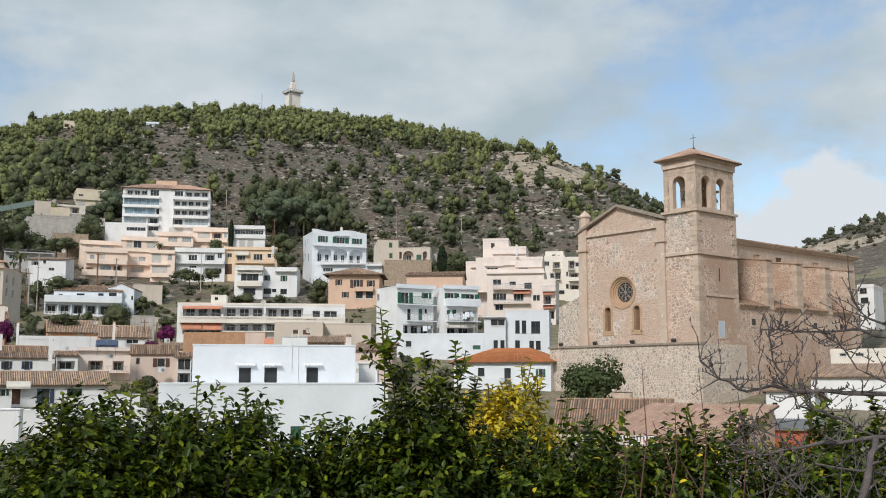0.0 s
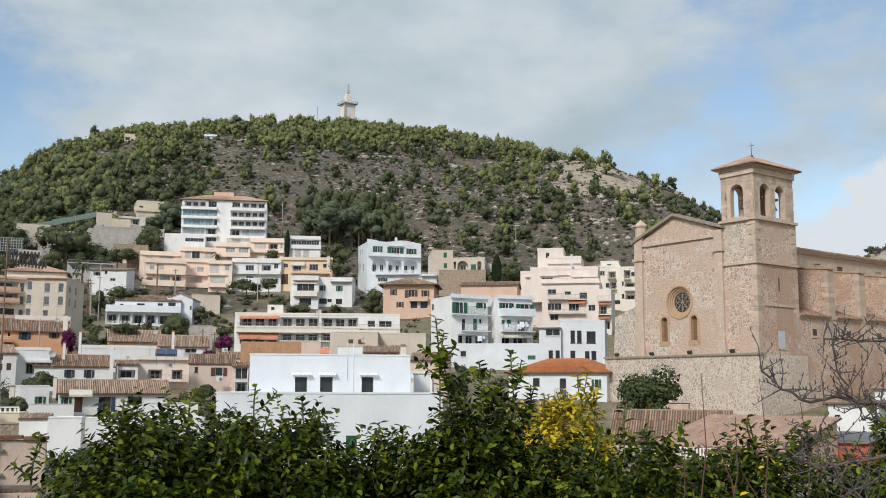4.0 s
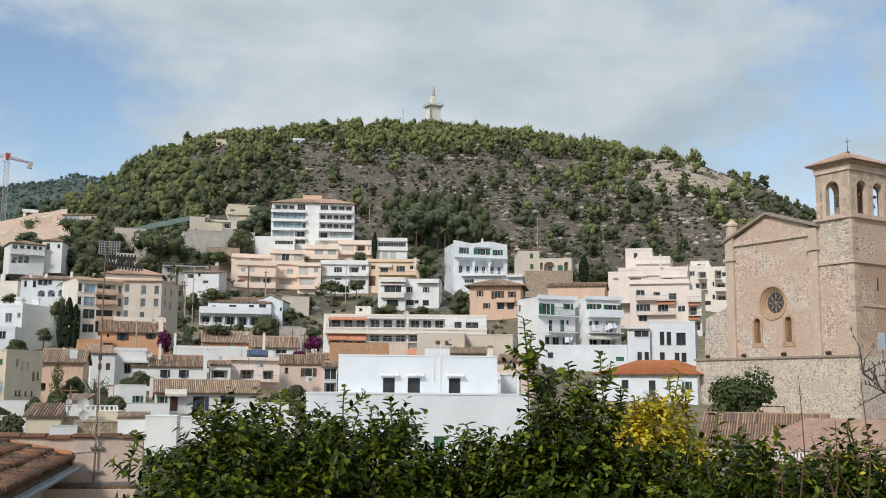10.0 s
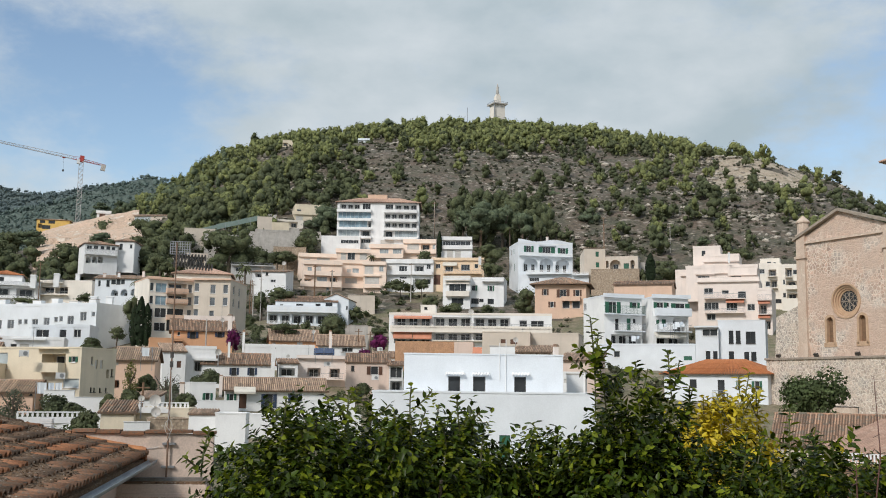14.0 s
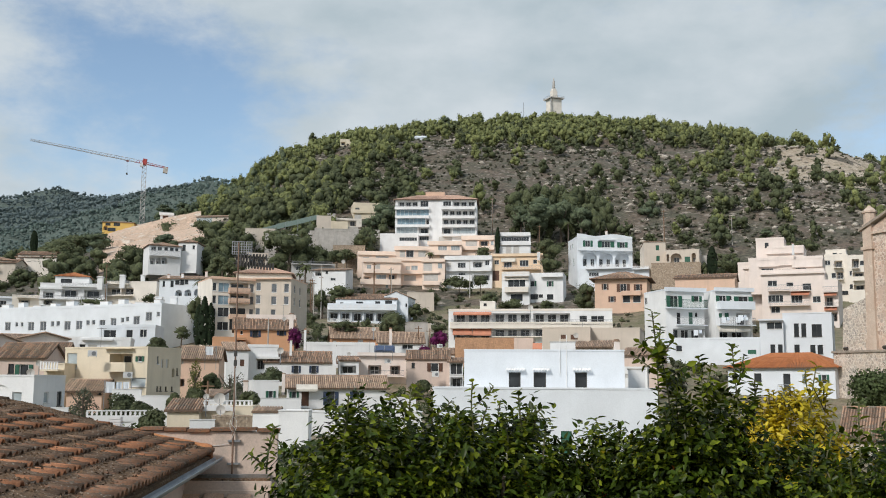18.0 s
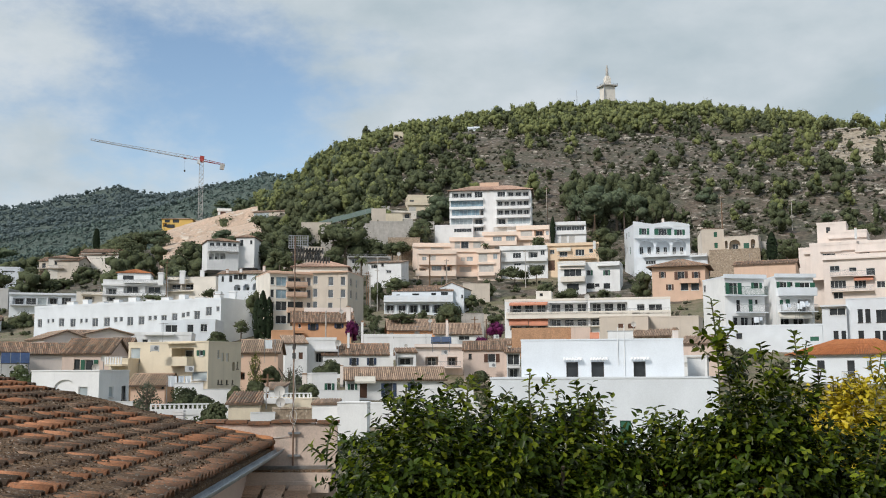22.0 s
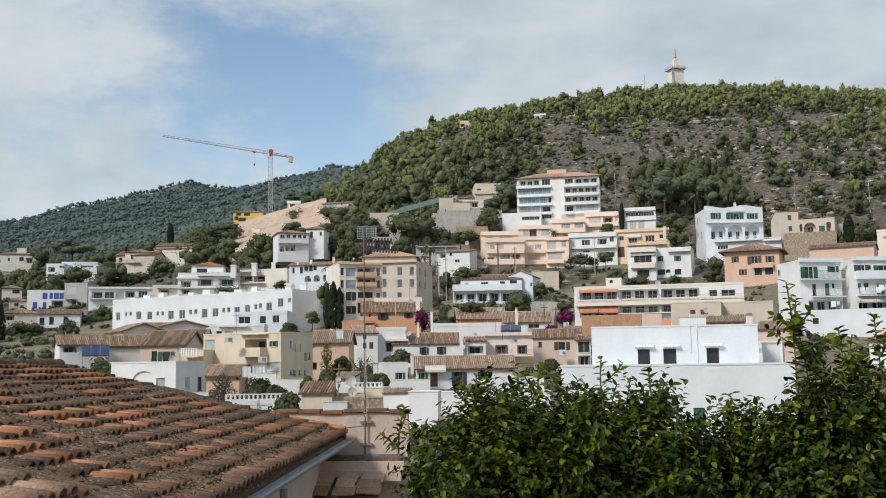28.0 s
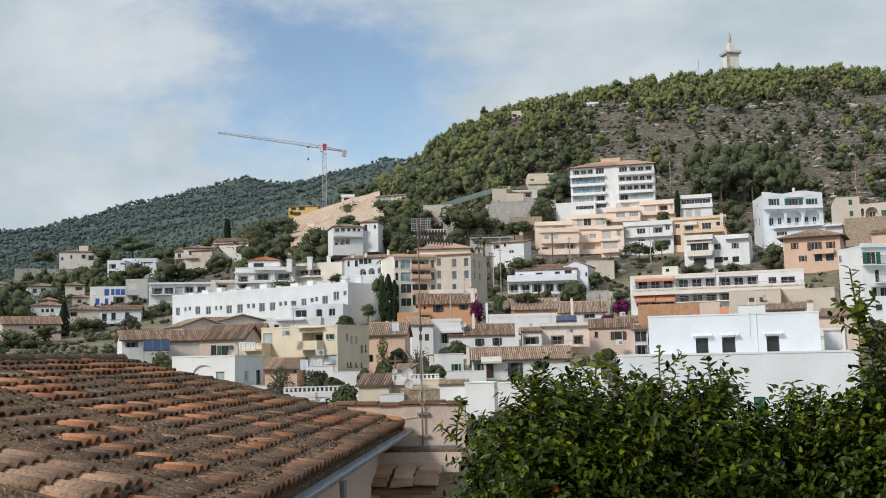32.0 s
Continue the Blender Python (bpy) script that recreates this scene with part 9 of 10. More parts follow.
def tile_mesh(name, material, length, r0, r1, thick=0.016, sides=7):
    """A barrel tile along +y, its wider lower end at y = 0."""
    v, f = [], []
    for y, r in ((0, r0), (length, r1)):
        for o in (0, thick):
            for i in range(sides + 1):
                w = math.pi * i / sides
                v.append((-(r - o) * math.cos(w), y, (r - o) * 1.0 * math.sin(w)))
    n = sides + 1
    for i in range(sides):
        f.append((i, i + 1, 2 * n + i + 1, 2 * n + i))
        f.append((n + i, 3 * n + i, 3 * n + i + 1, n + i + 1))
        f.append((i, n + i, n + i + 1, i + 1))
        f.append((2 * n + i, 2 * n + i + 1, 3 * n + i + 1, 3 * n + i))
    f += [(0, 2 * n, 3 * n, n), (sides, n + sides, 3 * n + sides, 2 * n + sides)]
    me = bpy.data.meshes.new(name)
    me.from_pydata(v, [], f)
    me.materials.append(MATS[material])
    me.shade_smooth()
    return me


def moss_height(s, k):
    """Depth of the gravelly moss: patches bury the upper part of each tile."""
    pat = noise.noise(Vector((s * 0.9, k * 0.55, 7)))
    lump = noise.noise(Vector((s * 9, k * 9, 0))) + 0.8 * noise.noise(Vector((s * 24, k * 24, 3)))
    return 0.066 - 0.06 * pat + 0.010 * lump + 0.012 * noise.noise(Vector((s * 2.5, k * 2.5, 9)))


def near_roof():
    e = thing("tiled_house", "low house with an old mossy barrel-tile roof and zinc gutter", "house")
    # the bed of the roof, a slab with the channel tiles' humps
    col = 0.198
    ncol = int(NEAR_END / col)
    bed = Shape()
    a, b, c, d = roof_point(-0.1, -0.02, -0.07), roof_point(NEAR_END + 1.5, -0.02, -0.07), roof_point(NEAR_END + 1.5, RIDGE, -0.07), roof_point(-0.1, RIDGE, -0.07)
    bed.prism((a, b, c, d), (0, 0, -0.12))
    slab = part("roof_slab", bed, "moss_bed", e)
    # gravelly moss grown over the channels
    ns, nk = 300, 150
    grid = []
    for i in range(ns):
        for j in range(nk):
            s, k = -0.05 + (NEAR_END + 1.4) * i / (ns - 1), 0.10 + (RIDGE - 0.1) * j / (nk - 1)
            grid.append(tuple(roof_point(s, k, moss_height(s, k))))
    gq = [(i * nk + j, (i + 1) * nk + j, (i + 1) * nk + j + 1, i * nk + j + 1) for i in range(ns - 1) for j in range(nk - 1)]
    tagged(part("moss", mesh_of("moss", np.array(grid), gq, "moss_bed"), "moss_bed", slab), kind="stuff")
    far = [roof_point(-0.1, RIDGE, -0.07), roof_point(NEAR_END + 0.2, RIDGE, -0.07)]
    bk = Shape()
    down = UP * 3.0 + Vector((0, 0, -3.0 * PITCH))
    bk.prism((far[0], far[1], far[1] + down, far[0] + down), (0, 0, -0.12))
    part("roof_slab", bk, "moss_bed", e)
    wl = Shape()
    for k0, k1 in ((0.35, 0.65),):
        p = [roof_point(0.25, k0), roof_point(NEAR_END, k0), roof_point(NEAR_END, k1), roof_point(0.25, k1)]
        wl.prism([(q.x, q.y, -4.8) for q in p], (0, 0, 3.55))
    p = [roof_point(0.0, 0.35), roof_point(0.3, 0.35), roof_point(0.3, RIDGE), roof_point(0.0, RIDGE)]
    wl.prism([(q.x, q.y, -4.8) for q in p], (0, 0, 3.6))
    part("wall", wl, "dusty_pink", e)
    # channel tiles between the covers
    rng = np.random.default_rng(11)
    turn = math.atan2(UP.y, UP.x) - math.pi / 2
    rot = Matrix.Rotation(turn, 4, "Z") @ Matrix.Rotation(math.atan(PITCH), 4, "X")
    covers = {k: [tile_mesh("tile", k, 0.44, 0.080 + q, 0.066 + q) for q in (0.0, 0.006)] for k in ("clay_orange", "clay_brown", "clay_dark", "clay_pale")}
    gap = 0.345
    rows = int(RIDGE / math.cos(math.atan(PITCH)) / gap) + 1
    count = 0
    rest = {k: ([], []) for k in covers}
    order = []
    for i in range(ncol + 7):
        for j in range(rows):
            order.append((i, j))
    for i, j in order:
        s = 0.05 + i * col
        k = -0.10 + j * gap * math.cos(math.atan(PITCH))
        if k > RIDGE - 0.2 or (i > ncol and k > 0.7):
            continue
        pat = noise.noise(Vector((s * 0.9, k * 0.55, 7)))
        row_bias = noise.noise(Vector((3.3, k * 2.1, 1)))
        q = rng.uniform() + 0.42 * pat + 0.3 * row_bias
        kind = "clay_orange" if q > 0.82 else "clay_brown" if q > 0.58 else "clay_dark" if q > -0.05 else "clay_pale"
        if j == 0 or (j == 1 and rng.uniform() < 0.4):
            kind = "clay_brown" if rng.uniform() < 0.7 else "clay_dark"
        m = Matrix.Translation(roof_point(s + rng.normal() * 0.008, k, (0.046 if kind == "clay_orange" else 0.03) + rng.normal() * 0.004)) @ rot @ Matrix.Rotation(rng.normal() * 0.025, 4, "Z") @ Matrix.Rotation(-0.12, 4, "X")
        me = covers[kind][int(rng.integers(2))]
        if s > 4.6 and k < 4.0 and count < 300:
            ob = new("tile", me)
            ob.parent = slab
            ob.matrix_world = m
            count += 1
        else:
            v0 = np.array([tuple(m @ v.co) for v in me.vertices])
            vs, fs = rest[kind]
            n0 = sum(len(x) for x in vs)
            vs.append(v0)
            fs.extend([[n0 + z for z in pl.vertices] for pl in me.polygons])
    for kind, (vs, fs) in rest.items():
        if vs:
            me = mesh_of("roof_tiles", np.concatenate(vs), fs, kind)
            me.shade_smooth()
            tagged(part("roof_tiles", me, kind, slab), kind="stuff")
    # clods of moss and dust lying in the channels
    vs = []
    for _ in range(16000):
        s, k = rng.uniform(0, NEAR_END), rng.uniform(0, RIDGE)
        p = roof_point(s, k, moss_height(s, k) + rng.uniform(0, 0.006))
        z = rng.uniform(0.004, 0.010)
        u, w2 = rng.normal(size=3) * z, rng.normal(size=3) * z
        p = np.array(p)
        vs += [p - u - w2, p + u - w2 * 0.7, p + u + w2, p - u * 0.8 + w2]
    tagged(part("grit", mesh_of("grit", np.array(vs), quads_for(len(vs) // 4), "moss_bed"), "moss_bed", slab), kind="stuff")
    # ridge and verge tiles
    ridge_mesh = tile_mesh("ridge_tile", "clay_dark", 0.42, 0.12, 0.10)
    yaw = Matrix.Rotation(math.atan2(-ALONG.x, ALONG.y), 4, "Z")
    for i in range(int(NEAR_END / 0.37) + 1):
        ob = new("ridge_tile", ridge_mesh)
        ob.parent = e
        ob.matrix_world = Matrix.Translation(roof_point(0.0 + i * 0.37, RIDGE, 0.03 + 0.01 * math.sin(i * 2.0))) @ yaw
    # the paler roof of the next house, a step higher, laid over the edge
    for i in range(5):
        for r in range(13):
            k = 0.62 + r * 0.35
            if k > RIDGE - 0.1:
                continue
            ob = new("verge_tile" if i == 0 else "tile", covers["clay_pale"][i % 2])
            ob.parent = e
            ob.matrix_world = Matrix.Translation(roof_point(NEAR_END + 0.55 + i * 0.2, k, 0.075 + 0.008 * math.sin(i * 3 + r))) @ rot @ Matrix.Scale(1.1, 4) @ Matrix.Rotation(-0.06, 4, "X")
    f = Shape()
    f.prism([roof_point(NEAR_END + 0.47, 0.66, -0.06), roof_point(NEAR_END + 1.5, 0.66, -0.06), roof_point(NEAR_END + 1.5, 0.66, 0.085), roof_point(NEAR_END + 0.47, 0.66, 0.085)], roof_point(0, RIDGE) - roof_point(0, 0.66))
    part("roof_slab", f, "moss_bed", e)
    # orange mortar fillet on the far verge
    v, q = [], []
    for i in range(25):
        k = -0.05 + i * 0.08
        w = 0.05 * noise.noise(Vector((i * 0.5, 1, 0)))
        thin = 1 - 0.6 * i / 24
        ring = [(-0.24, -0.12), (0.03 + w * thin, -0.02), (0.02 + w, 0.07 * thin), (-0.10, 0.13 * thin + w * 0.3), (-0.20, 0.10 * thin), (-0.26, 0.0)]
        v.extend(tuple(roof_point(s0, k, l)) for s0, l in ring)
        if i:
            q.extend(((i - 1) * 6 + n, (i - 1) * 6 + (n + 1) % 6, i * 6 + (n + 1) % 6, i * 6 + n) for n in range(6))
    f = mesh_of("mortar_verge", v, q, "orange_mortar")
    part("mortar_verge", f, "orange_mortar", e, "orange mortar fillet along the verge")
    # gutter on brackets, with a downpipe
    g = Shape()
    n = 8
    ring = [(0.062 * math.cos(math.pi + math.pi * i / n), 0.062 * math.sin(math.pi + math.pi * i / n)) for i in range(n + 1)]
    out = -UP
    base = roof_point(-0.15, -0.165, -0.05)
    run = roof_point(NEAR_END + 1.2, -0.165, -0.08) - base
    lip = [(0.062, 0.012), (0.078, 0.012), (0.078, 0.0)] + [(1.1 * x, 1.1 * z) for x, z in reversed(ring)] + [(-0.070, 0.01), (-0.062, 0.01)]
    g.prism([base + out * x + Vector((0, 0, z)) for x, z in lip + ring[1:-1]], run)
    gut = part("gutter", g, "zinc", e, "grey zinc half-round gutter")
    dp = Shape()
    p = roof_point(6.0, -0.15, -0.18)
    dp.tube([p, p + Vector((0, 0, -0.25)), p + UP * 0.3 + Vector((0, 0, -0.5)), p + UP * 0.3 + Vector((0, 0, -3.0))], [0.045] * 4, 8)
    part("downpipe", dp, "zinc", gut)


surface("orange_mortar", (0.48, 0.20, 0.08), (0.40, 0.17, 0.08), size=0.3, rough=0.95, grain=0.15, grain_size=0.03, bump=0.4)
surface("zinc", (0.30, 0.33, 0.36), (0.22, 0.25, 0.28), size=0.5, rough=0.5, metal=0.5, grain=0.12, grain_size=0.05)
surface("old_plaster", (0.65, 0.51, 0.42), (0.55, 0.44, 0.365), size=0.7, rough=0.95, grain=0.1, grain_size=0.03, bump=0.25, streaks=0.45, specks=(0.52, 0.42, 0.35), speck_size=0.5)
surface("wet_cement", (0.27, 0.27, 0.26), (0.16, 0.14, 0.12), size=0.4, rough=0.8, grain=0.2, grain_size=0.03, bump=0.3)
near_roof()


def yard():
    """The rendered wall behind the roof, the ledge, and the lean-to below."""
    e = thing("yard_wall", "pinkish rendered wall with brick coping", "wall")
    q = EAVE - ALONG * 0.36
    at = lambda k, z, back=0.0: Vector((q.x, q.y, 0)) + UP * k - ALONG * back + Vector((0, 0, z))
    s = Shape()
    s.prism([at(4.5, -4.8), at(-1.11, -4.8), at(-1.11, -0.83), at(4.5, -0.79)], -ALONG * 0.25)
    part("wall", s, "old_plaster", e)
    for i in range(15):
        b = Shape()
        k0 = -1.14 + i * 0.39
        z = -0.825 + 0.008 * (i % 3) + 0.01 * math.sin(i * 1.7)
        b.prism([at(k0, z, -0.05), at(k0 + 0.37, z, -0.05), at(k0 + 0.37, z + 0.05, -0.05), at(k0, z + 0.05, -0.05)], -ALONG * 0.36)
        part("coping_brick", b, "clay_brown", e)
    # ledge at the wall's foot, a plastered beam and the lean-to roof
    led = thing("ledge", "grey cement ledge and plastered beam at the wall's foot", "ledge")

    def beam(nm, mat, k1, z0, z1, b0, b1, sag=0.0):
        s = Shape()
        s.prism([at(3.0, z0 + sag, b0), at(k1, z0, b0), at(k1, z1, b0), at(1.0, z1 + sag, b0), at(3.0, z1 + sag, b0)], -ALONG * (b1 - b0))
        part(nm, s, mat, led)

    beam("cement_ledge", "wet_cement", -1.02, -1.85, -1.53, -0.003, -0.16)
    beam("ledge_bed", "moss_bed", -1.02, -1.85, -1.58, -0.16, -0.37)
    beam("plaster_beam", "old_plaster", -1.06, -1.82, -1.62, -0.37, -0.47, 0.02)
    beam("lower_beam", "old_plaster", -1.02, -1.93, -1.755, -0.47, -0.55, 0.015)
    roof = thing("lean_to", "low lean-to with a roof of broken flat clay tiles", "shed")
    s = Shape()
    s.prism([at(3.0, -1.86, -0.55), at(-0.70, -1.86, -0.55), at(-0.70, -2.09, -1.25), at(3.0, -2.09, -1.25)], (0, 0, -0.05))
    sl = part("roof_slab", s, "timber", roof)
    rng = np.random.default_rng(3)
    for r in range(3):
        for c in range(9):
            t = Shape()
            k = -0.72 + c * 0.41 + rng.uniform(-0.03, 0.03)
            b0 = -0.56 - r * 0.22
            z = -1.835 - r * 0.072 + rng.uniform(0, 0.03)
            w = rng.uniform(0.30, 0.40)
            lean = rng.uniform(-0.02, 0.02)
            t.prism([at(k, z, b0), at(k + w, z + lean, b0), at(k + w, z - 0.10 + lean, b0 - 0.31 + lean), at(k, z - 0.10, b0 - 0.31)], (0, 0, 0.022))
            part("clay_slab", t, ("clay_flat", "clay_flat", "clay_flat", "clay_pale")[int(rng.integers(4))], sl)
    s = Shape()
    s.prism([at(3.0, -2.20, -1.20), at(-0.62, -2.20, -1.20), at(-0.62, -2.115, -1.20), at(3.0, -2.115, -1.20)], ALONG * 0.1)
    part("front_beam", s, "timber", roof)
    for k in (1.05, 1.6):
        s = Shape()
        s.prism([at(k + 0.32, -4.8, -1.20), at(k, -4.8, -1.20), at(k, -2.205, -1.20), at(k + 0.32, -2.205, -1.20)], -ALONG * -0.1)
        part("post", s, "dusty_pink", roof)
    # aerial mast tied to the wall
    m = thing("aerial_mast", "rusty television aerial mast with two combs of rods", "aerial")
    foot, head = at(-0.37, -1.53, -0.06), at(-0.36, 2.42, -0.06)
    s = Shape()
    s.tube([foot, foot.lerp(head, 0.33), foot.lerp(head, 0.66), head], [0.017, 0.016, 0.014, 0.012], 7)
    part("pole", s, "rust_steel", m)
    for z in (-0.98, -1.36):
        b = Shape()
        p = at(-0.37, z, -0.06)
        b.prism([p + UP * 0.09 + Vector((0, 0, -0.018)), p - UP * 0.12 + Vector((0, 0, -0.018)), p - UP * 0.12 + Vector((0, 0, 0.018)), p + UP * 0.09 + Vector((0, 0, 0.018))], -ALONG * 0.08)
        part("bracket", b, "metal_grey", m)
    right = -UP
    for lvl, ln, cnt, tilt in ((2.17, 0.46, 9, 0.02), (2.06, 0.58, 12, -0.03)):
        b = Shape()
        o = at(-0.36, lvl, -0.06)
        tip = o + right * ln - ALONG * 0.25 + Vector((0, 0, tilt))
        b.tube([o - right * 0.08, tip], [0.012, 0.01], 5)
        com = part("aerial", b, "dark_frame", m)
        for i in range(cnt):
            c = (o - right * 0.02).lerp(tip, (i + 0.5) / cnt)
            rdd = Shape()
            g = 0.085 - 0.003 * i
            axis = (ALONG * 0.8 + right * 0.5).normalized()
            for lean in (-0.05, 0.05):
                rdd.tube([c - axis * g + Vector((0, 0, lean)), c + axis * g - Vector((0, 0, lean))], [0.007, 0.007], 4)
            for e2 in (-1, 1):
                rdd.box(-0.011, 0.011, -0.011, 0.011, -0.055, 0.055, Matrix.Translation(c + axis * g * e2))
            part("rod", rdd, "dark_frame", com)
    p = at(-0.36, 2.22, -0.05)
    rim = Shape()
    rim.tube([p + right * -0.11, p + right * 0.23, p + right * 0.23 + Vector((0, 0, 0.22)), p + right * -0.11 + Vector((0, 0, 0.22)), p + right * -0.11], [0.009] * 5, 4)
    net = part("reflector", rim, "metal_grey", m, "pale wire grid reflector")
    for i in range(8):
        wire = Shape()
        u0 = right * (-0.07 + 0.04 * i)
        wire.tube([p + u0, p + u0 + Vector((0, 0, 0.22))], [0.007, 0.007], 4)
        part("wire", wire, "metal_grey", net)
    for i in range(4):
        wire = Shape()
        w0 = Vector((0, 0, 0.044 * (i + 1)))
        wire.tube([p + right * -0.11 + w0, p + right * 0.23 + w0], [0.007, 0.007], 4)
        part("wire", wire, "metal_grey", net)
    for z in (0.50, 0.34):
        b = Shape()
        c = at(-0.36, z, -0.06)
        b.box(-0.015, 0.03, -0.02, 0.02, -0.05, 0.05, Matrix.Translation(c))
        part("amplifier", b, "dark_frame", m)
    cab = Shape()
    pts = [at(-0.37, 0.25, -0.09), at(-0.40, -0.3, -0.08), at(-0.34, -0.7, -0.08), at(-0.41, -0.78, -0.08), at(-0.36, -0.92, -0.08), at(-0.30, -1.02, -0.03), at(-0.1, -1.06, -0.012), at(0.35, -1.08, -0.012), at(0.8, -1.02, -0.012), at(1.15, -0.92, -0.012), at(1.42, -0.84, -0.06), at(1.5, -0.77, -0.06)]
    cab.tube(pts, [0.006] * len(pts), 5)
    ring = [at(-0.37 + 0.06 * math.cos(w), -0.70 + 0.12 * math.sin(w), -0.09) for w in [2 * math.pi * i / 10 for i in range(11)]]
    cab.tube(ring, [0.005] * 11, 4)
    part("cable", cab, "blind", m, "pale loose aerial cable")
    # white junction box on the coping
    j = thing("junction_box", "small white louvred vent block on the wall", "vent")
    for i in range(4):
        b = Shape()
        c = at(1.62, -0.755 + i * 0.045, -0.02)
        b.prism([c + UP * 0.1, c - UP * 0.1, c - UP * 0.1 + Vector((0, 0, 0.035)), c + UP * 0.1 + Vector((0, 0, 0.035))], -ALONG * 0.2)
        part("louvre", b, "white_frame", j)


yard()


# ---- orange trees in front ----
def leaf_arrays(base, direction, normal, length, width, rng):
    """Folded pointed leaves: two quads each."""
    d = direction / np.linalg.norm(direction, axis=1)[:, None]
    s = np.cross(normal, d)
    s /= np.linalg.norm(s, axis=1)[:, None] + 1e-9
    n = np.cross(d, s)
    L, W = length[:, None], width[:, None]
    tip = base + d * L - n * L * 0.10
    l1 = base + d * L * 0.30 + s * W * 0.46 + n * W * 0.16
    l2 = base + d * L * 0.68 + s * W * 0.38 + n * W * 0.08 - n * L * 0.03
    r1 = base + d * L * 0.30 - s * W * 0.46 + n * W * 0.16
    r2 = base + d * L * 0.68 - s * W * 0.38 + n * W * 0.08 - n * L * 0.03
    v = np.stack([base, l1, l2, tip, r2, r1], 1).reshape(-1, 3)
    k = np.arange(len(base))[:, None] * 6
    q = np.concatenate([k + np.array([[0, 3, 2, 1]]), k + np.array([[0, 5, 4, 3]])], 1).reshape(-1, 4)
    return v, q


def citrus(az, r, top, rad, drop, twigs, seed, leaf="orange_leaves", label="orange tree with glossy dark green leaves", shoots=(), fruit=6, second=0.0):
    a = radians(az)
    x, y = -math.sin(a) * r, math.cos(a) * r
    g = ground_z(x, y)
    e = thing("orange_tree", label, "orange tree", pose(x, y, g), "orange trees")
    rng = np.random.default_rng(seed)
    cz = top - drop * 0.62 - g
    t = Shape()
    t.tube([(0, 0, -0.2), (0.05, 0.03, 0.9), (0, 0, max(cz - 0.6, 1.0))], [0.11, 0.09, 0.07], 8)
    part("trunk", t, "bark", e)
    for k in range(11):
        w = 2 * math.pi * k / 11 + rng.uniform(-0.3, 0.3)
        end = Vector((math.cos(w) * rad * 0.75, math.sin(w) * rad * 0.75, cz + rng.uniform(-0.3, 0.45) * drop))
        limb = Shape()
        limb.tube([(0, 0, max(cz - 0.7, 0.9)), Vector((math.cos(w) * rad * 0.35, math.sin(w) * rad * 0.35, cz - 0.25)), end], [0.045, 0.03, 0.012], 5)
        part("limb", limb, "bark", e)
    B, D, N, L, Y = [], [], [], [], []
    stems = Shape()

    def twig(p, d, ln, leaves, scale=1.0, stem=False, young_lit=0.04):
        d = d / np.linalg.norm(d)
        bend = rng.normal(size=3) * 0.25
        path = [p + d * ln * s + bend * ln * s * s * 0.5 for s in np.linspace(0, 1, leaves + 1)]
        if stem:
            stems.tube([tuple(q) for q in path[::3] + [path[-1]]], [0.006] * (len(path[::3]) + 1), 4)
        for i, q in enumerate(path[1:]):
            ang = i * 2.4 + rng.uniform(-0.4, 0.4)
            u = np.cross(d, [0.3, 0.2, 1.0])
            u /= np.linalg.norm(u)
            w = np.cross(d, u)
            out = u * math.cos(ang) + w * math.sin(ang)
            ld = d * rng.uniform(0.1, 0.7) + out * rng.uniform(0.7, 1.1) + np.array([0, 0, rng.uniform(-0.45, 0.2)])
            B.append(q)
            Y.append(rng.uniform() < young_lit)
            D.append(ld)
            N.append(d * 0.6 + rng.normal(size=3) * 0.35 + np.array([0, 0, 0.7]))
            L.append(scale * rng.uniform(0.043, 0.072))

    for _ in range(int(twigs * 1.9)):
        d = rng.normal(size=3)
        d /= np.linalg.norm(d)
        if d[2] < -0.35:
            d[2] *= -0.6
        q = 0.45 + 0.55 * rng.uniform() ** 0.5
        lump = 1 + 0.42 * noise.noise(Vector(tuple(d * 2.6)) + Vector((seed, 0, 0)))
        p = np.array([d[0] * rad, d[1] * rad, d[2] * drop * 0.62]) * q * lump + np.array([0, 0, cz])
        # upward twigs carry more bright leaves, so the crown's top looks lit
        twig(p, d + np.array([0, 0, 0.3]) + rng.normal(size=3) * 0.5, rng.uniform(0.12, 0.25), int(rng.integers(9, 15)), 1.0, False, 0.26 if d[2] > 0.40 else 0.04)
    for k in range(34):
        w = rng.uniform(0, 2 * math.pi)
        q = rng.uniform(0.1, 0.85)
        p = np.array([math.cos(w) * rad * q, math.sin(w) * rad * q, cz + drop * 0.62 * math.sqrt(1 - q * q) * 0.9])
        twig(p, np.array([rng.normal() * 0.3, rng.normal() * 0.3, 1.0]), rng.uniform(0.10, 0.24), 15, 0.95, True, 0.5)
    for az2, r2, z0, z1, n in shoots:
        b = radians(az2)
        p = np.array([-math.sin(b) * r2 - x, math.cos(b) * r2 - y, z0 - g])
        twig(p, np.array([rng.normal() * 0.10, rng.normal() * 0.10, 1.0]), z1 - z0, int(n * 1.7), 1.15, True, 0.72)
        for _ in range(int(n / 5)):
            f = rng.uniform(0.0, 0.6)
            twig(p + np.array([0, 0, (z1 - z0) * f]), np.array([rng.normal() * 0.8, rng.normal() * 0.8, 0.8]), 0.18, 13, 1.05, True, 0.6)
    B, D, N, L = np.array(B), np.array(D), np.array(N), np.array(L)
    other = rng.uniform(size=len(B)) < second
    young_lit = np.array(Y) & ~other & (leaf == "orange_leaves")
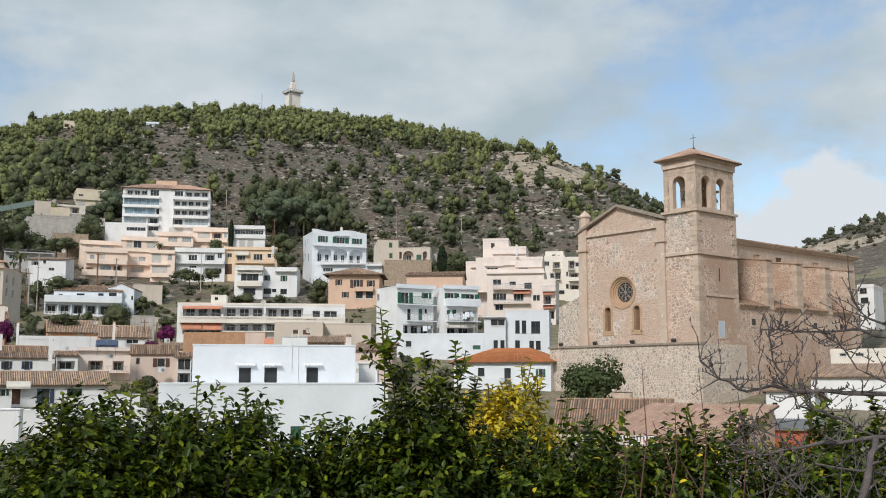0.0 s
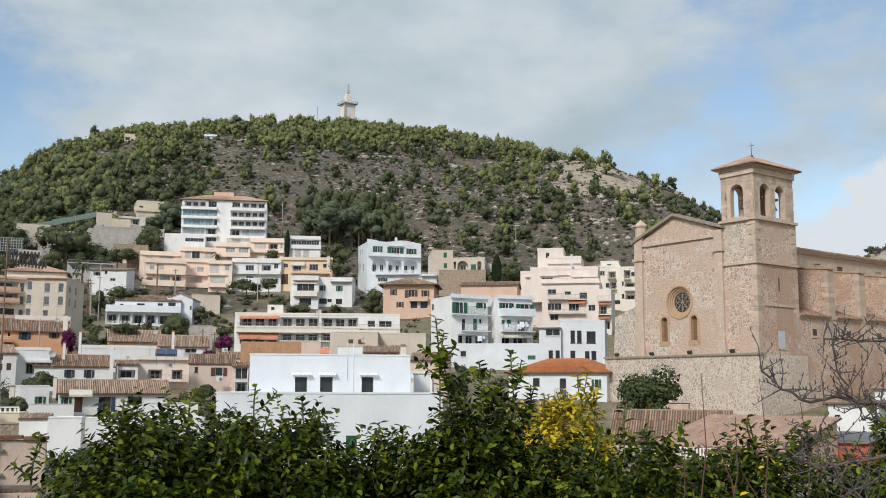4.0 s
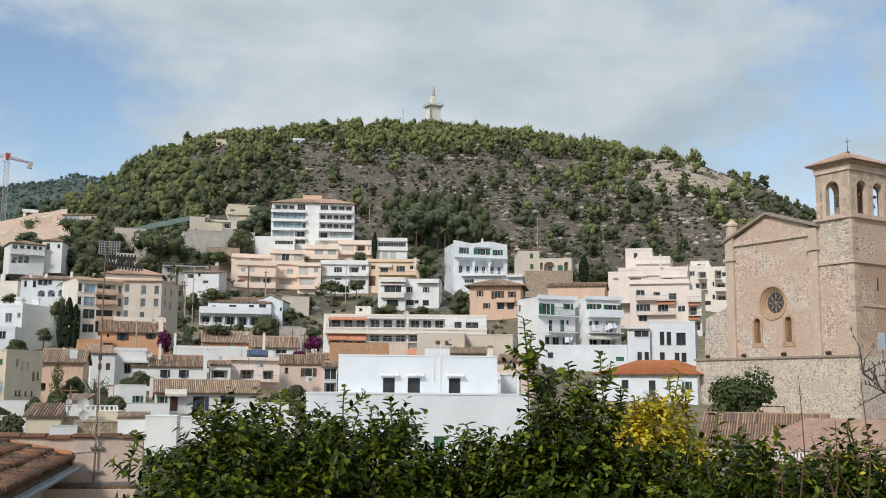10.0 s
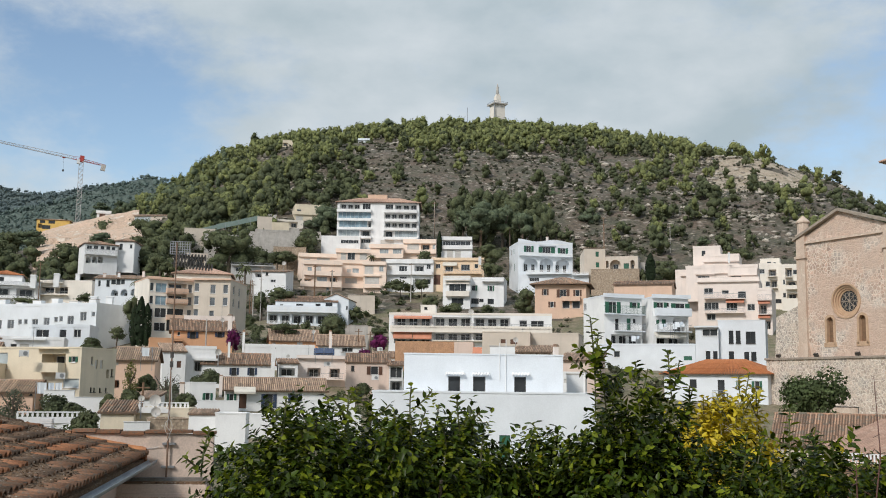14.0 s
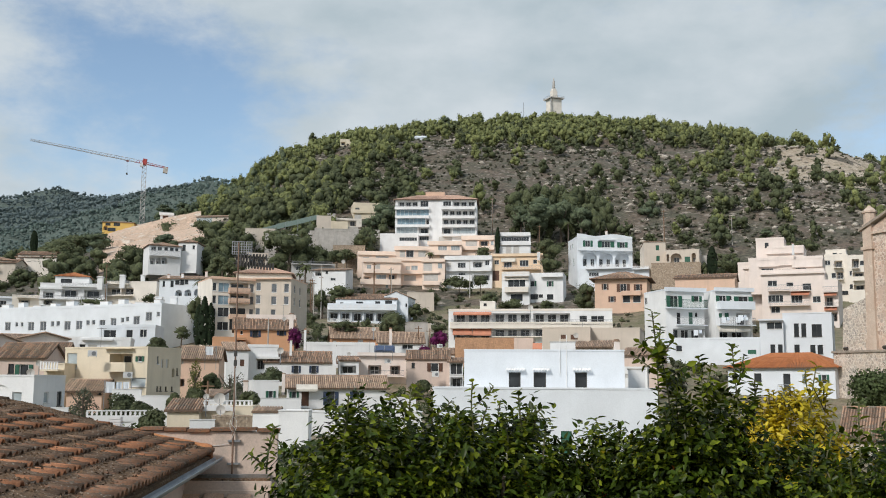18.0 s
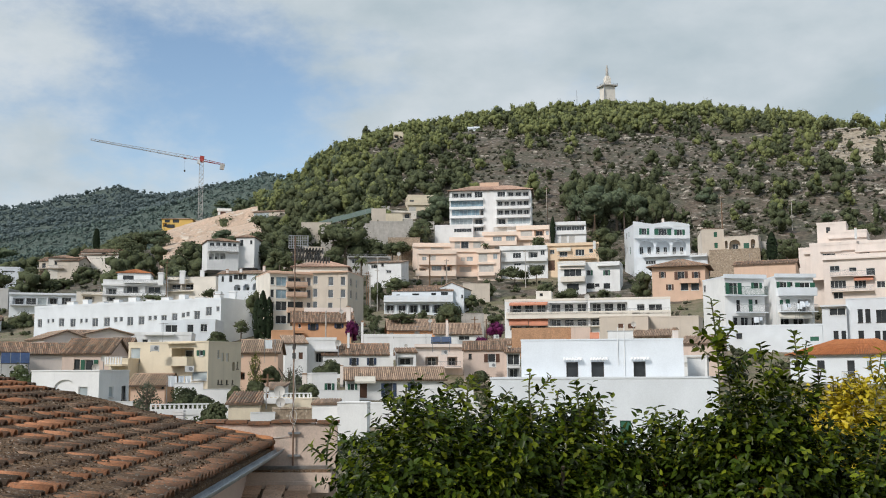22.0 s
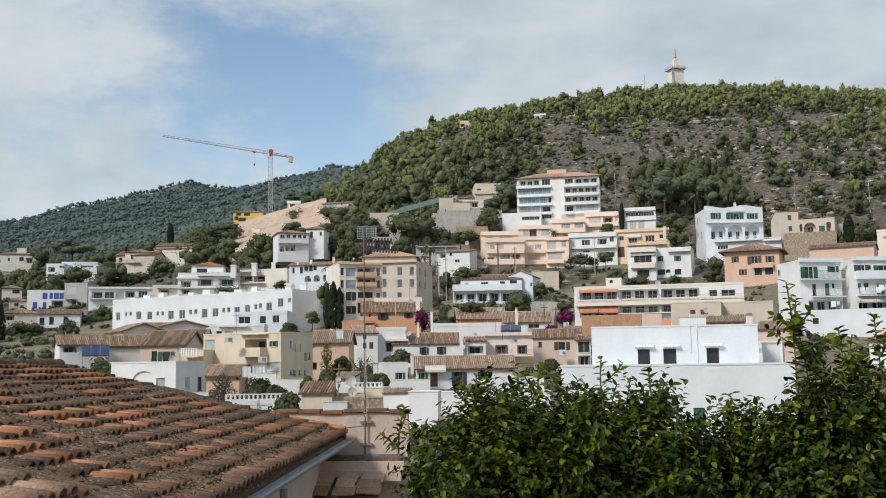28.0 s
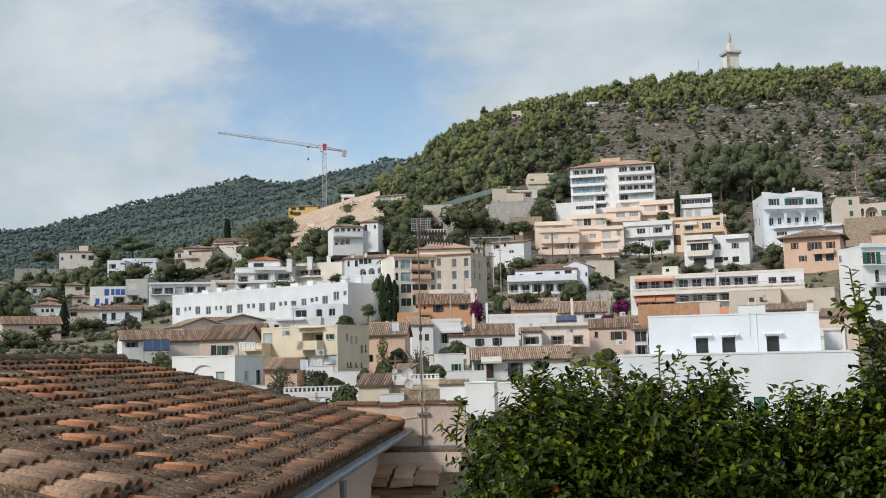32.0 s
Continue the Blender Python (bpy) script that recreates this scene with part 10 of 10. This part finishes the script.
    for nm, mask, mat in (("crown", ~other & ~young_lit, leaf), ("pale_leaf", other, "yellow_leaves"), ("young_leaf", young_lit, "young_lit_leaves")):
        if mask.any():
            v, qd = leaf_arrays(B[mask], D[mask], N[mask], L[mask], L[mask] * 0.57, rng)
            tagged(part(nm, mesh_of(nm, v, qd, mat), mat, e), kind="stuff")
    if stems.v:
        tagged(part("twig", stems, "green_twig", e), kind="stuff")
    for _ in range(fruit):
        d = rng.normal(size=3)
        d /= np.linalg.norm(d)
        if d[1] > 0:
            d[1] *= -1
        p = np.array([d[0] * rad, d[1] * rad, abs(d[2]) * drop * 0.5]) * 0.86
        o = Shape()
        o.lathe([(0.004, -0.034), (0.02, -0.028), (0.033, -0.01), (0.035, 0.004), (0.028, 0.022), (0.012, 0.032), (0.003, 0.034)], 10)
        ob = part("orange", o, "orange_skin", e, "ripe orange fruit", True)
        ob.location = (p[0], p[1], cz + p[2])


surface("orange_skin", (0.75, 0.23, 0.02), (0.68, 0.20, 0.02), size=0.05, rough=0.4, grain=0.06, grain_size=0.004, bump=0.2)
surface("green_twig", (0.09, 0.12, 0.04), (0.12, 0.10, 0.05), size=0.1, rough=0.7, grain=0.1)
for nm in ("orange_leaves", "young_lit_leaves"):
    MATS[nm].node_tree.nodes["Principled BSDF"].inputs["Specular IOR Level"].default_value = 0.2
citrus(18.4, 7.2, -0.27, 0.76, 1.5, 820, 21, fruit=4, shoots=((20.5, 6.9, -0.40, -0.08, 14), (17.0, 7.0, -0.35, 0.0, 14), (24.6, 7.0, -0.6, -0.32, 10), (15.6, 7.1, -0.3, 0.02, 14)))
citrus(12.3, 7.4, -0.25, 0.73, 1.5, 820, 22, fruit=5, shoots=((13.3, 7.1, -0.35, 0.02, 14), (10.6, 7.1, -0.4, -0.10, 12)))
citrus(5.4, 7.6, -0.43, 0.62, 1.4, 600, 27, fruit=6, second=0.02)
citrus(1.4, 7.3, -0.14, 0.50, 1.6, 720, 23, fruit=3, shoots=((3.3, 7.0, -0.2, 0.48, 30), (2.7, 7.1, -0.15, 0.34, 22), (0.9, 7.0, -0.2, 0.24, 22), (-0.9, 7.1, -0.2, 0.30, 24), (-1.6, 7.2, -0.3, 0.12, 16)))
citrus(-3.4, 9.2, -0.16, 0.36, 1.0, 270, 24, leaf="yellow_leaves", label="lemon tree with yellowing leaves", fruit=0, shoots=((-4.4, 8.9, -0.3, 0.14, 18), (-5.2, 8.9, -0.3, 0.04, 12)))
citrus(-3.8, 7.6, -0.42, 0.58, 1.4, 520, 28, fruit=3, second=0.02)
citrus(-8.8, 7.4, -0.45, 0.70, 1.4, 640, 25, fruit=3, second=0.015, shoots=((-6.8, 7.2, -0.5, -0.08, 14),))
citrus(-14.6, 7.6, -0.47, 0.72, 1.4, 640, 26, fruit=2, second=0.015, shoots=((-13.6, 7.4, -0.6, -0.22, 14), (-16.4, 7.4, -0.55, -0.14, 14)))
citrus(-21.6, 7.8, -0.36, 0.80, 1.5, 760, 29, fruit=2, second=0.02, shoots=((-19.6, 7.6, -0.4, -0.08, 14), (-22.8, 7.6, -0.4, 0.0, 14)))
citrus(-27.5, 7.6, -0.4, 0.75, 1.5, 500, 30, fruit=2)


# ---- the bare fruit tree ----
def bare_tree():
    e = thing("bare_tree", "leafless grey fruit tree with knobbly budding branches", "tree")
    rng = np.random.default_rng(17)
    R = 5.4

    def P(az, el, r=R):
        a = radians(az)
        return Vector((-math.sin(a) * r, math.cos(a) * r, r * math.tan(radians(el))))

    def limb(name, pts, r0, r1, twigs, spread=0.22):
        s = Shape()
        fine = []
        for p, q in zip(pts, pts[1:]):
            for k in range(3):
                fine.append(p.lerp(q, k / 3) + Vector(rng.normal(size=3) * 0.007))
        fine.append(pts[-1])
        n = len(fine)
        r0, r1 = r0 * 0.38, r1 * 0.5
        s.tube(fine, [r0 + (r1 - r0) * i / (n - 1) + abs(rng.normal()) * r0 * 0.10 for i in range(n)], 7)
        ob = part(name, s, "grey_bark", e, smooth=True)
        t = Shape()
        for _ in range(twigs):
            i = int(rng.integers(1, n))
            p = fine[i]
            d = Vector((rng.normal() * 0.7, rng.normal() * 0.5, rng.normal() * 0.5 + 0.35)).normalized()
            ln = rng.uniform(0.3, 1.0) * spread
            m = p + d * ln * 0.5 + Vector(rng.normal(size=3) * 0.015)
            q = p + d * ln
            t.tube([p, m, q], [r1 * 0.8 + 0.001, 0.0026, 0.0016], 5)
            for b in (m, q, p.lerp(m, 0.5), m.lerp(q, 0.5)):
                t.tube([b, b + Vector(rng.normal(size=3) * 0.006) + Vector((0, 0, 0.012))], [0.0042, 0.002], 5)
        tagged(part("twig", t, "grey_bark", ob), kind="stuff")

    limb("branch", [P(-26.5, -1.0), P(-23.2, -0.75), P(-20.3, -0.6), P(-18.4, -0.35), P(-16.4, -0.5), P(-15.0, 0.15), P(-14.0, 1.05)], 0.034, 0.007, 46)
    limb("branch", [P(-18.4, -0.35), P(-18.0, 0.6), P(-17.6, 1.6), P(-17.4, 3.6)], 0.016, 0.005, 16)
    limb("branch", [P(-27, 2.4), P(-23.4, 2.2), P(-21.4, 2.6), P(-19.6, 2.5), P(-17.2, 2.7)], 0.026, 0.005, 34)
    limb("branch", [P(-24.5, 2.2), P(-22.6, 3.2), P(-21.8, 4.2)], 0.02, 0.006, 14)
    limb("trunk", [P(-21.2, -8.5, 5.2), P(-21.6, -6.2, 5.25), P(-22.3, -4.4, 5.3), P(-22.6, -2.9)], 0.045, 0.03, 8)
    limb("branch", [P(-26.5, -3.0), P(-22.6, -2.9), P(-20.0, -3.4), P(-17.0, -3.9), P(-15.4, -3.4)], 0.036, 0.006, 40)
    limb("branch", [P(-22.6, -2.9), P(-20.6, -1.9), P(-19.0, -1.2), P(-18.4, -0.3)], 0.016, 0.008, 22)
    limb("branch", [P(-26, -5.2), P(-22.4, -4.6), P(-19.5, -4.3), P(-17.6, -5.4)], 0.02, 0.005, 30)
    limb("branch", [P(-25.5, -6.2), P(-22, -6.4), P(-18.5, -6.9), P(-15.5, -7.6)], 0.02, 0.005, 34, 0.3)
    limb("branch", [P(-21.3, -7.4), P(-18.8, -5.6), P(-17.6, -4.2), P(-16.6, -2.4)], 0.016, 0.004, 26, 0.25)
    limb("branch", [P(-24.5, -0.9), P(-22.4, 0.4), P(-21.2, 1.6), P(-20.8, 2.4)], 0.014, 0.005, 18)
    for az0, az1, el0, el1 in ((-10.4, -10.9, -8, 0.9), (-12.6, -11.4, -8, -2.2), (-13.7, -13.9, -8, 0.6), (-15.8, -15.9, -8, -0.6), (-9.0, -9.9, -8, -3.4), (-11.8, -12.6, -8, -1.4), (-17.2, -16.2, -8, -3.0), (-14.2, -12.8, -8, -4.2), (-18.6, -17.2, -8, -3.6)):
        c = Shape()
        p, q = P(az0, el0, 5.8), P(az1, el1, 5.8)
        m = p.lerp(q, 0.55) + Vector((0.04, 0, 0.0))
        c.tube([p, m, q], [0.0045, 0.0035, 0.0018], 5)
        for k in range(9):
            b = p.lerp(q, 0.25 + 0.08 * k)
            c.tube([b, b + Vector((rng.normal() * 0.025, rng.normal() * 0.02, 0.02))], [0.0025, 0.0012], 4)
        part("cane", c, "red_cane", e, "thin reddish upright shoot")


surface("grey_bark", (0.13, 0.11, 0.105), (0.085, 0.075, 0.072), size=0.05, rough=0.9, grain=0.3, grain_size=0.01, bump=0.6)
surface("red_cane", (0.16, 0.07, 0.055), (0.11, 0.06, 0.05), size=0.05, rough=0.7, grain=0.15)
bare_tree()
